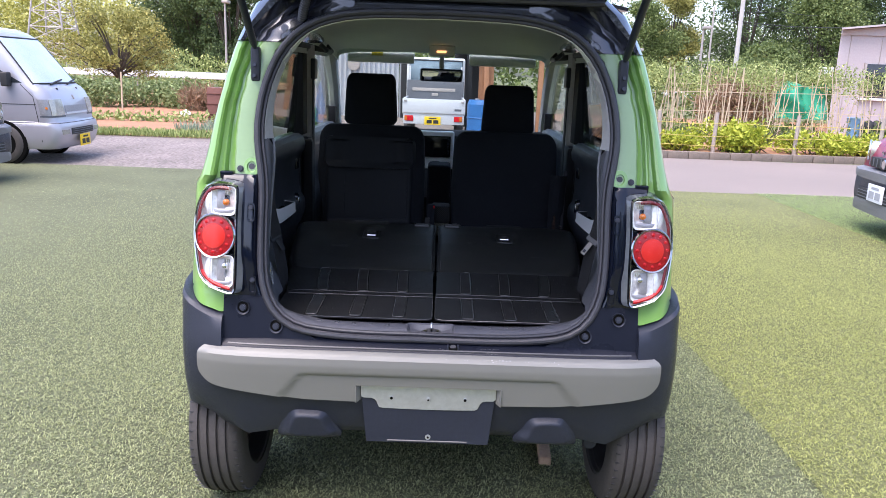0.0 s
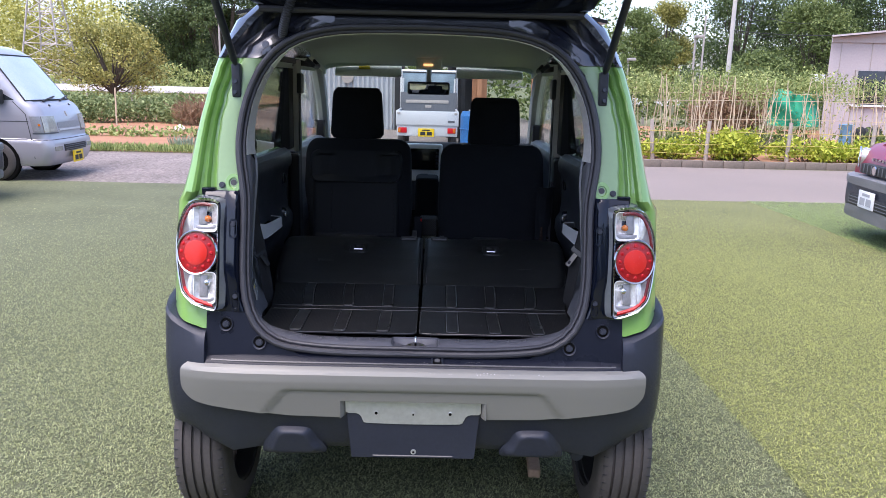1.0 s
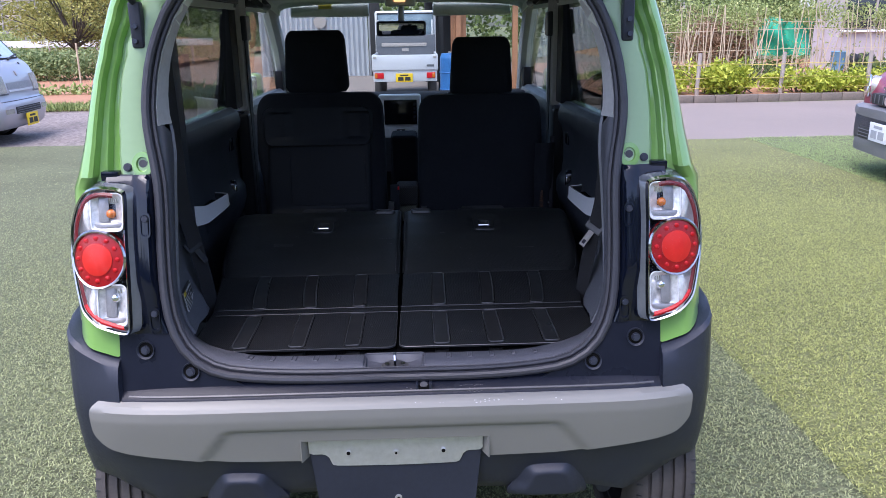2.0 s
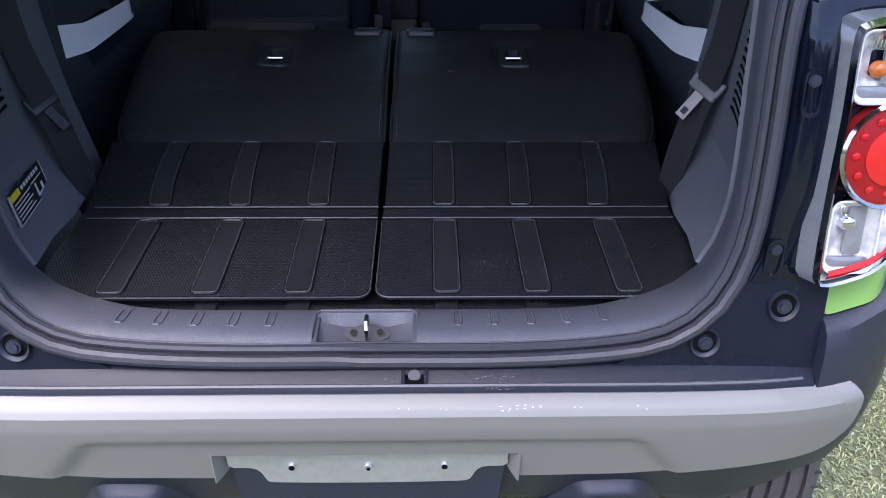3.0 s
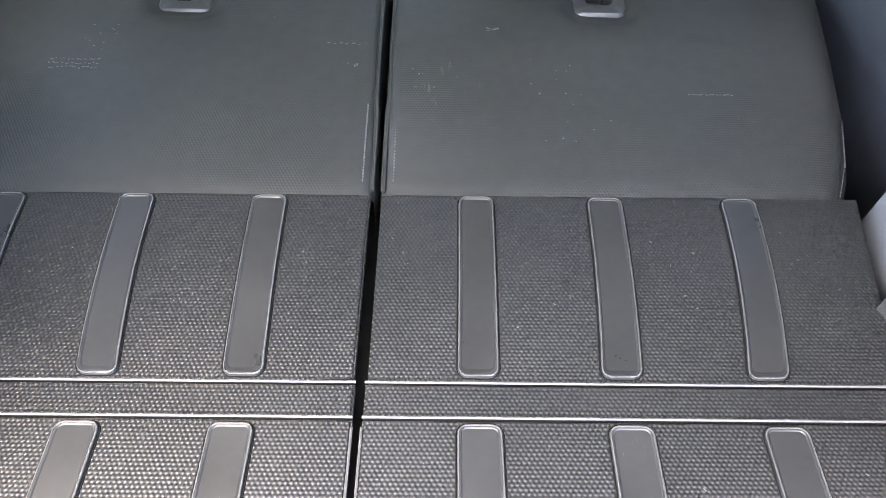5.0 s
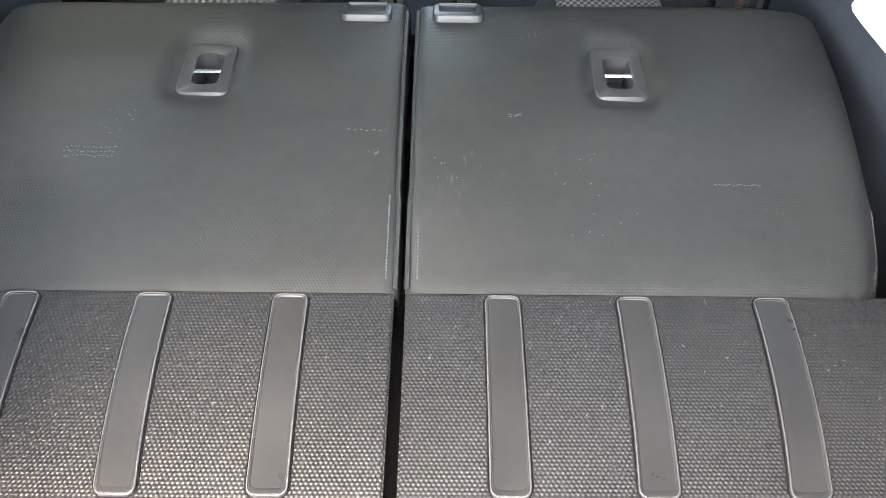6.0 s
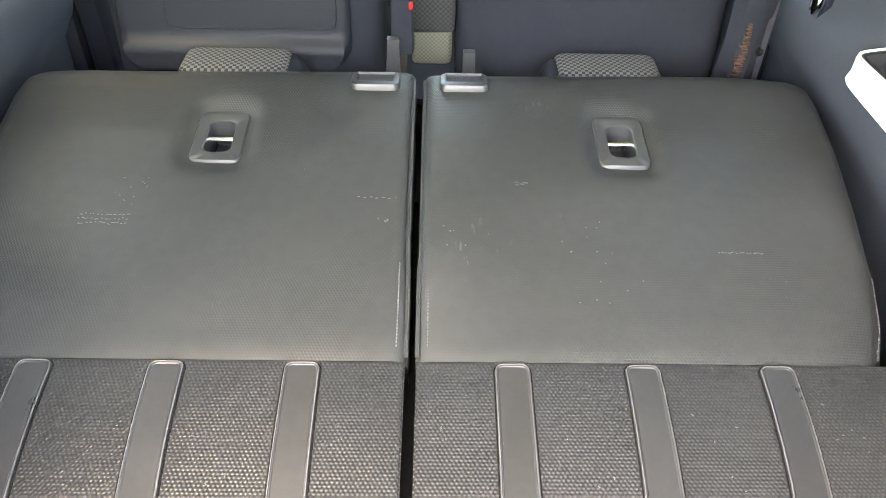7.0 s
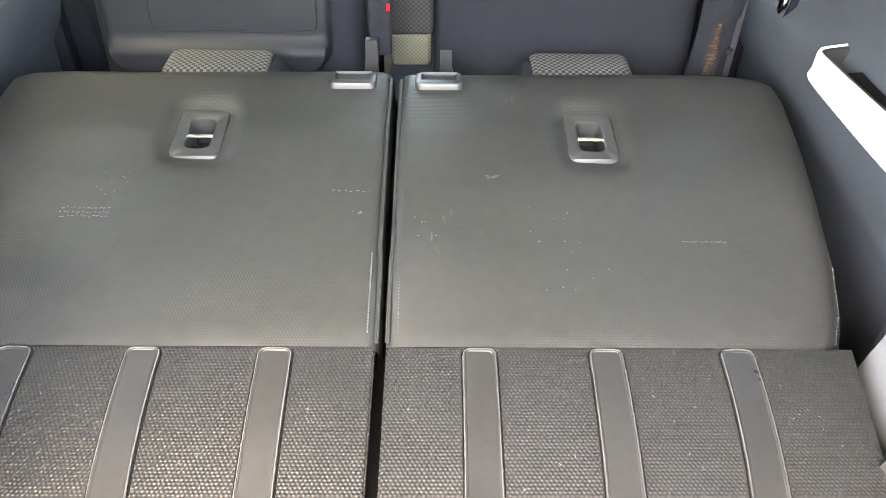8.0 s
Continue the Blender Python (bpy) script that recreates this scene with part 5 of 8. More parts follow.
for s in (1, -1):
    lp = part("tail_lamp", lamp_patch(s, LAMP, -0.046, 0, (0, 0.012, 0)), "black_plastic", car, "round-cornered tail lamp with red and clear lenses")
    o1, o2, o3 = inset(LAMP, 0.006), inset(LAMP, 0.011), inset(LAMP, 0.024)

    def band(a, b, oa, ob):
        return loft([[Vector((s * u, y_lamp(u, v) - oa, v)) for u, v in a], [Vector((s * (u + p) / 2, y_lamp((u + p) / 2, (v + q) / 2) - max(oa, ob) - 0.002, (v + q) / 2)) for (u, v), (p, q) in zip(a, b)], [Vector((s * u, y_lamp(u, v) - ob, v)) for u, v in b]], True)
    wall = []
    for f in (0.0, 0.35, 0.8, 1.0):
        wall.append([Vector((s * (u - 0.021 * (1 - f) * max(0, min(1, (0.60 - u) / 0.04))), y_lamp(u, v) * f + (y_rear(v) + (-0.008 if u < 0.6 else 0.03)) * (1 - f), v + (0.006 if v > 1.05 else 0.0) * (1 - f))) for u, v in LAMP])
    part("lamp_housing", loft(wall[:2], True), "black_gloss", lp, "gloss black lamp housing")
    part("lamp_flank", loft(wall[1:], True), "lamp_flank", lp, "clear silvered flank of the lamp")
    part("lamp_rim", band(LAMP, o1, 0.0, 0.008), "lamp_chrome", lp, "chrome lamp rim")
    oi = inset(LAMP, 0.021)
    for nm, test in (("red_dark", lambda q: q[1] > 0.835), ("red_lens", lambda q: q[1] <= 0.85)):
        ks = [k for k in range(len(LAMP)) if (LAMP[k][0] > 0.562 if nm == "red_dark" else LAMP[k][0] > 0.552) and test(LAMP[k])]
        ks = sorted(ks, key=lambda k: math.atan2(LAMP[k][1] - 0.93, LAMP[k][0] - 0.61))
        part("red_border", loft([[Vector((s * o2[k][0], y_lamp(*o2[k]) - 0.006, o2[k][1])) for k in ks], [Vector((s * (o2[k][0] + oi[k][0]) / 2, y_lamp(*((o2[k] + oi[k]) / 2)) - 0.009, (o2[k][1] + oi[k][1]) / 2)) for k in ks], [Vector((s * oi[k][0], y_lamp(*oi[k]) - 0.006, oi[k][1])) for k in ks]]), nm, lp)
    part("reflector", lamp_patch(s, o1, -0.02), "lamp_grey", lp)
    part("lamp_wall", loft([[Vector((s * u, y_lamp(u, v) - 0.001, v)) for u, v in o1], [Vector((s * u, y_lamp(u, v) + 0.036, v)) for u, v in inset(LAMP, 0.009)]], True), "lamp_grey", lp)
    # inner bowls: the upper one with the amber bulb, the lower one clear
    for cz, x1, lo, hi in ((1.045, 0.624, 0.999, 1.076), (0.85, 0.617, 0.803, 0.889)):
        bo = round_rect(0.5565, x1, lo, hi, 0.012)
        part("lamp_bowl", patch(bo, lambda u, v, e: Vector((s * u, y_lamp(u, v) - 0.004 + 0.020 * (1 - e ** 2), v)), 6), "reflector", lp, "mirror-bright reflector bowl")
        part("bowl_lip", tube(bmesh.new(), [Vector((s * u, y_lamp(u, v) - 0.005, v)) for u, v in bo], 0.0016, 6, True), "lamp_grey", lp)
        sb2 = curve_pts([(x1 + 0.002, lo + 0.002), (x1 + 0.002, hi - 0.002), (x1 + 0.013, hi - 0.007), (x1 + 0.022, (lo + hi) / 2), (x1 + 0.013, lo + 0.006)], 24, True)
        part("side_reflector", patch(sb2, lambda u, v, e: Vector((s * u, y_lamp(u, v) - 0.002 - 0.006 * (1 - e * e), v)), 5, (0, 0.01, 0)), "reflector", lp)
        for k in range(9):
            x = 0.566 + k * 0.0045
            part("bowl_flute", rbox((s * x - 0.0012, y_lamp(x, hi) + 0.002, hi - 0.022), (s * x + 0.0012, y_lamp(x, hi) + 0.006, hi - 0.004), 0.0008, 1), "chrome", lp)
        # satin grey shield on the outer half of the bowl, with a clear upright fin beside it
        xm = x1 - 0.018
        part("bowl_shield", patch(round_rect(xm - 0.017, xm + 0.004, lo + 0.018, hi - 0.005, 0.003), lambda u, v, e: Vector((s * u, y_lamp(u, v) + 0.004 - 0.002 * (1 - e * e), v)), 4, (0, 0.004, 0)), "shield", lp, "satin grey lamp shield")
        part("bowl_step", patch(round_rect(0.560, x1 - 0.004, lo + 0.003, lo + 0.016, 0.004), lambda u, v, e: Vector((s * u, y_lamp(u, v) + 0.001 - 0.002 * (1 - e * e), v)), 4, (0, 0.004, 0)), "shield", lp)
    part("amber_bulb", ball(bmesh.new(), (s * 0.586, y_lamp(0.586, 1.032) + 0.008, 1.032), 0.0098), "amber", lp, "amber bulb")
    part("reversing_bulb", ball(bmesh.new(), (s * 0.584, y_lamp(0.584, 0.858) + 0.01, 0.858), 0.011), "chrome", lp)
    c0 = (0.613, 0.943)
    dk = part("brake_disc", lamp_patch(s, circle(*c0, 0.056), 0.008, 0.004, (0, 0.02, 0)), "red_ring", lp, "round red brake lens")
    part("disc_rim", band(np.array(circle(*c0, 0.0615)), np.array(circle(*c0, 0.0555)), 0.010, 0.012), "lamp_chrome", dk)
    part("disc_core", lamp_patch(s, circle(*c0, 0.033), 0.0125, 0.004, (0, 0.006, 0)), "red_bright", dk, "bright red disc core")
    for k in range(12):
        a = 2 * math.pi * k / 12
        u, v = c0[0] + 0.0435 * math.cos(a), c0[1] + 0.0435 * math.sin(a)
        part("led_cell", ball(bmesh.new(), (s * u, y_lamp(u, v) - 0.0105, v), 0.0052, (1, 0.5, 1), 10, 6), "red_lens", dk)
    cvr = part("lamp_cover", lamp_patch(s, o1, 0.012, 0.006), "lens", lp, "clear lamp cover")
    cvr.visible_shadow = False
    # green body tip below the lamp
    tip = curve_pts([(0.570, 0.79), (0.573, 0.755), (0.588, 0.728), (0.62, 0.735), (0.66, 0.749), (0.69, 0.764), (0.708, 0.78), (0.712, 0.82), (0.70, 0.86), (0.685, 0.85), (0.655, 0.82), (0.61, 0.805)], 48, True)
    part("quarter_tip", patch(tip, lambda u, v, e: Vector((s * u, y_rear(v) - 0.004 + 0.1 * max(0, (u - 0.64) / 0.07) ** 2, v)), 4, (0, 0.03, 0)), "green", car)


# ---- rear bumper ----
END = curve_pts([(0.40, 0.0), (0.52, 0.004), (0.60, 0.015), (0.655, 0.032), (0.688, 0.046), (0.708, 0.064), (0.72, 0.087), (0.728, 0.12), (0.733, 0.17), (0.743, 0.30)], 60)
def corner(x):
    """How far the bumper curves forward towards its ends."""
    return float(np.interp(abs(x), END[:, 0], END[:, 1]))


XS = np.concatenate([-np.array([0.743, 0.742, 0.738, 0.73, 0.72, 0.705, 0.69, 0.67, 0.65, 0.63, 0.61, 0.59, 0.57, 0.55]), np.linspace(-0.53, 0.53, 40), [0.55, 0.57, 0.59, 0.61, 0.63, 0.65, 0.67, 0.69, 0.705, 0.72, 0.73, 0.738, 0.742, 0.743]])


def z_low(x):
    return float(np.interp(abs(x), [0, 0.2, 0.45, 0.53, 0.61, 0.685, 0.72, 0.745], [0.357, 0.357, 0.352, 0.335, 0.372, 0.425, 0.45, 0.47]))


def bumper_rows():
    rows = []
    xs = sorted(set(list(XS) + [-0.588, -0.5835, 0.5835, 0.588]))
    for x in xs:
        a = abs(x)
        c, zl = corner(x), z_low(x)
        low = [(-0.018, 0.60), (-0.014, 0.55), (-0.006, 0.50), (0.004, 0.47), (0.018, 0.43), (0.03, 0.5 * (0.43 + zl)), (0.045, zl + 0.012), (0.07, zl), (0.16, zl + 0.01)]
        if a < 0.2:                # hollow behind the plate bracket
            low[1:4] = [(0.008, 0.552), (0.012, 0.50), (0.014, 0.47)]
        if a < 0.586:
            top = [(0.06, 0.654), (0.05, 0.654), (0.04, 0.653), (0.03, 0.652), (0.012, 0.6445), (-0.008, 0.617)]
        else:
            zt = float(np.interp(a, [0.585, 0.61, 0.66, 0.70, 0.745], [0.722, 0.726, 0.744, 0.765, 0.80]))
            top = [(0.10, zt + 0.004), (0.036, zt + 0.002), (0.012, zt - 0.003), (0.0, zt - 0.014), (-0.010, 0.68), (-0.016, 0.64)]
        rows.append([Vector((x, y + c, z)) for y, z in top + low])
    return rows


bp = part("rear_bumper", thick(loft(bumper_rows()), 0.006), "black_plastic", car, "grained black plastic rear bumper with silver bar")


def silver_bar():
    rows = []
    xs = sorted(list(np.linspace(-0.65, 0.65, 110)) + [-0.2085, -0.2035, 0.2035, 0.2085] + [e * v for e in (-1, 1) for v in (0.6525, 0.6545, 0.656)])
    for x in xs:
        a = abs(x)
        zt = 0.6385 - 0.026 * (1 - math.sqrt(1 - min(1, max(0, (a - 0.628) / 0.0281)) ** 2))
        zb = float(np.interp(a, [0, 0.2055, 0.2065, 0.35, 0.42, 0.58, 0.61, 0.66], [0.540, 0.540, 0.488, 0.491, 0.498, 0.518, 0.524, 0.533])) + 0.045 * (1 - math.sqrt(1 - min(1, max(0, (a - 0.606) / 0.0501)) ** 2))
        c = corner(x)
        row = [Vector((x, c - 0.004, zt - 0.010)), Vector((x, c - 0.007, zt - 0.002))]
        zm = min(max(zb + 0.0005, 0.5405), zt - 0.002)
        for z in list(zt + (zm - zt) * np.linspace(0, 1, 18)) + list(zm + (zb - zm) * np.linspace(0.2, 1, 6)):
            y = float(np.interp(z, [0.488, 0.53, 0.57, 0.60, 0.622, 0.633, 0.6385], [-0.022, -0.028, -0.034, -0.0375, -0.036, -0.027, -0.012]))
            lim = 0.36 + (0.577 - z) * 0.82                    # the shallow panel pressed into the lower middle
            inside = min((0.577 - z) / 0.008, (lim - a) / 0.008)
            y += 0.007 * min(1.0, max(0.0, inside))
            row.append(Vector((x, c + y, z)))
        row.append(Vector((x, c + 0.004, zb)))
        rows.append(row)
    rows = [[p + Vector((0, 0.03, 0)) for p in rows[0]]] + rows + [[p + Vector((0, 0.03, 0)) for p in rows[-1]]]
    return loft(rows)


part("silver_bar", silver_bar(), "silver", bp, "satin silver bumper bar with a scuffed lip", smooth=30)
# the notch in the bar turns inwards on a slanted cheek
for s in (1, -1):
    part("notch_cheek", thick(loft([[Vector((s * x, y, z)) for z in (0.4895, 0.51, 0.5415)] for x, y in ((0.2065, -0.0245), (0.204, -0.020), (0.194, 0.002), (0.188, 0.03))]), 0.002), "silver", bp)
# plate base: bare metal bracket over a black carrier
base = part("plate_carrier", thick(loft([[Vector((x, y, z)) for x, z in row] for y, row in (
    (0.04, [(-0.2, 0.540), (0.2, 0.540), (0.182, 0.352), (-0.182, 0.352)]), (-0.002, [(-0.193, 0.535), (0.193, 0.535), (0.176, 0.36), (-0.176, 0.36)]))], closed=True, cap=True), 0.0001), "black_plastic", bp, "black number plate carrier without a plate")
pl = curve_pts([(-0.190, 0.5385), (-0.17, 0.539), (0, 0.539), (0.17, 0.539), (0.190, 0.5385), (0.1925, 0.534), (0.192, 0.515), (0.19, 0.499), (0.16, 0.497), (0.148, 0.488), (0.141, 0.472), (0.125, 0.468), (0, 0.466), (-0.125, 0.468), (-0.141, 0.472), (-0.148, 0.488), (-0.16, 0.497), (-0.19, 0.499), (-0.192, 0.515), (-0.1925, 0.534)], 90, True)
mp = part("plate_bracket", patch(pl, lambda u, v, e: Vector((u, -0.006, v)), 3, (0, 0.004, 0)), "alu", bp, "bare aluminium plate bracket")
for x, z, r in ((-0.105, 0.5, 0.006), (0.105, 0.5, 0.006), (0.0, 0.497, 0.007), (0.002, 0.379, 0.008)):
    d = part("bracket_hole", disc(bmesh.new(), (x, -0.0075 if z > 0.4 else -0.003, z), (0, -1, 0), r, 0.003, 16, bevel=0.0006), "alu", mp)
    part("hole_core", disc(bmesh.new(), (x, -0.0085 if z > 0.4 else -0.0045, z), (0, -1, 0), r * (0.72 if abs(x) > 0.05 else 0.4), 0.003, 12), "gap_shade", d)
part("carrier_lip", tube(bmesh.new(), [(-0.115, -0.003, 0.366), (0.115, -0.003, 0.366)], 0.0025, 6), "clip_grey", base)
for s in (1, -1):
    o = curve_pts([(0.255, 0.353), (0.272, 0.40), (0.286, 0.436), (0.308, 0.450), (0.378, 0.453), (0.402, 0.444), (0.422, 0.41), (0.44, 0.36), (0.42, 0.348), (0.34, 0.347)], 44, True)
    part("tow_cover", patch(o, lambda u, v, e: Vector((s * u, 0.022 - (v - 0.43) * 0.22 - 0.026 * (lambda t: t * t * (3 - 2 * t))(min(1, (1 - e) / 0.42)), v)), 14, (0, 0.03, 0)), "black_plastic", bp)
    # lower side garnish between opening and lamp, with its plugs
    rows = []
    for z in np.linspace(0.655, 0.775, 7):
        i = int(np.argmin(abs(half[:, 1] - z) + (half[:, 0] < 0.3) * 9 if z > 0.672 else abs(half[:, 0] - 0.31)))
        xs = half[i, 0] - 0.004
        rows.append([Vector((s * (xs + (0.588 - xs) * f), y_rear(z) - 0.006, z)) for f in np.linspace(0, 1, 8)] + [Vector((s * 0.592, y_rear(z) + 0.012, z))])
    gp = part("lower_garnish", thick(loft(rows), 0.004), "shelf_black", bp)
    for x, z in ((0.532, 0.742), (0.4375, 0.6935)):
        yy = y_rear(z) - 0.006
        well = part("plug_well", patch(circle(x, z, 0.019, 28), lambda u, v, e: Vector((s * u, y_rear(v) - (0.0125 if e > 0.93 else 0.0115 if e > 0.82 else 0.0078), v)), 10, (0, 0.008, 0)), "black_plastic", gp)
        part("plug_gap", patch(circle(x, z, 0.0155, 24), lambda u, v, e: Vector((s * u, y_rear(v) - 0.0083, v)), 2), "gap_shade", well)
        part("fir_plug", disc(bmesh.new(), (s * x, yy - 0.004, z), (0, -1, 0.24), 0.0095, 0.012, 24, bevel=0.003), "black_plastic", well)
    # flank of the arch in front of the bumper end
    arch = [Vector((s * 0.722, 0.38 + 0.37 * math.cos(a), 0.30 + 0.40 * math.sin(a))) for a in np.linspace(0.25, 2.2, 14)]
    inner = [Vector((s * 0.72, 0.38 + 0.31 * math.cos(a), 0.30 + 0.325 * math.sin(a))) for a in np.linspace(0.0, 2.3, 14)]
    part("arch_lip", thick(loft([arch, inner, [p - Vector((s * 0.03, 0, 0)) for p in inner]]), 0.004), "black_plastic", bp)
    part("arch_liner", thick(loft([[Vector((x * s, 0.38 + 0.33 * math.cos(a), 0.30 + 0.34 * math.sin(a))) for a in np.linspace(0.0, 2.45, 14)] for x in (0.73, 0.52)]), 0.004), "underbody", bp)
cw = part("centre_screw_well", boxes(((0.048, -0.004, 0.645), (0.053, 0.016, 0.661), 0.0015), ((0.077, -0.004, 0.645), (0.082, 0.016, 0.661), 0.0015), ((0.05, -0.006, 0.643), (0.08, -0.002, 0.6475), 0.0012)), "black_plastic", bp)
part("well_floor", rbox((0.053, -0.004, 0.640), (0.077, 0.014, 0.6535), 0.001), "gap_shade", cw)
part("centre_screw", disc(bmesh.new(), (0.065, 0.004, 0.6555), (0, -0.5, 1), 0.0082, 0.004, 16, bevel=0.0012), "clip_grey", bp)
part("shelf_edge", tube(bmesh.new(), [(x, -0.004 + corner(x), 0.6455) for x in np.linspace(-0.57, 0.57, 40)], 0.003, 6), "clip_grey", bp)
# shelf between seal and silver bar
part("bumper_shelf", thick(loft([[Vector((x, y + corner(x) * 0.6, z)) for y, z in ((0.034, 0.668), (0.024, 0.664), (0.012, 0.656), (0.0, 0.648), (-0.008, 0.640), (-0.012, 0.632))] for x in np.linspace(-0.585, 0.585, 40)]), 0.004), "shelf_black", bp)

marks(bp, [(0.168, 0.006, 0.05, 0.002, 1, 12), (0.175, -0.004, 0.03, 0.004, 2, 9), (0.02, 0.0, 0.1, 0.01, 2, 4)], lambda x, y: float(np.interp(y, [-0.012, -0.008, 0.0, 0.012, 0.024], [0.632, 0.640, 0.648, 0.656, 0.664])), "belt_grey")
marks(bp, [(0.2, -0.029, 0.05, 0.002, 2, 6), (0.07, -0.03, 0.05, 0.002, 1, 4), (0.3, -0.029, 0.08, 0.002, 1, 4)], lambda x, y: float(np.interp(y, [-0.036, -0.027, -0.012], [0.622, 0.633, 0.6385])), "label_white")

# underbody
ub = part("underbody", rbox((-0.66, 0.62, 0.24), (0.66, 3.1, 0.30), 0.01), "underbody", car)
part("rear_axle", tube(bmesh.new(), [(-0.56, 0.38, 0.27), (0.56, 0.38, 0.27)], 0.04, 12), "underbody", ub)
part("rear_floor", rbox((-0.54, 0.07, 0.36), (0.54, 0.7, 0.62), 0.02), "underbody", ub)
part("muffler", rbox((0.12, 0.15, 0.325), (0.46, 0.34, 0.42), 0.04, 3), "underbody", ub)
part("tailpipe", tube(bmesh.new(), [(0.47, 0.24, 0.34), (0.49, 0.15, 0.335), (0.495, 0.09, 0.33)], 0.02, 12), "black_plastic", ub)


# ---- wheels ----
def wheel(s, y):
    prof = [(-0.083, 0.20), (-0.083, 0.235), (-0.082, 0.255), (-0.076, 0.272), (-0.066, 0.282), (-0.054, 0.287)]
    for gx in (-0.042, -0.014, 0.014, 0.042):
        prof += [(gx - 0.0045, 0.2895), (gx - 0.0035, 0.281), (gx + 0.0035, 0.281), (gx + 0.0045, 0.2895)]
    prof += [(0.054, 0.287), (0.066, 0.282), (0.076, 0.272), (0.082, 0.255), (0.083, 0.235), (0.083, 0.20)]
    cx = s * 0.652
    w = part("wheel", lathe([(-0.07, 0.205), (-0.06, 0.19), (0.02 * s, 0.185), (0.03 * s, 0.16), (0.03 * s, 0.06), (0.045 * s, 0.05), (0.045 * s, 0.001)], (cx, y, 0.29), "x", 40), "rim", car, "road wheel with a grooved black tyre")
    part("tyre", lathe(prof, (cx, y, 0.29), "x", 72), "tyre", w, "dusty grooved black tyre")
    sipe = bmesh.new()
    for k in range(60):
        a = 2 * math.pi * k / 60
        for sx in (-0.063, 0.063):
            m = Matrix.Translation((cx + sx, y, 0.29)) @ Matrix.Rotation(a, 4, "X") @ Matrix.Translation((0, 0, 0.283))
            box(sipe, (-0.010, -0.0015, -0.003), (0.010, 0.0015, 0.0018), m=m)
    tagged(part("tread_sipes", sipe, "rim", w), kind="stuff")
    part("inner_rim", lathe([(-0.08 * s, 0.20), (-0.075 * s, 0.195), (-0.02 * s, 0.19)], (cx, y, 0.29), "x", 32), "rim", w)


for s in (1, -1):
    wheel(s, 0.382)
    wheel(s, 2.807)

# ---- roof, glass, tailgate ----
rows = []
for y in np.linspace(0.30, 2.08, 10):
    k = math.sin((y - 0.3) / 1.78 * math.pi)
    rows.append([Vector((x, y, 1.60 + 0.045 * math.sqrt(max(0, 1 - (x / 0.56) ** 2)) + 0.018 * k)) for x in np.linspace(-0.545, 0.545, 17)])
part("roof_panel", thick(loft(rows), 0.01), "navy", car, "gloss blue-black roof")
# upper rail of the opening with hinge plates
part("upper_rail", thick(ring_piece([ring(-0.002, 0.004), ring(-0.03, 0.004), ring(-0.04, 0.02), ring(-0.055, 0.022)], lambda p: p.z > 1.545 and abs(p.x) < 0.36), 0.004), "navy", car)
rows = []
for x in np.linspace(-0.5, 0.5, 21):
    zt = 1.60 - 0.10 * max(0, (abs(x) - 0.36) / 0.14) ** 2
    rows.append([Vector((x, 0.262, zt - 0.005)), Vector((x, 0.27, zt + 0.006)), Vector((x, 0.31, zt + 0.012)), Vector((x, 0.33, zt + 0.03 if abs(x) < 0.4 else zt + 0.015))])
part("roof_end", thick(loft(rows), 0.005), "navy", car)
ws = part("windscreen", thick(loft([[Vector((x, 2.06 + 0.62 * k - 0.09 * (x / 0.6) ** 2, 1.56 - 0.5 * k)) for x in np.linspace(-0.58 - 0.06 * k, 0.58 + 0.06 * k, 13)] for k in np.linspace(0, 1, 6)]), 0.005), "glass", car, "clear windscreen")
ws.visible_shadow = False
part("bonnet", thick(loft([[Vector((x, y, z - 0.06 * (x / 0.66) ** 2)) for x in np.linspace(-0.66, 0.66, 13)] for y, z in ((2.66, 1.06), (2.9, 1.03), (3.15, 0.97), (3.28, 0.88), (3.33, 0.75))]), 0.01), "green", car, "apple green bonnet")
part("front_bumper", rbox((-0.72, 3.05, 0.25), (0.72, 3.37, 0.76), 0.09, 4), "black_plastic", car)
for s in (1, -1):
    part("headlamp", disc(bmesh.new(), (s * 0.5, 3.3, 0.82), (0, 1, 0.1), 0.1, 0.06, 28, bevel=0.01), "lamp_clear", car, "round headlamp")

# raised tailgate: hinge at the roof, leaning out over the back
HY, HZ, TILT_G = 0.285, 1.605, radians(23)


def gate(x, d, h):
    """A place on the tailgate: across, along it from the hinge, and off its inner face."""
    c, sn = math.cos(TILT_G), math.sin(TILT_G)
    return Vector((x, HY - d * c + h * sn * 0.6, HZ + d * sn + h * c))


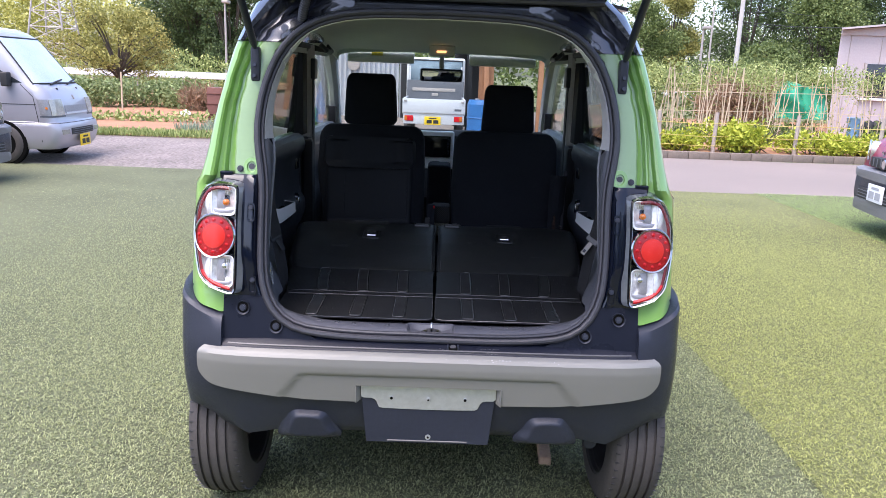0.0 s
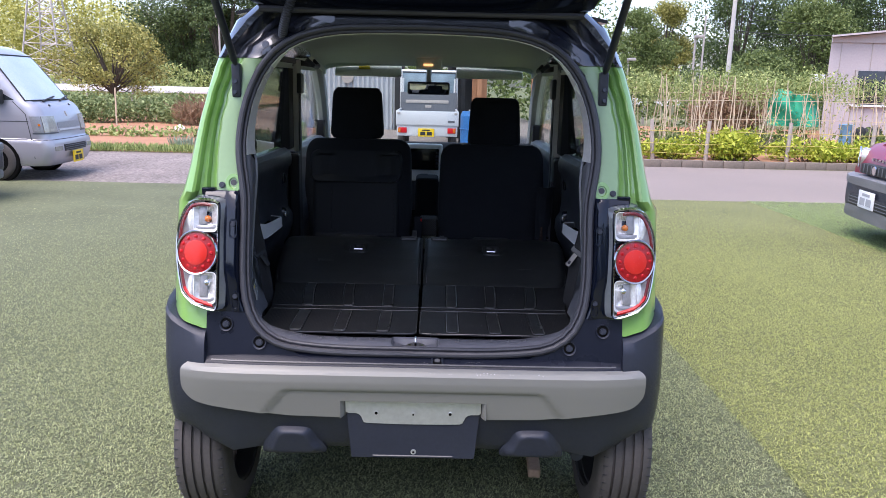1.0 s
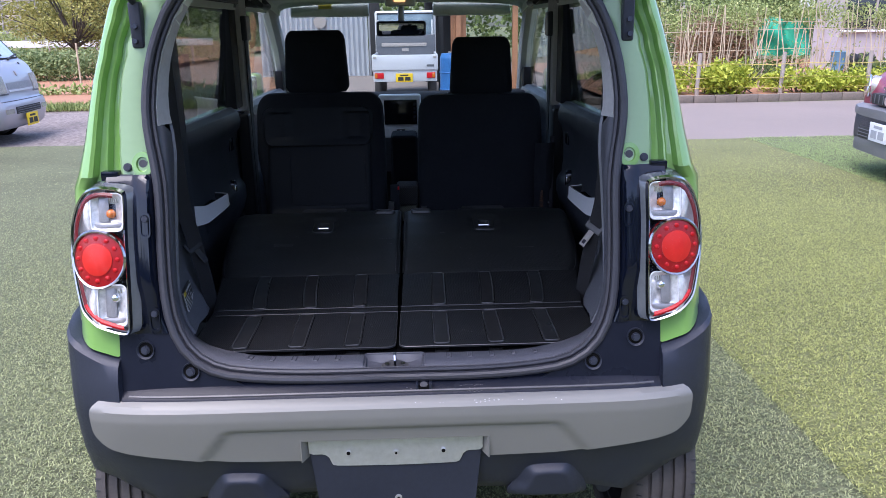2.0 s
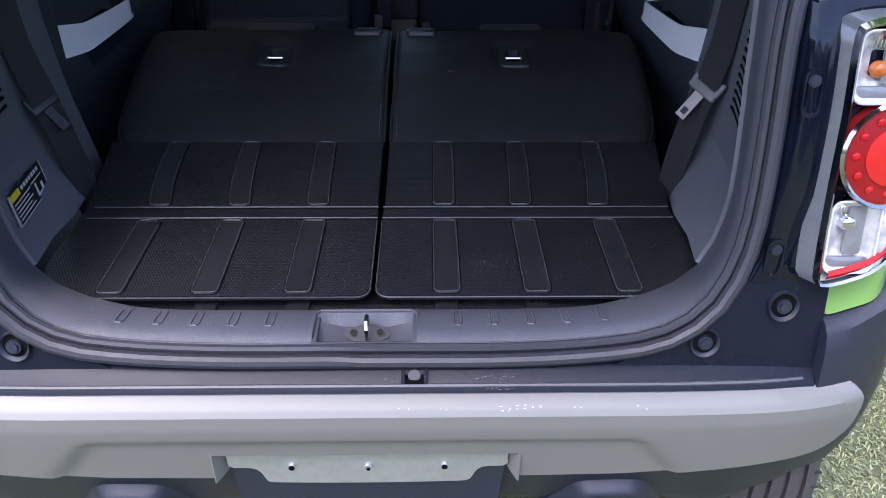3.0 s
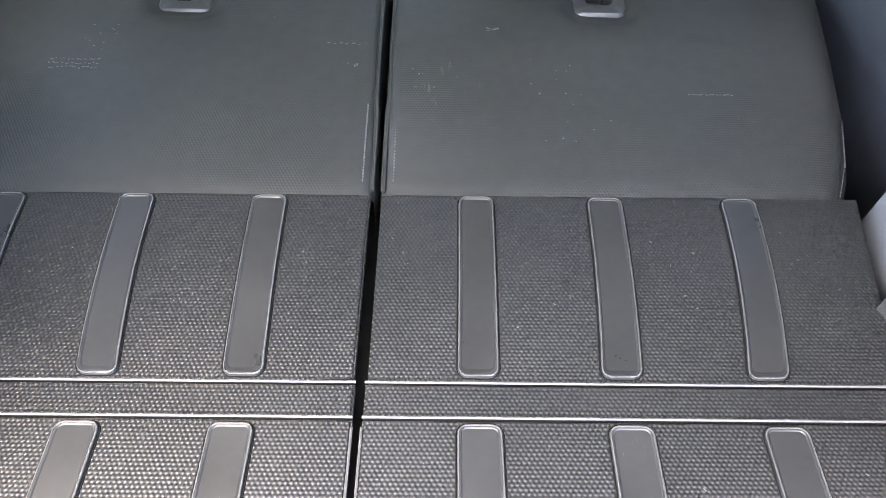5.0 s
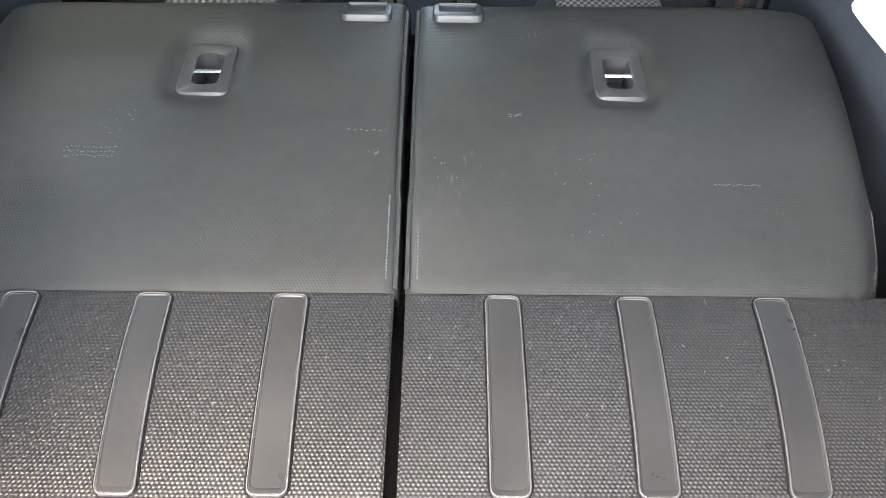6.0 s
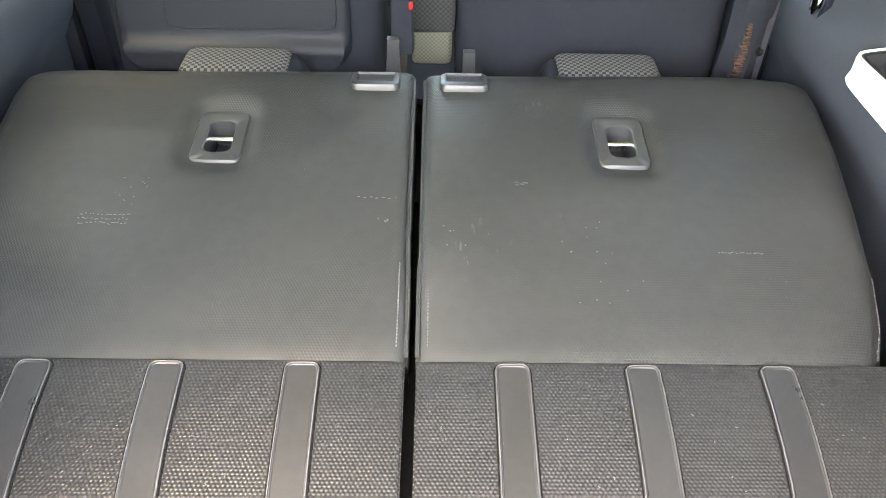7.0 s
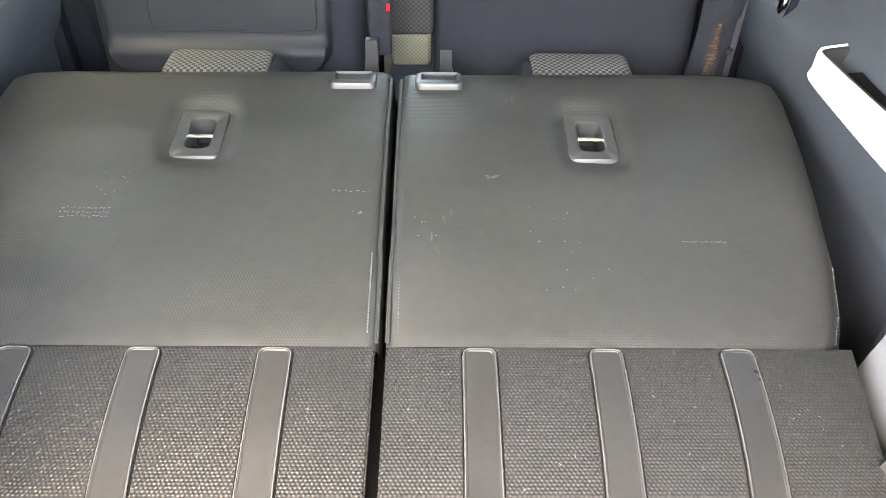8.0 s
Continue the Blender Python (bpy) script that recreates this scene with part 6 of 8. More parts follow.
rows = []
for d in (0.0, 0.02, 0.08, 0.3, 0.55, 0.75, 0.88, 0.93):
    wd = float(np.interp(d, [0, 0.1, 0.4, 0.6, 0.93], [0.47, 0.52, 0.56, 0.60, 0.56]))
    bulge = 0.05 * math.sin(min(1, d / 0.93) * math.pi) + 0.03
    rows.append([gate(x * wd, d, bulge * (1 - 0.5 * abs(x) ** 3) + 0.02) for x in np.linspace(-1, 1, 17)])
tg = part("tailgate", thick(loft(rows), 0.02), "green", car, "raised green tailgate with black inner trim")
rows = []
for d in (-0.005, 0.02, 0.06, 0.12, 0.4, 0.46, 0.8, 0.9):
    wd = float(np.interp(d, [0, 0.1, 0.4, 0.6, 0.93], [0.465, 0.5, 0.53, 0.56, 0.52]))
    h = float(np.interp(d, [-0.005, 0.03, 0.06, 0.12, 0.4, 0.46, 0.9], [0.03, 0.0, 0.0, 0.02, 0.02, 0.0, 0.0]))
    rows.append([gate(x * wd, d, h + 0.02 * abs(x) ** 6) for x in np.linspace(-1, 1, 17)])
part("tailgate_inner", thick(loft(rows), 0.012), "black_gloss", tg, "dark inner side of the tailgate")
part("tailgate_lip", tube(bmesh.new(), [gate(x, 0.05, -0.012) for x in np.linspace(-0.46, 0.46, 14)], 0.01, 8), "rubber", tg)
for s in (1, -1):
    part("gate_hinge", rbox((s * 0.315 - 0.024, 0.255, 1.585), (s * 0.315 + 0.024, 0.32, 1.606), 0.005), "navy", tg)
    part("hinge_arm", tube(bmesh.new(), [(s * 0.325, 0.27, 1.60), (s * 0.325, 0.25, 1.625), gate(s * 0.325, 0.08, 0.0)], 0.008, 8), "navy", tg)
    part("hinge_arm", tube(bmesh.new(), [(s * 0.3, 0.27, 1.60), (s * 0.3, 0.25, 1.625), gate(s * 0.3, 0.08, 0.0)], 0.008, 8), "navy", tg)
    top = gate(s * 0.535, 0.43, -0.01)
    foot = Vector((s * 0.522, 0.21, 1.44))
    gs = part("gas_strut", tube(bmesh.new(), [foot + (top - foot) * k for k in (0.0, 0.52)], 0.006, 10), "black_gloss", tg, "black gas strut")
    part("strut_cylinder", tube(bmesh.new(), [foot + (top - foot) * k for k in (0.06, 0.1, 1.0)], [0.007, 0.0105, 0.0105], 14), "black_plastic", gs)
    part("strut_bracket", rbox((s * 0.522 - 0.013, y_rear(1.40) - 0.012, 1.365), (s * 0.522 + 0.013, y_rear(1.40) + 0.012, 1.46), 0.007, 3), "black_plastic", car, "black strut bracket")
    for z in (1.38, 1.41):
        part("bracket_bolt", disc(bmesh.new(), (s * 0.523, y_rear(z) - 0.016, z), (0, -1, 0.2), 0.006, 0.008, 6), "black_gloss", car)
# corrugated cable boot from the roof to the tailgate
bt = bmesh.new()
pa, pc = Vector((-0.40, 0.25, 1.535)), gate(-0.35, 0.12, 0.0)
pm = Vector((-0.385, 0.19, 1.585))
cable = [pa * (1 - t) ** 2 + pm * 2 * t * (1 - t) + pc * t * t for t in np.linspace(0, 1, 41)]
tube(bt, cable, [0.011 + 0.003 * (k % 2) for k in range(41)], 10)
part("cable_boot", bt, "rubber", car, "corrugated rubber cable boot")
for s in (1, -1):
    part("body_plug", disc(bmesh.new(), (s * 0.445, y_rear(1.52) + 0.002, 1.515), (0, -1, 0.24), 0.011, 0.008, 20, bevel=0.002), "navy", car)

# ---- front of the cabin ----
rows = []
for y, zc, zs, w in ((0.625, 1.627, 1.50, 0.575), (1.2, 1.612, 1.505, 0.58), (1.7, 1.585, 1.50, 0.575), (2.0, 1.545, 1.475, 0.56), (2.12, 1.508, 1.45, 0.55)):
    rows.append([Vector((w * math.sin(a), y, zs + (zc - zs) * max(0.0, math.cos(a)) ** 0.35)) for a in np.linspace(-1.57, 1.57, 25)])
part("front_headliner", thick(loft(rows), -0.006), "headliner", car, "pale grey cloth headliner")
for s in (1, -1):
    cxv = -0.325 if s < 0 else 0.323
    vs = part("sun_visor", rbox((cxv - 0.178, -0.01, -0.033), (cxv + 0.178, 0.012, 0.028), 0.009, 3, m=Matrix.Translation((0, 2.13, 1.482)) @ Matrix.Rotation(radians(-18), 4, "X")), "visor", car, "grey sun visor")
    if s < 0:
        part("visor_label", rbox((-0.375, -0.013, 0.0), (-0.315, -0.0095, 0.02), 0.001, m=Matrix.Translation((0, 2.13, 1.482)) @ Matrix.Rotation(radians(-18), 4, "X")), "label_yellow", vs, "yellow warning label")
lampb = part("map_lamp", rbox((-0.068, 1.99, 1.49), (0.068, 2.1, 1.545), 0.012, 3), "visor", car, "lit roof map lamp")
part("map_lamp_glass", rbox((-0.028, 1.984, 1.507), (0.022, 2.0, 1.518), 0.005, 3), "lit", lampb, "glowing warm lamp glass")
mt = Matrix.Translation((0, 2.055, 1.395)) @ Matrix.Rotation(radians(9), 4, "Z") @ Matrix.Rotation(radians(7), 4, "X") @ Matrix.Translation((0, -2.055, -1.395))
rm = part("rear_view_mirror", rbox((-0.112, 2.04, 1.362), (0.112, 2.07, 1.428), 0.014, 4, m=mt), "black_plastic", car, "black rear view mirror")
part("mirror_face", rbox((-0.104, 2.036, 1.369), (0.104, 2.042, 1.421), 0.006, 2, m=mt), "mirror", rm, "mirror glass")
part("mirror_stem", tube(bmesh.new(), [(0, 2.06, 1.42), (0, 2.1, 1.47), (0, 2.12, 1.50)], 0.014, 10), "pale_trim", rm)
dash = part("dashboard", thick(loft([[Vector((x, y + 0.05 * (x / 0.6) ** 2, z)) for x in np.linspace(-0.62, 0.62, 15)] for y, z in ((2.16, 0.55), (2.12, 0.70), (2.10, 0.90), (2.09, 1.03), (2.12, 1.075), (2.22, 1.092), (2.45, 1.085), (2.68, 1.06))]), 0.01), "dash", car, "charcoal dashboard with white panels")
part("dash_panel", rbox((-0.56, 2.075, 0.93), (-0.14, 2.1, 1.06), 0.02, 3), "white_trim", dash)
cp = part("centre_panel", rbox((-0.116, 2.055, 0.90), (0.082, 2.1, 1.102), 0.014, 3), "white_trim", dash, "white centre panel")
part("display", rbox((-0.09, 2.046, 0.965), (0.062, 2.058, 1.078), 0.004, 2), "screen", cp, "dark navigation display")
for k in range(5):
    part("display_key", rbox((0.045, 2.043, 0.975 + 0.019 * k), (0.056, 2.048, 0.987 + 0.019 * k), 0.001), "black_plastic", cp)
part("hazard_switch", rbox((-0.035, 2.047, 0.926), (0.005, 2.058, 0.943), 0.003), "screen", cp)
part("hazard_mark", rbox((-0.02, 2.045, 0.931), (-0.011, 2.048, 0.938), 0.001), "label_white", cp)
part("heater_panel", rbox((-0.10, 2.06, 0.74), (0.07, 2.1, 0.90), 0.015, 3), "dark_trim", dash)
sw = part("steering_wheel", tube(bmesh.new(), [Vector((0.33, 1.86, 0.98)) + Vector((0.185 * math.cos(a), 0.07 * math.sin(a), 0.17 * math.sin(a))) for a in np.linspace(0, 2 * math.pi, 40, endpoint=False)], 0.014, 8, True), "black_plastic", car, "black steering wheel")
part("wheel_hub", rbox((0.26, 1.86, 0.93), (0.40, 1.93, 1.02), 0.03, 3), "black_plastic", sw)
part("wheel_spoke", rbox((0.16, 1.86, 0.965), (0.50, 1.885, 0.995), 0.01, 2), "alu", sw)

# ---- rear belts, label and small things in the cargo bay ----
def strap(pts, w, across):
    """A flat belt through points; across gives its width direction."""
    pts = [Vector(p) for p in pts]
    a = Vector(across).normalized() * w / 2
    return thick(loft([[p - a, p + a] for p in pts]), 0.0014)


for s in (1, -1):
    path = curve_pts([(s * 0.548, 0.42, 1.42), (s * 0.542, 0.41, 1.25), (s * 0.538, 0.405, 1.05), (s * 0.533, 0.404, 0.95), (s * 0.521, 0.406, 0.892), (s * 0.508, 0.415, 0.80), (s * 0.5, 0.424, 0.72), (s * 0.50, 0.43, 0.63)], 28)
    bl = part("rear_belt", strap(path, 0.047, (s * 0.46, -0.83, -0.28)), "belt", car, "black rear seat belt")
    bx_ = Vector((s * 0.46, -0.83, -0.28)).normalized()
    pz_ = Vector((s * 0.49, 0.2, 0.85))
    pz_ = (pz_ - bx_ * pz_.dot(bx_)).normalized()
    ny_ = pz_.cross(bx_)
    k_ = 0.84 if s > 0 else 0.72
    bx_, ny_, pz_ = bx_ * k_, ny_ * k_, pz_ * k_
    ym = Matrix(((bx_.x, ny_.x, pz_.x, s * 0.519), (bx_.y, ny_.y, pz_.y, 0.406), (bx_.z, ny_.z, pz_.z, 0.889 if s > 0 else 0.862), (0, 0, 0, 1)))
    tb = part("belt_tongue", rbox((-0.033, -0.006, -0.011), (0.033, 0.006, 0.009), 0.005, 3, m=ym), "belt_grey" if s > 0 else "anchor_grey", bl, "grey belt tongue")
    part("tongue_end", rbox((-0.034, -0.006, 0.0), (-0.023, 0.006, 0.03), 0.004, 3, m=ym), "belt_grey" if s > 0 else "anchor_grey", tb)
    part("tongue_end", rbox((0.023, -0.006, 0.0), (0.034, 0.006, 0.03), 0.004, 3, m=ym), "belt_grey" if s > 0 else "anchor_grey", tb)
    part("tongue_plate", rbox((-0.0115, -0.0015, -0.066), (0.0115, 0.0015, -0.008), 0.001, 1, m=ym), "galv" if s > 0 else "anchor_grey", tb, "steel tongue plate")
    part("tongue_slot", rbox((-0.0065, -0.0022, -0.058), (0.0065, 0.0022, -0.044), 0.0008, 1, m=ym), "black_plastic", tb)
    part("trim_plug", disc(bmesh.new(), (s * 0.583, 0.52, 1.155), (-s, 0, 0), 0.012, 0.012, 16, bevel=0.002), "dark_trim", car)
# warning label on the slanted side trim: u runs along it, v up, h off the trim
LA = Vector((-0.484, 0.186, 0.768))
LU, LV = Vector((-0.034, 0.158, -0.02)), Vector((-0.012, 0.01, 0.042))
LN = LU.cross(LV).normalized()
LN = LN if LN.x > 0 else -LN


def label_piece(name, u0, u1, v0, v1, h, material, parent, label=""):
    q = [LA + LU * u + LV * v for u, v in ((u0, v0), (u1, v0), (u1, v1), (u0, v1))]
    return part(name, loft([[p + LN * (h - 0.003) for p in q], [p + LN * h for p in q]], True, True), material, parent, label)


lab = label_piece("warning_label", 0, 1, 0, 1, 0.004, "label_black", car, "black and yellow warning label")
for e0, e1, e2, e3 in ((0, 1, 0, 0.02), (0, 0.008, 0, 1), (0.992, 1, 0, 1)):
    label_piece("label_border", e0, e1, e2, e3, 0.0044, "label_white", lab)
label_piece("label_band", 0.02, 0.28, 0.74, 0.95, 0.0044, "label_yellow", lab)
for k in range(7):
    label_piece("label_bar", 0.33 + 0.085 * k, 0.385 + 0.085 * k, 0.79, 0.91, 0.0044, "label_white", lab)
for k in range(5):
    label_piece("label_bar", 0.05, 0.54 - 0.08 * (k % 2), 0.60 - 0.12 * k, 0.637 - 0.12 * k, 0.0044, "label_white", lab)
label_piece("label_bar", 0.6, 0.93, 0.63, 0.66, 0.0044, "label_white", lab)
label_piece("label_drawing", 0.66, 0.70, 0.15, 0.56, 0.0044, "label_white", lab)
label_piece("label_drawing", 0.66, 0.92, 0.12, 0.2, 0.0044, "label_white", lab)
label_piece("label_drawing", 0.82, 0.87, 0.2, 0.42, 0.0044, "label_white", lab)
# wooden block under the car
wd = bmesh.new()
box(wd, (0.376, 0.565, 0.0), (0.421, 1.0, 0.035), 0.004, 1, m=Matrix.Rotation(radians(-4), 4, "Z"))
solid("wooden_block", wd, "wood_chock", "pale weathered wooden block lying on the turf under the car", "wooden block")

# seat side with its belt end and a frayed carpet edge
tb2 = part("seat_side_cover", thick(loft([[Vector((x, y + 0.004 * math.sin(z * 40 + x * 60), z)) for x, y in ((0.485, 1.175), (0.497, 1.158), (0.515, 1.155), (0.533, 1.165), (0.546, 1.19))] for z in np.linspace(0.58, 1.0, 15)]), 0.008), "seat_cloth", car, "black cover beside the front seat")
part("belt_anchor", strap([(0.536, 1.15, 0.60), (0.537, 1.155, 0.75), (0.540, 1.165, 0.88), (0.545, 1.19, 1.02)], 0.012, (1, 0.4, 0)), "rubber", tb2, "black belt end")
part("anchor_bolt", disc(bmesh.new(), (0.531, 1.15, 0.786), (-0.4, -1, 0), 0.006, 0.006, 10), "steel", tb2)
fr_ = bmesh.new()
for k in range(64):
    f = k / 63
    x, w = 0.504 + 0.002 * math.sin(k * 1.7), 0.0035 + 0.006 * math.sin(math.pi * min(1, f * 1.15 + 0.05)) * (0.7 + 0.3 * math.sin(k * 2.9))
    box(fr_, (x - w * (0.8 + 0.2 * math.sin(k * 1.3)), 1.1455 + 0.0015 * math.cos(k * 2.3), 0.735 + 0.095 * f), (x + w * (0.8 + 0.2 * math.cos(k * 3.1)), 1.154, 0.7372 + 0.095 * f), 0.0005, 1)
part("carpet_edge", fr_, "tan", tb2, "frayed tan carpet edge")


# ---- ground ----
def sheet(name, x0, x1, y0, y1, z, material, label, category, nx=2, ny=2, wob=0.0, kind="structure"):
    rng = np.random.default_rng(5)
    bm = bmesh.new()
    xs, ys = np.linspace(x0, x1, nx), np.linspace(y0, y1, ny)
    rows = [[Vector((x + (wob * rng.normal() if 0 < i < 0 else 0), y + wob * math.sin(x * 1.7 + y) + (wob * rng.normal() * 0.5), z)) for i, x in enumerate(xs)] for y in ys]
    loft(rows, bm=bm)
    return solid(name, bm, material, label, category, kind=kind, smooth=0)


sheet("ground", -900, 900, -900, 900, -0.012, "earth", "rough grassy earth reaching far away", "ground")
sheet("turf", -14, 1.45, -12, 8.3, 0.0, "turf_base", "grey-green artificial turf", "artificial turf", 60, 2)
sheet("turf_strip", 1.41, 4.20, -12, 7.78, 0.004, "turf_yellow", "yellowish artificial turf strip", "artificial turf", 2, 2)
sheet("turf_corner", 4.17, 14, -12, 7.85, 0.0, "turf_base", "green artificial turf", "artificial turf", 2, 2)
sheet("road_gravel", -60, 0.5, 8.28, 12.75, -0.004, "gravel", "grey gravel track", "road", 80, 3, 0.05)
sheet("road", 0.5, 60, 7.7, 12.2, -0.006, "asphalt", "worn pinkish-grey asphalt road", "road", 40, 3, 0.02)
sheet("yard", -6, 3.9, 12.3, 40, -0.003, "asphalt", "worn asphalt yard", "road")
sheet("field", -60, -3.4, 12.8, 40, 0.0, "soil", "brown tilled garden soil", "soil", 60, 3, 0.05)
sheet("garden_soil", 3.6, 40, 12.33, 26, 0.1, "soil", "reddish garden soil behind the kerb", "soil")

rng = np.random.default_rng(11)


def blades(name, x0, x1, y0, y1, n, material, h, w, label, z=0.0, middle=None):
    """Curved grass blades, sown thickest round a middle (x, spread, y, spread) and thinning out from it."""
    k = n * 6
    x, y = rng.uniform(x0, x1, k), rng.uniform(y0, y1, k)
    keep = rng.uniform(0, 1, k) < np.exp(-((x - middle[0]) / middle[1]) ** 2 / 2 - ((y - middle[2]) / middle[3]) ** 2 / 2)
    x, y = x[keep][:n], y[keep][:n]
    n = len(x)
    a = rng.uniform(0, 2 * np.pi, n)
    hh = h * rng.uniform(0.5, 1.2, n)
    lean = rng.uniform(0.6, 2.0, n) * hh
    wv = np.stack([np.cos(a), np.sin(a), np.zeros(n)], 1) * w * 0.5
    d = np.stack([-np.sin(a), np.cos(a), np.zeros(n)], 1)
    p = np.stack([x, y, np.full(n, z)], 1)
    up = np.array([0, 0, 1.0])
    mid = p + d * (lean * 0.45)[:, None] + up * (hh * 0.75)[:, None]
    tip = p + d * lean[:, None] + up * hh[:, None] * rng.uniform(0.5, 1.0, n)[:, None]
    v = np.stack([p, mid + wv, tip, mid - wv], 1).reshape(-1, 3)
    f = np.arange(4 * n).reshape(-1, 4)
    return tagged(new(name, mesh_np(name, v, f, material)), label, "artificial grass", kind="stuff")


blades("turf_blades", -9.0, 1.41, -4.0, 8.28, 560000, "blade_a", 0.011, 0.0042, "curly grey-green turf blades", middle=(0.0, 1.9, 1.8, 2.2))
blades("turf_blades", 1.40, 4.19, -4.0, 7.78, 280000, "blade_b", 0.011, 0.0042, "curly yellow-green turf blades", 0.004, middle=(2.2, 1.8, 2.0, 2.4))
blades("turf_blades", 4.17, 9.0, -4.0, 7.85, 60000, "blade_c", 0.016, 0.006, "curly green turf blades", 0.001, middle=(4.2, 1.6, 5.2, 2.2))

# kerb of separate stones
kb = tagged(new("kerb"), "weathered dark concrete kerb of separate stones", "kerb", kind="structure")
ks = finish("kerb_stone", rbox((-0.195, -0.06, -0.02), (0.195, 0.06, 0.125), 0.012, 2), "kerb")
for k in range(34):
    o = new("kerb_stone", ks)
    o.parent = kb
    o.matrix_basis = pose(2.9 + 0.4 * k, 12.22 + 0.012 * k + rng.normal() * 0.004, rng.normal() * 0.003, rz=1.7 + rng.normal() * 0.4)


# ---- parked vehicles ----
def hull(sections, n=28):
    """A body from (along, half width, low, high, roundness) sections."""
    rows = []
    for y, w, z0, z1, p in sections:
        rows.append([Vector((w * np.sign(math.cos(a)) * abs(math.cos(a)) ** p, y, (z0 + z1) / 2 + (z1 - z0) / 2 * np.sign(math.sin(a)) * abs(math.sin(a)) ** p)) for a in [2 * math.pi * j / n for j in range(n)]])
    return loft(rows, closed=True, cap=True)


def moved(bm, m):
    bmesh.ops.transform(bm, matrix=m, verts=bm.verts)
    return bm


def tyre_at(root, m, x, y, r=0.27):
    w = part("wheel", moved(lathe([(-0.06, 0.17), (0.0, 0.165), (0.01 * np.sign(x), 0.05), (0.02 * np.sign(x), 0.001)], (x, y, r), "x", 24), m), "truck_grey", root)
    part("tyre", moved(lathe([(-0.075, 0.17), (-0.075, 0.225), (-0.06, r - 0.01), (-0.045, r), (0.045, r), (0.06, r - 0.01), (0.075, 0.225), (0.075, 0.17)], (x, y, r), "x", 32), m), "tyre", w)


def number_plate(root, m, x, y, z, paint, rows_n=2):
    """A small plate facing -y of the vehicle, its writing as plain bars."""
    p = part("number_plate", moved(rbox((x - 0.165, y - 0.006, z - 0.0825), (x + 0.165, y + 0.006, z + 0.0825), 0.004), m), paint, root, "number plate with its marks as plain bars")
    ink = "ink" if paint == "plate_yellow" else "grey_ink"
    part("plate_bar", moved(boxes(((x - 0.08, y - 0.009, z + 0.035), (x + 0.08, y - 0.005, z + 0.06))), m), ink, p)
    part("plate_bar", moved(boxes(((x - 0.12, y - 0.009, z - 0.055), (x - 0.015, y - 0.005, z + 0.015)), ((x + 0.015, y - 0.009, z - 0.055), (x + 0.12, y - 0.005, z + 0.015))), m), ink, p)


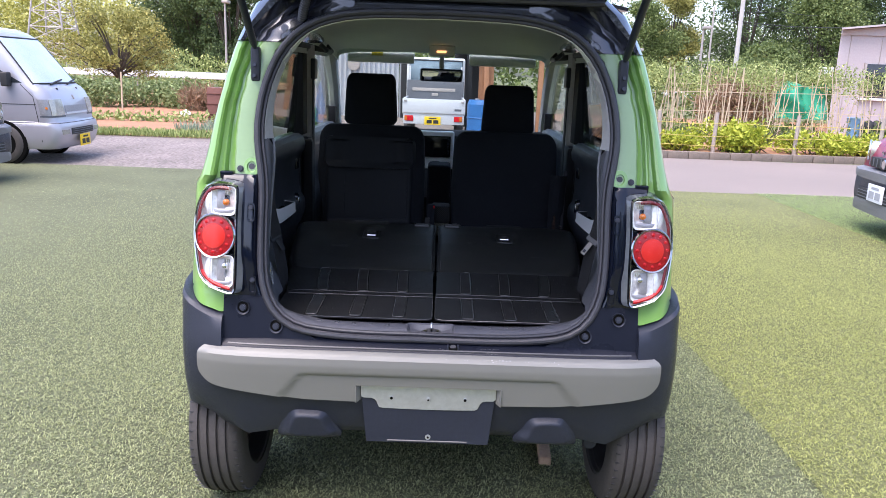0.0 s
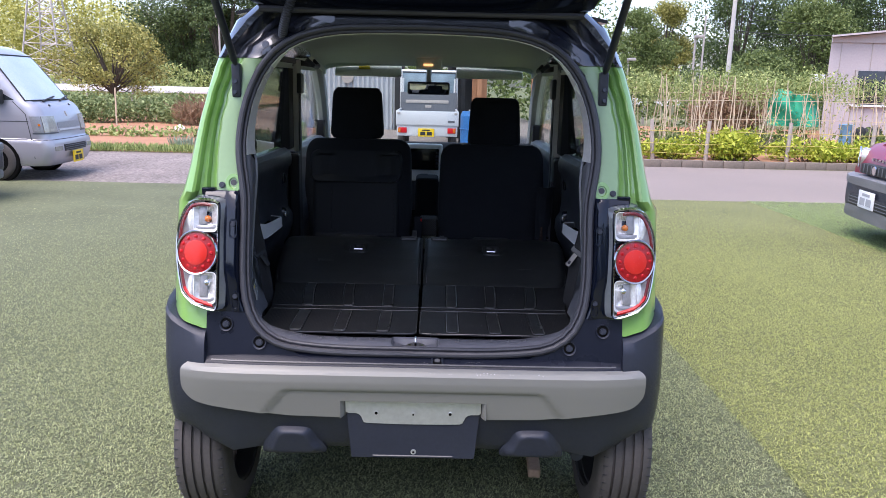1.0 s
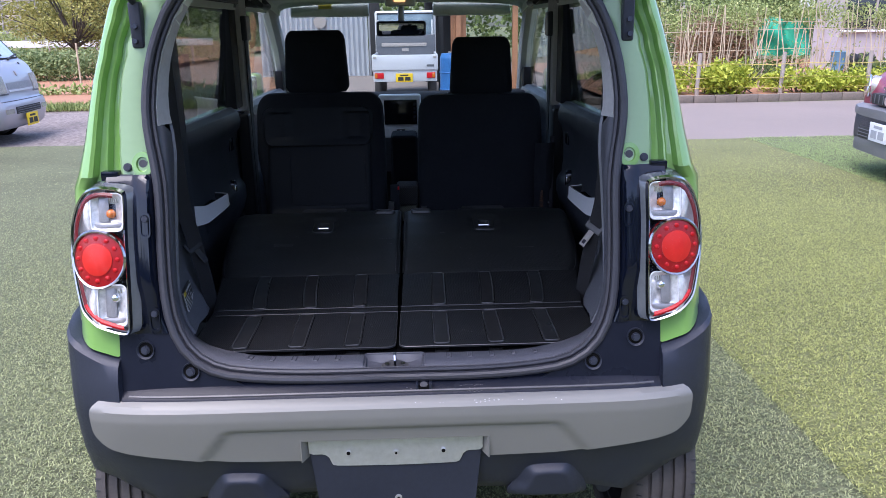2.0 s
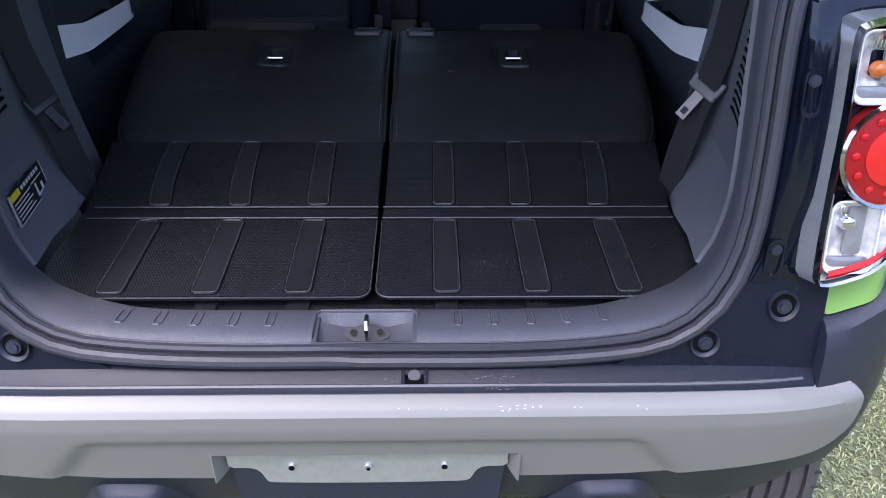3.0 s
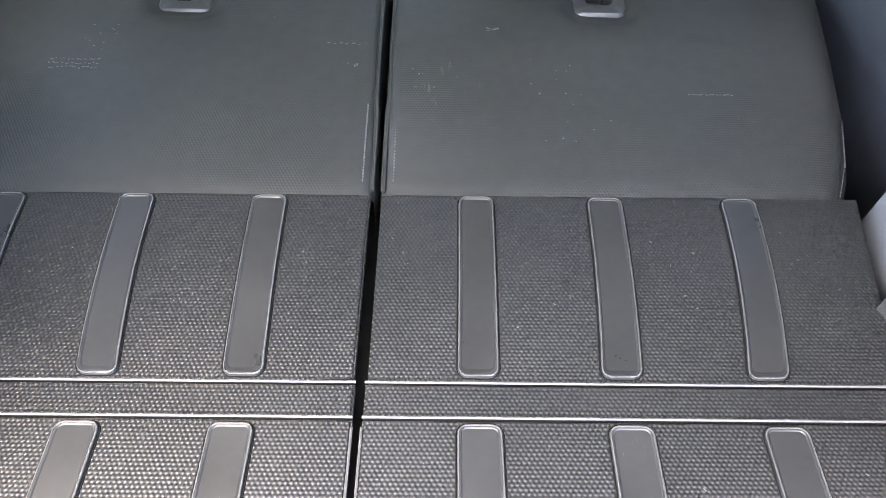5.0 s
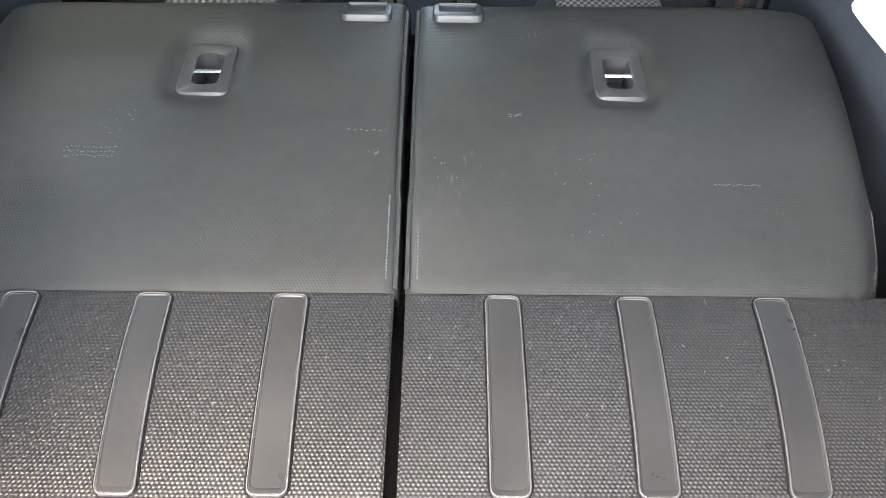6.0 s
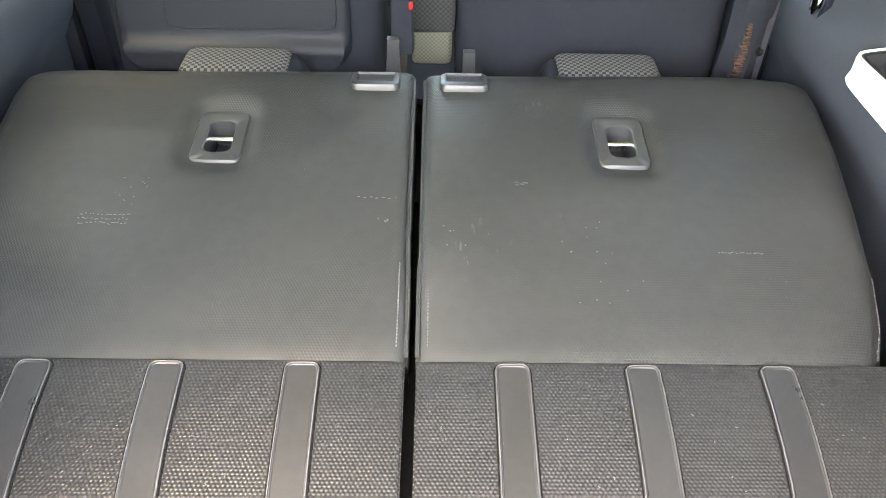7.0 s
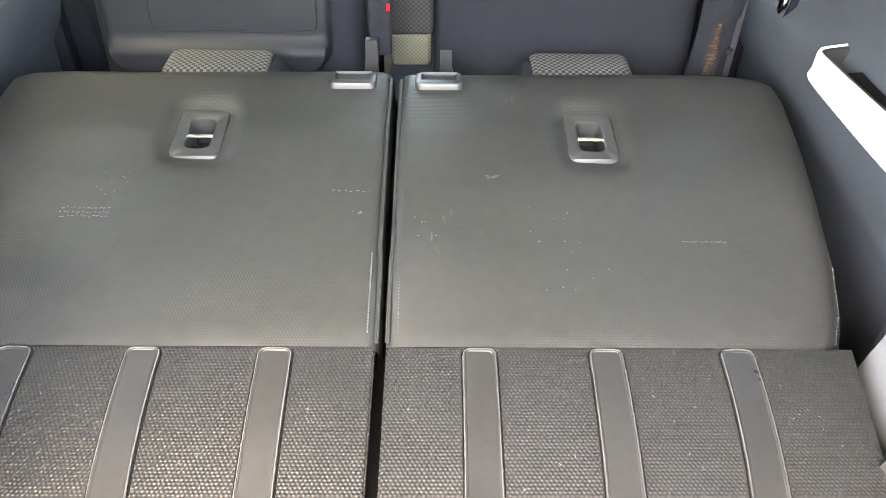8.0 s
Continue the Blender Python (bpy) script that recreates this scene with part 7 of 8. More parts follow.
def light_van(at, turn):
    """A cab-over van; its nose points to -y of its own axes."""
    m = Matrix.Translation(at) @ Matrix.Rotation(radians(turn), 4, "Z")
    root = thing("delivery_van", at, "pale silver cab-over delivery van parked at the edge of the turf", "van")
    lz = [0.20, 0.24, 0.34, 0.40, 0.50, 0.545, 0.56, 0.575, 0.68, 0.86, 0.96, 1.02, 1.06, 1.2, 1.4, 1.58, 1.68, 1.75, 1.80, 1.83]
    lf = [0.05, 0.01, -0.02, -0.035, -0.03, -0.01, 0.02, 0.03, 0.035, 0.07, 0.115, 0.165, 0.23, 0.335, 0.49, 0.63, 0.715, 0.82, 0.98, 1.25]
    lw = [0.68, 0.70, 0.712, 0.716, 0.716, 0.712, 0.70, 0.702, 0.706, 0.708, 0.704, 0.697, 0.69, 0.675, 0.655, 0.632, 0.615, 0.595, 0.56, 0.48]

    def skin(z, d, off=0.0):
        """A place on the skin at a height, d metres round from the middle of the nose, positive to +x."""
        f, w = float(np.interp(z, lz, lf)), float(np.interp(z, lz, lw))
        r, sg, a = 0.15, (1 if d >= 0 else -1), abs(d)
        flat, arc = w - r, r * math.pi / 2
        if a < flat:
            x, y, nx, ny = a, f + 0.03 * (a / flat) ** 2, 0.0, -1.0
        elif a < flat + arc:
            t = (a - flat) / r
            x, y, nx, ny = flat + r * math.sin(t), f + 0.03 + r * (1 - math.cos(t)), math.sin(t), -math.cos(t)
        else:
            x, y, nx, ny = w, f + 0.03 + r + a - flat - arc, 1.0, 0.0
        return Vector((sg * (x + nx * off), y + ny * off, z))

    def on_skin(name, d0, d1, z0, z1, off, material, parent, label="", n=10, k=5, shape=None):
        """A plate that follows the skin."""
        rows = [[skin(z, d0 + (d1 - d0) * u + (shape(u, z) if shape else 0.0), off) for u in np.linspace(0, 1, n)] for z in np.linspace(z0, z1, k)]
        return part(name, moved(thick(loft(rows), 0.012), m), material, parent, label)

    ds = list(np.linspace(0, 0.55, 6)) + list(np.linspace(0.57, 0.82, 7)) + [1.2, 1.9, 2.6, 3.4, 3.75]
    ds = [-d for d in reversed(ds[1:])] + ds
    part("body", moved(loft([[skin(z, d) for d in ds] for z in lz], True, True), m), "van_silver", root)
    part("windscreen", moved(thick(loft([[skin(z, d * float(np.interp(z, [1.08, 1.66], [0.655, 0.575])), 0.008) for d in np.linspace(-1, 1, 15)] for z in np.linspace(1.08, 1.66, 7)]), 0.01), m), "pale_windscreen", root, "pale grey-blue van windscreen")
    part("windscreen_seal", moved(tube(bmesh.new(), [skin(1.075, d, 0.006) for d in np.linspace(-0.665, 0.665, 12)] + [skin(z, float(np.interp(z, [1.08, 1.67], [0.665, 0.585])), 0.006) for z in (1.25, 1.45)] + [skin(1.67, d, 0.006) for d in np.linspace(0.585, -0.585, 12)] + [skin(z, -float(np.interp(z, [1.08, 1.67], [0.665, 0.585])), 0.006) for z in (1.45, 1.25)], 0.011, 6, True), m), "ink", root)
    for s in (1, -1):
        def slope(u, z):
            return s * (1 - u) * 0.44 * ((z - 1.1) / 0.5 - 0.12)
        on_skin("side_window", s * 0.86, s * 1.75, 1.08, 1.60, 0.004, "pane_dark", root, "dark side window", 6, 4, slope)
        on_skin("rear_side_window", s * 1.95, s * 3.3, 1.1, 1.60, 0.004, "pane_dark", root, "dark side window", 4, 3)
        part("door_seam", moved(tube(bmesh.new(), [skin(z, s * d, 0.0) for z, d in ((1.06, 0.83), (0.9, 0.83), (0.6, 0.84), (0.3, 0.85))], 0.006, 4), m), "ink", root)
        part("door_seam", moved(tube(bmesh.new(), [skin(0.80, s * d, 0.0) for d in (0.83, 1.4, 1.95)], 0.005, 4), m), "ink", root)
        part("door_crease", moved(tube(bmesh.new(), [skin(0.56, s * d, 0.0) for d in (0.9, 1.4, 1.95)], 0.012, 6), m), "van_silver", root)
        h = on_skin("headlamp", s * 0.40, s * 0.665, 0.655, 0.87, 0.014, "lamp_clear", root, "square headlamp")
        on_skin("turn_lamp", s * 0.675, s * 0.80, 0.66, 0.87, 0.012, "shield", root, "clear turn signal lamp")
        on_skin("turn_bulb", s * 0.70, s * 0.725, 0.74, 0.77, 0.022, "amber", h)
        on_skin("lamp_gap", s * 0.36, s * 0.81, 0.63, 0.65, 0.004, "truck_grey", root)
        on_skin("fog_lamp", s * 0.42, s * 0.60, 0.40, 0.46, 0.008, "lamp_clear", root)
        part("wing_mirror", moved(rbox((s * 0.765 - 0.06, 0.56, 1.03), (s * 0.765 + 0.06, 0.66, 1.22), 0.03, 3), m), "ink", root, "black wing mirror")
        part("wiper", moved(tube(bmesh.new(), [skin(z, d, 0.03) for z, d in ((1.06, s * 0.25 - 0.12), (1.09, s * 0.25 + 0.05), (1.12, s * 0.25 + 0.3))], 0.012, 6), m), "ink", root)
        on_skin("washer_jet", s * 0.3, s * 0.33, 1.0, 1.02, 0.015, "ink", root, "", 3, 3)
        tyre_at(root, m, s * 0.665, 0.74)
        tyre_at(root, m, s * 0.665, 2.6)
        # near-black disc painting the shade inside the arch
        part("wheel_arch", moved(disc(bmesh.new(), (s * 0.68, 0.74, 0.27), (s, 0, 0), 0.31, 0.08, 40, bevel=0.006), m), "gap_shade", root)
    fb = on_skin("air_intake", -0.36, 0.36, 0.385, 0.475, 0.006, "ink", root, "black air intake")
    for k in range(3):
        on_skin("intake_bar", -0.34, 0.34, 0.40 + 0.027 * k, 0.407 + 0.027 * k, 0.014, "truck_grey", fb, "", 8, 2)
    on_skin("nose_line", -0.34, 0.34, 0.665, 0.69, 0.012, "truck_white", root, "pale moulding across the nose", 10, 3)
    on_skin("nose_panel", -0.34, 0.34, 0.70, 0.78, 0.004, "shield", root, "", 10, 3)
    on_skin("nose_badge", -0.015, 0.015, 0.86, 0.92, 0.012, "galv", root, "", 3, 3)
    part("bumper_seam", moved(tube(bmesh.new(), [skin(0.55, d, 0.0) for d in np.linspace(-0.85, 0.85, 21)], 0.006, 4), m), "ink", root)
    number_plate(root, m, -0.02, -0.06, 0.295, "plate_yellow")
    return root


light_van((-5.2, 8.95, 0), 93)


def small_car(at, turn, paint, label, plate="plate_white"):
    """A tall small car with round lamps; its nose points to -y of its own axes."""
    m = Matrix.Translation(at) @ Matrix.Rotation(radians(turn), 4, "Z")
    root = thing("small_car", at, label, "car")
    body = [(0.06, 0.60, 0.46, 0.74, 0.3), (0.11, 0.66, 0.44, 0.86, 0.3), (0.22, 0.70, 0.30, 0.95, 0.28), (0.5, 0.72, 0.28, 1.0, 0.25), (0.85, 0.725, 0.28, 1.04, 0.25), (3.1, 0.72, 0.28, 1.04, 0.25), (3.3, 0.68, 0.32, 1.0, 0.28)]
    part("body", moved(hull(body), m), paint, root)
    part("bonnet_rise", moved(hull([(0.2, 0.38, 0.85, 0.955, 0.35), (0.5, 0.42, 0.85, 1.015, 0.35), (0.9, 0.44, 0.9, 1.06, 0.35)]), m), paint, root)
    cab = [(0.85, 0.60, 0.95, 1.05, 0.28), (1.25, 0.585, 0.95, 1.5, 0.28), (1.5, 0.57, 0.95, 1.62, 0.3), (3.0, 0.56, 0.95, 1.62, 0.3), (3.25, 0.52, 0.95, 1.4, 0.3)]
    part("cabin", moved(hull(cab), m), "pane_dark", root, "dark glass cabin")
    part("roof", moved(hull([(1.3, 0.56, 1.5, 1.6, 0.3), (1.55, 0.575, 1.55, 1.655, 0.3), (3.0, 0.56, 1.55, 1.655, 0.3), (3.2, 0.5, 1.5, 1.6, 0.3)]), m), paint, root)
    b = part("front_bumper", moved(hull([(-0.02, 0.55, 0.32, 0.58, 0.35), (0.02, 0.64, 0.27, 0.62, 0.35), (0.12, 0.71, 0.24, 0.65, 0.3), (0.3, 0.735, 0.24, 0.66, 0.3), (0.5, 0.735, 0.3, 0.62, 0.3)]), m), "black_plastic", root, "black front bumper")
    part("bumper_upper", moved(hull([(-0.03, 0.5, 0.54, 0.62, 0.35), (0.01, 0.65, 0.53, 0.64, 0.35), (0.11, 0.722, 0.54, 0.655, 0.3), (0.3, 0.742, 0.56, 0.665, 0.3)]), m), "bumper_grey", b, "silver upper bumper trim")
    part("bumper_lower", moved(hull([(-0.03, 0.5, 0.22, 0.34, 0.3), (0.05, 0.66, 0.2, 0.34, 0.3), (0.3, 0.72, 0.2, 0.32, 0.3)]), m), "bumper_grey", b, "silver lower guard")
    part("lower_grille", moved(rbox((-0.42, -0.035, 0.34), (0.42, 0.02, 0.45), 0.012), m), "ink", b)
    for k in range(3):
        part("grille_bar", moved(rbox((-0.42, -0.04, 0.36 + 0.03 * k), (0.42, -0.03, 0.368 + 0.03 * k), 0.002), m), "truck_grey", b)
    gr = part("grille", moved(rbox((-0.32, 0.0, 0.66), (0.32, 0.1, 0.76), 0.015, 2), m), "ink", root, "dark mesh grille")
    for k in range(8):
        part("grille_bar", moved(rbox((-0.33 + 0.08 * k, -0.006, 0.67), (-0.32 + 0.08 * k, 0.004, 0.75), 0.002), m), "truck_grey", gr)
    part("badge", moved(disc(bmesh.new(), (0, -0.008, 0.71), (0, -1, 0), 0.045, 0.012, 6), m), "chrome", gr, "chrome badge")
    part("bonnet_letters", moved(boxes(*[((-0.24 + 0.07 * k, 0.06, 0.79), (-0.2 + 0.07 * k, 0.115, 0.815)) for k in range(7)]), m), "chrome", root)
    for s in (1, -1):
        h = part("headlamp", moved(disc(bmesh.new(), (s * 0.54, 0.13, 0.79), (s * 0.4, -1, 0.2), 0.105, 0.12, 28, bevel=0.012), m), "lamp_clear", root, "round headlamp")
        part("lamp_ring", moved(tube(bmesh.new(), [Vector((s * 0.54 + s * 0.022, 0.075, 0.80)) + Vector((0.097 * math.cos(a), 0.038 * s * math.cos(a), 0.1 * math.sin(a))) for a in np.linspace(0, 6.283, 28, endpoint=False)], 0.01, 6, True), m), "chrome", h)
        tyre_at(root, m, s * 0.65, 0.72, 0.29)
        tyre_at(root, m, s * 0.65, 2.75, 0.29)
        part("wheel_arch", moved(tube(bmesh.new(), [(s * 0.722, 0.72 + 0.34 * math.cos(a), 0.3 + 0.34 * math.sin(a)) for a in np.linspace(0, 3.14, 14)], 0.03, 6), m), "ink", root)
        part("door_mirror", moved(rbox((s * 0.78 - 0.08, 1.1, 1.03), (s * 0.78 + 0.07, 1.2, 1.17), 0.035, 3), m), paint, root)
    if plate:
        number_plate(root, m, 0.0, -0.045, 0.43, plate)
    return root


small_car((4.22, 5.1, 0), -97, "maroon", "maroon small car with round headlamps and grey bumper")
small_car((-5.08, 6.3, 0), 88, "navy", "black small car parked beside the van", None)


def pickup(at):
    """A small flat-bed pickup seen from behind, its tail towards -y."""
    m = Matrix.Translation(at)
    root = thing("pickup_truck", at, "white small pickup truck parked with its tail to the yard", "truck")
    bed = part("bed", moved(rbox((-0.64, 0.0, 0.58), (0.64, 1.9, 0.63), 0.01), m), "truck_white", root)
    part("tailgate", moved(rbox((-0.64, -0.03, 0.60), (0.64, 0.02, 0.885), 0.012, 2), m), "truck_white", bed, "white drop tailgate")
    for x in (-0.58, 0.58):
        part("latch", moved(rbox((x - 0.03, -0.05, 0.82), (x + 0.03, -0.02, 0.86), 0.006), m), "galv", bed)
    part("tail_letters", moved(boxes(((0.42, -0.036, 0.66), (0.56, -0.03, 0.70))), m), "truck_grey", bed)
    for s in (1, -1):
        part("side_board", moved(rbox((s * 0.62 - 0.02, 0.0, 0.60), (s * 0.62 + 0.02, 1.9, 0.885), 0.01), m), "truck_white", bed)
        part("tail_light", moved(rbox((s * 0.5 - 0.085, -0.02, 0.44), (s * 0.5 + 0.085, 0.03, 0.55), 0.012), m), "red_lens", root, "red tail light")
        part("indicator", moved(rbox((s * 0.56 - 0.035, -0.026, 0.45), (s * 0.56 + 0.02, -0.01, 0.54), 0.006), m), "amber", root)
        tyre_at(root, m, s * 0.54, 0.5, 0.26)
        tyre_at(root, m, s * 0.54, 2.5, 0.26)
        part("guard_post", moved(tube(bmesh.new(), [(s * 0.58, 1.85, 0.63), (s * 0.58, 1.85, 1.55)], 0.02, 8), m), "truck_white", root)
    part("rear_beam", moved(rbox((-0.62, 0.0, 0.38), (0.62, 0.06, 0.60), 0.012), m), "truck_white", root)
    cab = part("cab", moved(rbox((-0.66, 1.95, 0.35), (0.66, 3.1, 1.74), 0.07, 4), m), "truck_white", root)
    rw = part("rear_window", moved(rbox((-0.6, 1.93, 1.22), (0.6, 1.96, 1.68), 0.03, 2), m), "pane_lit_through", cab, "cab rear window")
    part("window_seal", moved(tube(bmesh.new(), [(-0.6, 1.93, 1.22), (-0.6, 1.93, 1.68), (0.6, 1.93, 1.68), (0.6, 1.93, 1.22)], 0.018, 6, True), m), "rubber", rw)
    gb = part("guard_board", moved(rbox((-0.64, 1.82, 0.63), (0.64, 1.86, 1.24), 0.015, 2), m), "truck_grey", root, "grey headboard")
    part("guard_rail", moved(rbox((-0.52, 1.80, 1.0), (0.45, 1.83, 1.07), 0.008), m), "galv", gb)
    part("guard_badge", moved(rbox((-0.08, 1.80, 0.90), (0.06, 1.825, 0.96), 0.006), m), "galv", gb)
    number_plate(root, m, -0.02, -0.045, 0.455, "plate_yellow")
    return root


pickup((-0.16, 13.5, 0))
dr = bmesh.new()
for z0, z1, r0_, r1_ in ((0, 0.05, 0.27, 0.29), (0.05, 0.85, 0.29, 0.29), (0.85, 0.93, 0.29, 0.26)):
    loft([[Vector((0.78 + r0_ * math.cos(a), 12.6 + r0_ * math.sin(a), z0)) for a in np.linspace(0, 6.283, 28, endpoint=False)], [Vector((0.78 + r1_ * math.cos(a), 12.6 + r1_ * math.sin(a), z1)) for a in np.linspace(0, 6.283, 28, endpoint=False)]], True, True, dr)
for z in (0.3, 0.6):
    tube(dr, [(0.78 + 0.293 * math.cos(a), 12.6 + 0.293 * math.sin(a), z) for a in np.linspace(0, 6.283, 28, endpoint=False)], 0.012, 6, True)
solid("plastic_drum", dr, "blue_plastic", "blue plastic drum standing in the yard beside the pickup", "drum")

# ---- sheds and the wall sheet behind the pickup ----
shed = thing("corrugated_shed", (-2.6, 22.5, 0), "white corrugated metal shed behind the pickup", "shed")
rows = [[Vector((x, 22 + 0.03 * math.sin(x * 42), z)) for z in (-0.01, 1.2, 2.6)] for x in np.arange(-4.6, -1.35, 0.0375)]
part("wall", thick(loft(rows), 0.01), "white_wall", shed)
part("side_wall", rbox((-1.36, 22.0, -0.01), (-1.3, 25, 2.6), 0.01), "white_wall", shed)
part("roof", rbox((-4.8, 21.7, 2.6), (-1.1, 25.2, 2.7), 0.02), "roof_sheet", shed)
part("round_vent", disc(bmesh.new(), (-2.78, 21.93, 1.58), (0, -1, 0), 0.19, 0.05, 28, bevel=0.01), "galv", shed, "round grey vent")
# coloured near-black, as the shade at the shed's open end
part("door_post", rbox((-1.3, 21.8, -0.01), (-1.0, 22.1, 2.4), 0.02), "shed_shade", shed)
lean = thing("timber_shelter", (1.0, 17, 0), "open timber shelter with tools inside", "shelter")
for x in (0.62, 1.02, 2.3):
    part("post", rbox((x - 0.06, 16.0, -0.01), (x + 0.06, 16.12, 2.1), 0.01), "timber" if x > 1 else "shed_shade", lean)
part("board_wall", rbox((0.85, 16.12, 0.3), (1.2, 16.16, 2.0), 0.005), "timber", lean)
part("roof", rbox((0.3, 15.8, 2.1), (2.6, 19, 2.2), 0.02), "roof_sheet", lean)
# the shelter's inner shade is put into this wall's colour
part("back_wall", rbox((0.3, 18.8, -0.01), (1.1, 18.9, 2.1), 0.01), "shed_shade", lean)
for k in range(4):
    part("stored_tool", tube(bmesh.new(), [(0.66 + 0.12 * k, 15.85, 0.0), (0.7 + 0.13 * k, 16.0, 0.75 + 0.1 * (k % 2))], 0.05, 8), "pale_trim" if k % 2 else "rust", lean)

# pink building at the right
hb = thing("workshop_building", (14, 22, 0), "pinkish metal-clad workshop building with a mono-pitch roof", "building")
part("wall", loft([[Vector(p) for p in ((11.3, 20.2, z), (22, 20.2, z), (22, 28, z), (15.7, 28, z))] for z in (-0.02, 2.9)], True, True), "cladding", hb)
for k in range(12):
    part("wall_seam", rbox((11.6 + 0.9 * k, 20.18, 0.0), (11.615 + 0.9 * k, 20.205, 2.95), 0.003), "galv", hb)
part("wall_upper", thick(loft([[Vector((x, 20.2, 2.88)) for x in (11.3, 22)], [Vector((11.3, 20.2, 3.0)), Vector((22, 20.2, 4.2))]]), 0.05), "cladding", hb)
part("roof", thick(loft([[Vector((x0, y, 3.0)), Vector((22.2, y, 4.25))] for y, x0 in ((19.9, 11.15), (28.2, 15.65))]), 0.05), "cladding", hb)
wn = part("window", rbox((12.12, 20.16, 1.15), (13.9, 20.24, 2.1), 0.01), "pane_dark", hb, "dark workshop window")
for x in (12.12, 13.0, 13.9):
    part("window_frame", rbox((x - 0.03, 20.13, 1.12), (x + 0.03, 20.2, 2.13), 0.006), "galv", wn)
part("window_sill", rbox((12.05, 20.1, 1.08), (13.95, 20.2, 1.14), 0.006), "white_rail", wn)
part("vent_box", rbox((11.15, 20.6, 1.7), (11.45, 20.9, 1.98), 0.01), "white_rail", hb)

bk = bmesh.new()
loft([[Vector((10.33 + r * math.cos(a), 17 + r * math.sin(a), z)) for a in np.linspace(0, 6.283, 20, endpoint=False)] for r, z in ((0.14, 0.1), (0.17, 0.66), (0.185, 0.68), (0.17, 0.69), (0.15, 0.3))], True, True, bk)
solid("plastic_bucket", bk, "pale_blue", "pale blue plastic bucket in the garden", "bucket")
bn = bmesh.new()
for k in range(3):
    ball(bn, (10.75 + 0.2 * k, 17.1, 0.38), 0.2, (0.8, 0.8, 1.3))
solid("black_sacks", bn, "ink", "black sacks standing by the workshop wall", "sack")

# ---- garden at the right ----
tl = thing("bean_trellis", (7, 15, 0.1), "trellis of bleached bamboo stakes with climbing plants", "trellis")
for k in range(110):
    x, y = rng.uniform(4.4, 12.0), rng.uniform(13.5, 16.8)
    h = rng.uniform(1.1, 1.75)
    dx, dy = rng.normal(0, 0.14), rng.normal(0, 0.12)
    pts = [(x, y, 0.09), (x + dx * 0.4 + rng.normal(0, 0.02), y + dy * 0.4, 0.09 + h * 0.5), (x + dx, y + dy, 0.09 + h)]
    part("stake", tube(bmesh.new(), pts, [0.012, 0.010, 0.007], 6), "stake", tl)
for z, y in ((1.2, 14.6), (0.8, 14.5), (1.35, 16.4)):
    part("cross_pole", tube(bmesh.new(), [(4.7, y, z), (8.2, y + 0.1, z + 0.05), (11.6, y, z + 0.02)], 0.006, 6), "stake", tl)
cs = [blob_points(430, (x, rng.uniform(14.6, 17.2), rng.uniform(1.3, 1.72)), (0.55, 0.45, 0.34), rng, 0.15) for x in np.linspace(4.5, 12.2, 24)]
cs += [blob_points(55, (x, rng.uniform(14.2, 17), rng.uniform(0.4, 0.9)), (0.45, 0.4, 0.5), rng, 0.1) for x in np.linspace(4.3, 12.2, 20)]
v, f = leaves(np.concatenate(cs), 0.07, 0.4, rng, droop=0.5)
tagged(new("vine_leaves", mesh_np("vine_leaves", v, f, "leaf_vine")), "pale green climbing plants on the stakes", "climbing plants", kind="stuff")
cs = [blob_points(260, (x, rng.uniform(13.6, 18), 0.25), (0.5, 0.5, 0.26), rng, 0.1) for x in np.linspace(4.2, 13, 26)]
v, f = leaves(np.concatenate(cs), 0.12, 0.4, rng, upright=0.4)
tagged(new("garden_plants", mesh_np("garden_plants", v, f, "leaf_mid")), "low green vegetable plants in the garden", "plants", kind="stuff")


def shrub(x, y, rx, h, n, material, label, size=0.1, z=0.1, group=""):
    e = thing("shrub", (x, y, z), label, "shrub", group)
    p = np.concatenate([blob_points(n // 4, (x + rng.normal(0, rx * 0.45), y + rng.normal(0, 0.15), z + h * rng.uniform(0.35, 0.6)), (rx * 0.6, 0.35, h * 0.5), rng, 0.35) for _ in range(4)])
    p[:, 2] = np.maximum(p[:, 2], z + 0.01)
    v, f = leaves(p, size, 0.5, rng, upright=0.15)
    attach(new("foliage", mesh_np("foliage", v, f, material)), e)
    b = bmesh.new()
    for k in range(7):
        tube(b, [(x + rng.normal(0, rx * 0.2), y, z - 0.02), (x + rng.normal(0, rx * 0.5), y + rng.normal(0, 0.1), z + h * 0.8)], [0.012, 0.005], 5)
    part("stems", b, "bark", e)
    return e


for x, rx, h in ((4.7, 0.35, 0.34), (5.6, 0.55, 0.52), (6.25, 0.55, 0.56), (7.2, 0.6, 0.42), (8.2, 0.6, 0.4), (9.2, 0.6, 0.42), (10.3, 0.6, 0.45)):
    shrub(x, 12.75 + 0.03 * (x - 4), rx, h, 1500, "leaf_bright", "bright yellow-green leafy shrub behind the kerb", 0.085, group="kerb shrubs")
fn = thing("rope_fence", (6, 12.6, 0.1), "rope fence with weathered wooden posts", "fence")
for x in (4.25, 5.28, 6.86, 8.5, 10.2):
    part("post", tube(bmesh.new(), [(x, 12.6, 0.05), (x + rng.normal(0, 0.03), 12.62, 0.86)], [0.04, 0.037], 8), "post", fn)
for z in (0.42, 0.66, 0.24):
    part("rope", tube(bmesh.new(), [(x, 12.55, z - 0.02 * math.sin((x - 4.2) * 2) ** 2) for x in np.linspace(3.9, 11, 40)], 0.007, 5), "rope", fn)
nb = bmesh.new()
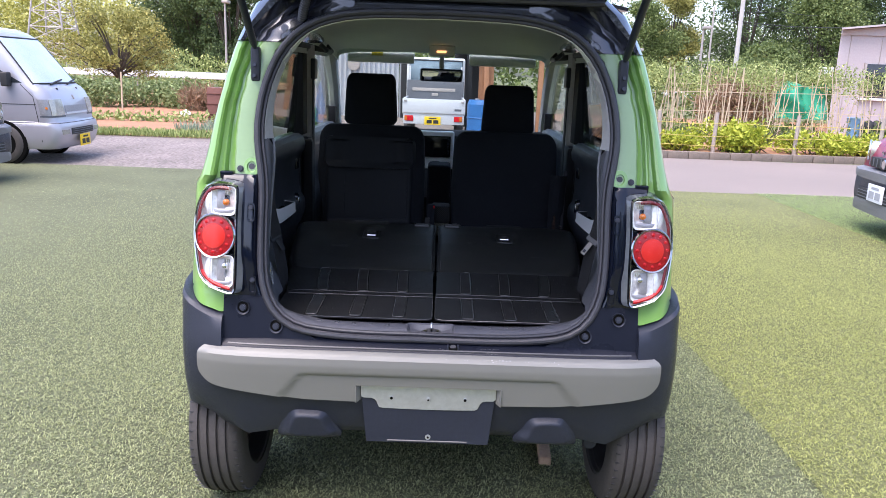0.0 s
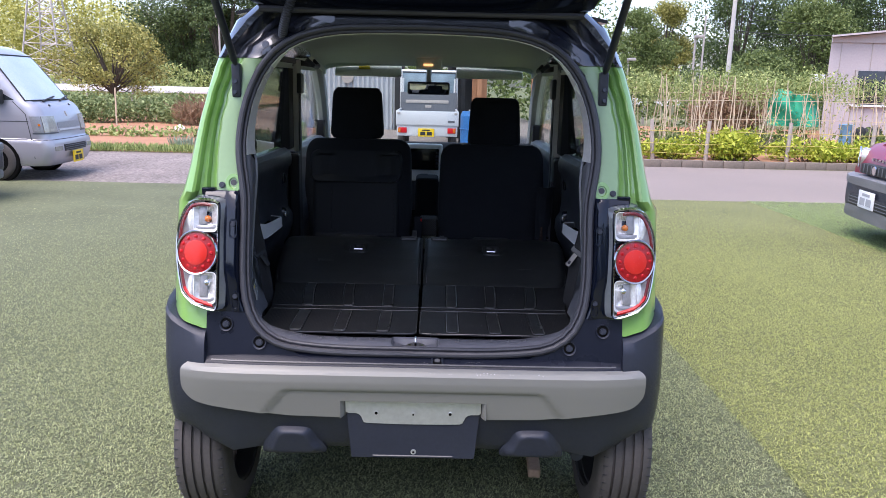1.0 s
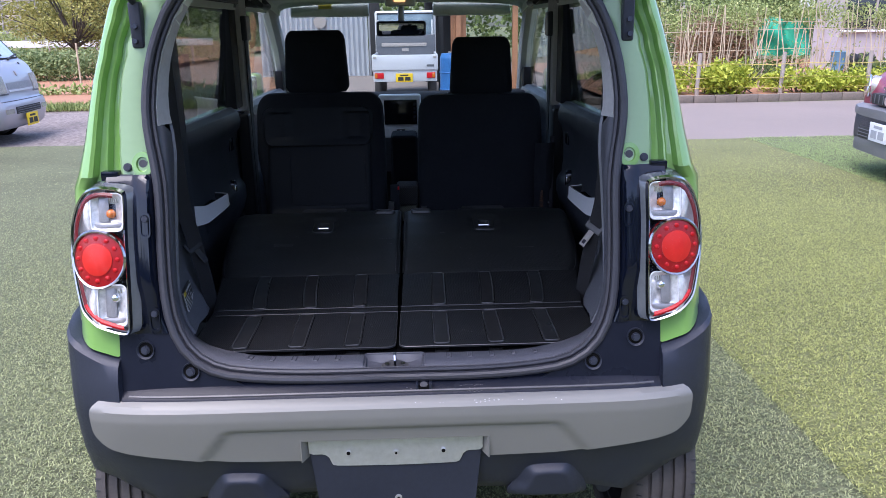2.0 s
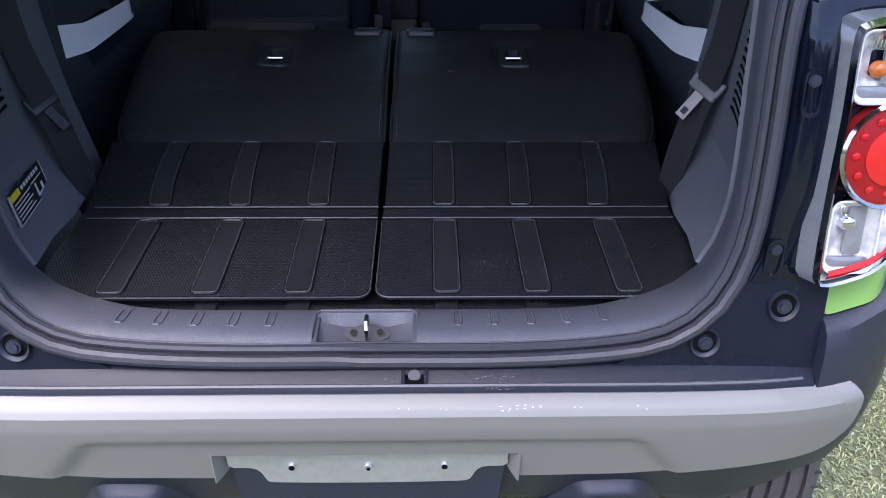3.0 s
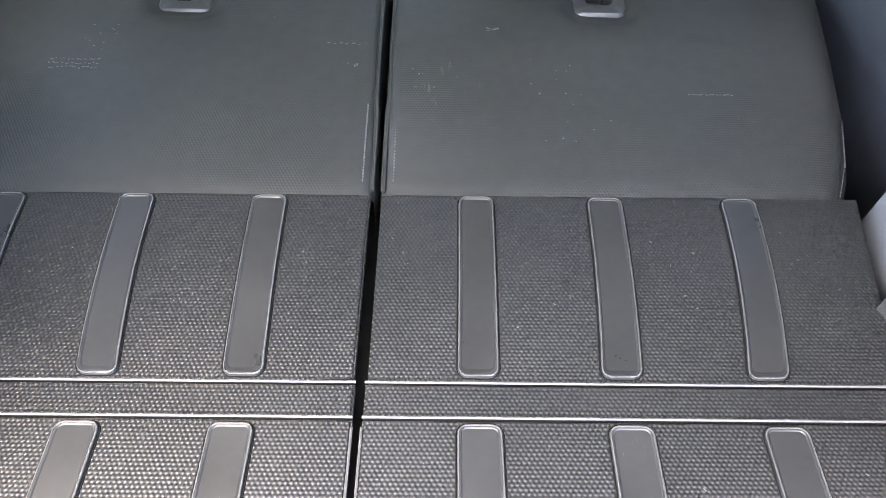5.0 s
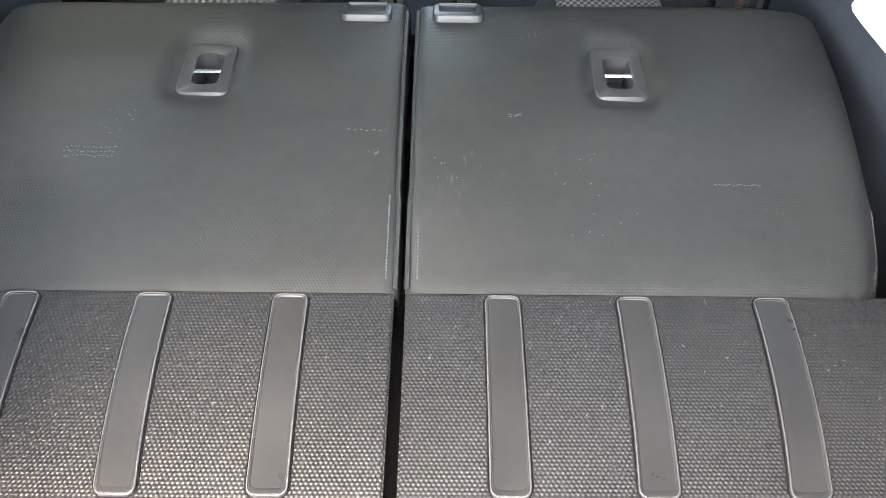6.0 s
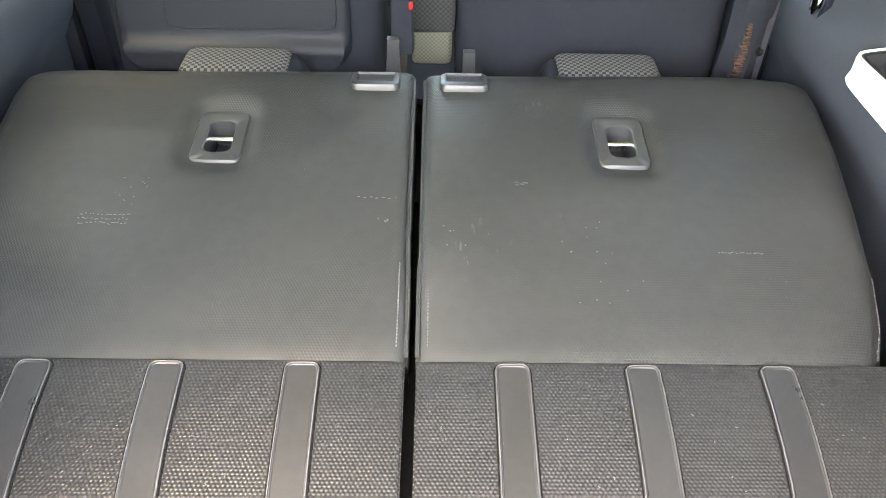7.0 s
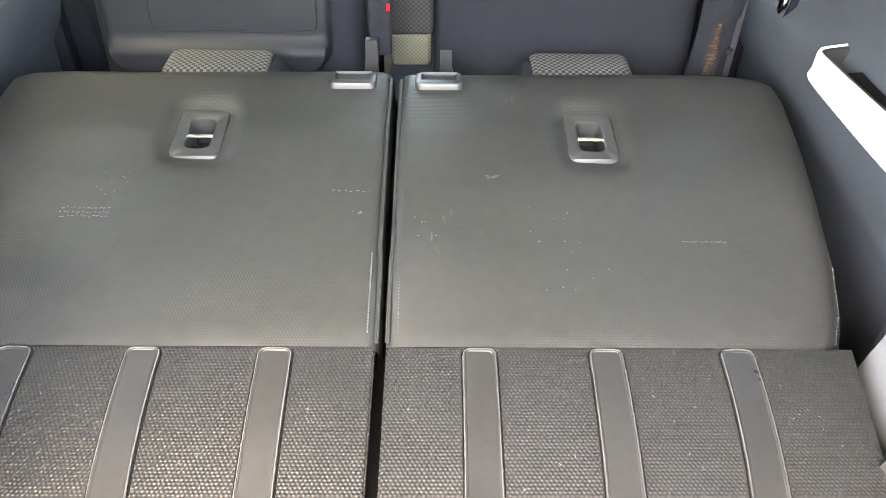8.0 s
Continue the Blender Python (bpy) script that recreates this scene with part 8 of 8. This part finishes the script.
rows = [[Vector((8.4 + 1.35 * a + 0.05 * math.sin(b * 7), 17.2 + 0.12 * math.sin(a * 14) + 0.1 * math.sin(b * 5 + a * 6), 0.6 + 0.85 * b + 0.06 * math.sin(a * 9) * b)) for b in np.linspace(0, 1, 10)] for a in np.linspace(0, 1, 30)]
loft(rows, bm=nb)
solid("garden_net", thick(nb, 0.01), "net", "green garden net hung over stakes", "net")
cs = [blob_points(1400, (x, 18.4, 0.85), (0.55, 0.5, 0.72), rng, 0.3) for x in (7.3, 8.0, 8.6)]
v, f = leaves(np.concatenate(cs), 0.22, 0.12, rng, upright=0.3)
tagged(new("dry_stalk_heap", mesh_np("dry_stalk_heap", v, f, "dry")), "heap of dry brown stalks in the garden", "stalk heap", kind="stuff")

# ---- field at the left ----
v, f = leaves(np.stack([rng.uniform(-12, -1.2, 9000), rng.uniform(12.6, 13.35, 9000), np.zeros(9000)], 1), 0.13, 0.16, rng, upright=0.9)
tagged(new("verge_grass", mesh_np("verge_grass", v, f, "leaf_vine")), "strip of fresh grass along the gravel track", "grass", kind="stuff")
for y, dens in ((13.9, 500), (14.7, 500), (15.6, 450)):
    n = dens
    x = rng.uniform(-5.5 + (y - 14) * 0.4, -3.4, n)
    v, f = leaves(np.stack([x, y + 0.25 * (x + 6) * 0.3 + rng.normal(0, 0.12, n), np.zeros(n)], 1), 0.21, 0.09, rng, upright=1.0)
    tagged(new("leek_row", mesh_np("leek_row", v, f, "leaf_leek")), "row of young leeks in the soil", "vegetable row", group="leek rows", kind="stuff")
for y in (16.6,):
    cs = [blob_points(70, (x, y + 0.3 * (x + 8) * 0.3, 0.1), (0.25, 0.25, 0.12), rng, 0.2) for x in np.arange(-9.5, -3.5, 0.4)]
    v, f = leaves(np.concatenate(cs), 0.12, 0.5, rng)
    tagged(new("vegetable_row", mesh_np("vegetable_row", v, f, "leaf_vine")), "row of low leafy vegetables in the soil", "vegetable row", group="leafy rows", kind="stuff")
cs = [blob_points(1000, (x, 22.5 + rng.normal(0, 0.5), 0.44), (0.7, 0.7, 0.46), rng, 0.3) for x in np.arange(-16, -7.2, 0.55)]
cp_ = np.concatenate(cs)
cp_[:, 2] = np.maximum(cp_[:, 2], 0.02)
v, f = leaves(cp_, 0.13, 0.4, rng, droop=0.3)
tagged(new("crop_plants", mesh_np("crop_plants", v, f, "leaf_crop")), "dense row of broad-leaved crop plants", "crop plants", kind="stuff")
cs = [blob_points(500, (x, 21.6, 0.32), (0.4, 0.4, 0.4), rng, 0.2) for x in (-7.7, -7.35)]
v, f = leaves(np.concatenate(cs), 0.25, 0.1, rng, upright=0.5)
tagged(new("dry_plants", mesh_np("dry_plants", v, f, "dry")), "dry brown plants at the end of the crop row", "dry plants", kind="stuff")
bx = bmesh.new()
box(bx, (-5.85, 17.0, 0.0), (-5.45, 17.5, 0.85), 0.01)
for z in (0.2, 0.45, 0.7):
    box(bx, (-5.86, 16.98, z), (-5.44, 17.0, z + 0.03), 0.004)
solid("rusty_cabinet", bx, "rust", "rusty brown metal cabinet standing in the field", "cabinet")
rk = ball(bmesh.new(), (-6.9, 18.5, 0.1), 0.12, (1.2, 1, 0.9), 14, 9)
for vv in rk.verts:
    vv.co += Vector(noise.noise_vector(vv.co * 6)) * 0.05
solid("pale_sack", rk, "white_trim", "pale sack lying on the soil", "sack")
stk = bmesh.new()
tube(stk, [(-9.6, 20.9, 0), (-9.58, 20.9, 1.1)], 0.025, 6)
solid("crop_stake", stk, "stake", "thin pale stake in front of the crop row", "stake")

# white rails and barrier far across
for a, b, y in ((-22, -8.6, 32), (8.2, 13.5, 30)):
    r = thing("road_barrier", ((a + b) / 2, y, 0), "white painted road barrier across the field", "barrier")
    part("rail", rbox((a, y - 0.06, 0.78), (b, y + 0.06, 1.06), 0.02), "white_rail", r)
    for x in np.arange(a + 0.5, b, 2.0):
        part("post", tube(bmesh.new(), [(x, y, -0.02), (x, y, 0.8)], 0.06, 8), "galv", r)


# ---- trees, woods and poles ----
def tree(x, y, h, spread, n, material, label, base=0.35, size=0.3, trunk=0.18, clumps=14, puff=(0.25, 0.45)):
    e = thing("tree", (x, y, 0), label, "tree")
    b = bmesh.new()
    tube(b, [(x, y, -0.05), (x + rng.normal(0, 0.1), y, h * base), (x + rng.normal(0, 0.3), y, h * 0.75)], [trunk, trunk * 0.7, trunk * 0.2], 9)
    cl = []
    for k in range(clumps):
        a, zz = rng.uniform(0, 6.28), rng.uniform(base, 0.95)
        rr = spread * (1 - 0.75 * abs((zz - 0.58) / 0.45)) * rng.uniform(0.35, 0.95)
        c = (x + rr * math.cos(a), y + rr * math.sin(a) * 0.8, h * zz)
        tube(b, [(x, y, h * base * rng.uniform(0.7, 1.2)), (c[0] * 0.6 + x * 0.4, c[1] * 0.6 + y * 0.4, c[2] * 0.8), c], [trunk * 0.35, trunk * 0.2, 0.02], 5)
        s = spread * rng.uniform(*puff)
        cl.append(blob_points(n // clumps, c, (s, s, s * 0.75), rng, 0.35))
    part("trunk", b, "bark", e)
    v, f = leaves(np.concatenate(cl), size, 0.55, rng, droop=0.2)
    attach(new("crown", mesh_np("crown", v, f, material)), e)
    return e


tree(-11.8, 26, 3.35, 2.5, 16000, "leaf_olive", "spreading olive-brown fruit tree in the field", 0.3, 0.085, 0.08, 52, (0.13, 0.27))
tree(-15.2, 46, 9.5, 3.6, 30000, "leaf_dark", "tall dark green evergreen tree", 0.08, 0.15, 0.14, 30)
tree(-12.6, 44, 9.0, 2.6, 26000, "leaf_dark", "tall dark green evergreen tree", 0.06, 0.15, 0.14, 26)
tree(-10.0, 48, 8.0, 2.6, 22000, "leaf_mid", "tall green broad-leaved tree", 0.08, 0.15, 0.14, 22)
for x, y, h, sp, mt in ((13.2, 48, 6.8, 2.3, "leaf_mid"), (15.8, 52, 7.4, 2.0, "leaf_olive"), (18.6, 46, 9.5, 3.4, "leaf_dark"), (22.5, 44, 10.5, 3.8, "leaf_dark"), (26.5, 43, 10, 3.6, "leaf_dark"), (30, 45, 10, 3.5, "leaf_mid"), (20.5, 40, 6.5, 2.4, "leaf_mid"), (16.0, 36, 3.2, 2.2, "leaf_mid")):
    tree(x, y, h, sp, 22000, mt, {"leaf_mid": "green broad-leaved tree at the wood's edge", "leaf_olive": "olive-coloured thin tree at the wood's edge", "leaf_dark": "tall dark green tree at the wood's edge"}[mt], 0.12, 0.14, 0.14, 30)


def woods(name, spots, n, size, material, label):
    p = np.concatenate([blob_points(n, (x, y, h * 0.55), (r, r, h * 0.5), rng, 0.6) for x, y, h, r in spots])
    p[:, 2] = np.maximum(p[:, 2], 0.05)
    v, f = leaves(p, size, 0.6, rng)
    tagged(new(name, mesh_np(name, v, f, material)), label, "woods", kind="stuff")


woods("bamboo_hill", [(x, 82 + rng.normal(0, 3), rng.uniform(8.6, 10.2) - 1.6 * max(0.0, min(1.0, (x + 38) / 8)), 3.0) for x in np.arange(-66, -24, 2.0)], 2200, 0.3, "leaf_yellow", "yellow-green bamboo grove on a far slope")
woods("far_woods", [(x, 72 + rng.normal(0, 4), rng.uniform(5.2, 7.2), 3.2) for x in np.arange(-28, -8, 2.6)] + [(x, 62 + rng.normal(0, 4), rng.uniform(5, 8.5), 3.2) for x in np.arange(10, 52, 2.6)], 1800, 0.27, "leaf_dark", "dark woods in the distance")
woods("mid_hedge", [(x, 34 + rng.normal(0, 1), rng.uniform(1.4, 2.1), 1.3) for x in np.arange(-20, -8, 1.6)], 1500, 0.12, "leaf_vine", "light green hedge behind the field")
woods("mid_bushes", [(x, 27 + rng.normal(0, 1), rng.uniform(1.6, 2.6), 1.2) for x in np.arange(7.5, 14.5, 1.3)], 900, 0.15, "leaf_mid", "green bushes behind the garden")
woods("yard_trees", [(x, 30 + rng.normal(0, 1), rng.uniform(2.4, 4.2), 1.3) for x in np.arange(-4, 7, 1.5)], 900, 0.2, "leaf_mid", "green trees behind the yard")

# unseen leaf masses, added to darken reflections; lower at left to admit light
woods("unseen_woods", [(x, -17 + rng.normal(0, 1.2), rng.uniform(5.2, 7.4) * (0.5 if x < -6 else 1.0), 2.6) for x in np.arange(-46, 47, 2.2)] + [(e * (44 + rng.normal(0, 1)), y, rng.uniform(5, 7), 2.8) for e in (-1, 1) for y in np.arange(-14, 6, 2.6)], 700, 0.5, "leaf_dark", "unseen dark green woods added to darken reflections")


def pole(x, y, h, r, label, arms=0, material="concrete_pole", lamp=False):
    e = thing("utility_pole", (x, y, 0), label, "pole")
    part("shaft", tube(bmesh.new(), [(x, y, -0.05), (x, y, h)], [r, r * 0.7], 10), material, e)
    for k in range(arms):
        part("cross_arm", rbox((x - 0.8, y - 0.05, h - 0.4 - 0.45 * k), (x + 0.8, y + 0.05, h - 0.3 - 0.45 * k), 0.01), "galv", e)
        for dx in (-0.7, -0.35, 0.35, 0.7):
            part("insulator", disc(bmesh.new(), (x + dx, y, h - 0.22 - 0.45 * k), (0, 0, 1), 0.06, 0.16, 10), "white_rail", e)
    if lamp:
        part("lamp_head", rbox((x - 0.05, y - 0.4, h - 0.06), (x + 0.25, y + 0.1, h + 0.06), 0.03, 2), "galv", e)
    return e


pole(12.1, 30, 9, 0.1, "tall concrete utility pole")
pole(10.62, 30, 3.6, 0.06, "slim street lamp pole", 0, "galv", True)
pole(24.4, 45, 8.2, 0.16, "concrete utility pole with cross-arms", 3)
pole(-10.4, 35, 4.3, 0.06, "slim steel lamp pole", 0, "galv", True)
pole(13.7, 38, 5.2, 0.06, "thin grey utility pole behind the garden", 0, "galv")
pole(8.4, 32, 2.7, 0.05, "slim street lamp pole", 0, "galv", True)
for a, b, sag in (((13.7, 38, 5.0), (24.4, 45, 7.0), 0.5), ((12.1, 30, 5.0), (24.4, 45, 6.2), 0.7), ((12.1, 30, 3.9), (16, 24, 3.6), 0.2), ((13.7, 38, 4.6), (30, 46, 5.6), 0.6)):
    p = [Vector(a).lerp(Vector(b), t) - Vector((0, 0, sag * 4 * t * (1 - t))) for t in np.linspace(0, 1, 14)]
    solid("power_line", tube(bmesh.new(), p, 0.014, 5), "ink", "thin black power line between poles", "power line", "power lines")
py = thing("lattice_pylon", (-37.5, 73, 0), "rust-grey lattice power pylon", "pylon")


def leg(z):
    return 2.05 - 0.115 * z


for sx in (-1, 1):
    for sy in (-1, 1):
        part("leg", tube(bmesh.new(), [(-37.6 + sx * leg(0), 73 + sy * leg(0), 0), (-37.6 + sx * leg(13), 73 + sy * leg(13), 13)], 0.09, 6), "galv", py)
for k in range(9):
    z0, z1 = k * 1.45, (k + 1) * 1.45
    for sy in (-1, 1):
        part("brace", tube(bmesh.new(), [(-37.6 - leg(z0), 73 + sy * leg(z0), z0), (-37.6 + leg(z1), 73 + sy * leg(z1), z1)], 0.05, 5), "galv", py)
        part("brace", tube(bmesh.new(), [(-37.6 + leg(z0), 73 + sy * leg(z0), z0), (-37.6 - leg(z1), 73 + sy * leg(z1), z1)], 0.05, 5), "galv", py)
        part("girt", tube(bmesh.new(), [(-37.6 - leg(z1), 73 + sy * leg(z1), z1), (-37.6 + leg(z1), 73 + sy * leg(z1), z1)], 0.05, 5), "galv", py)
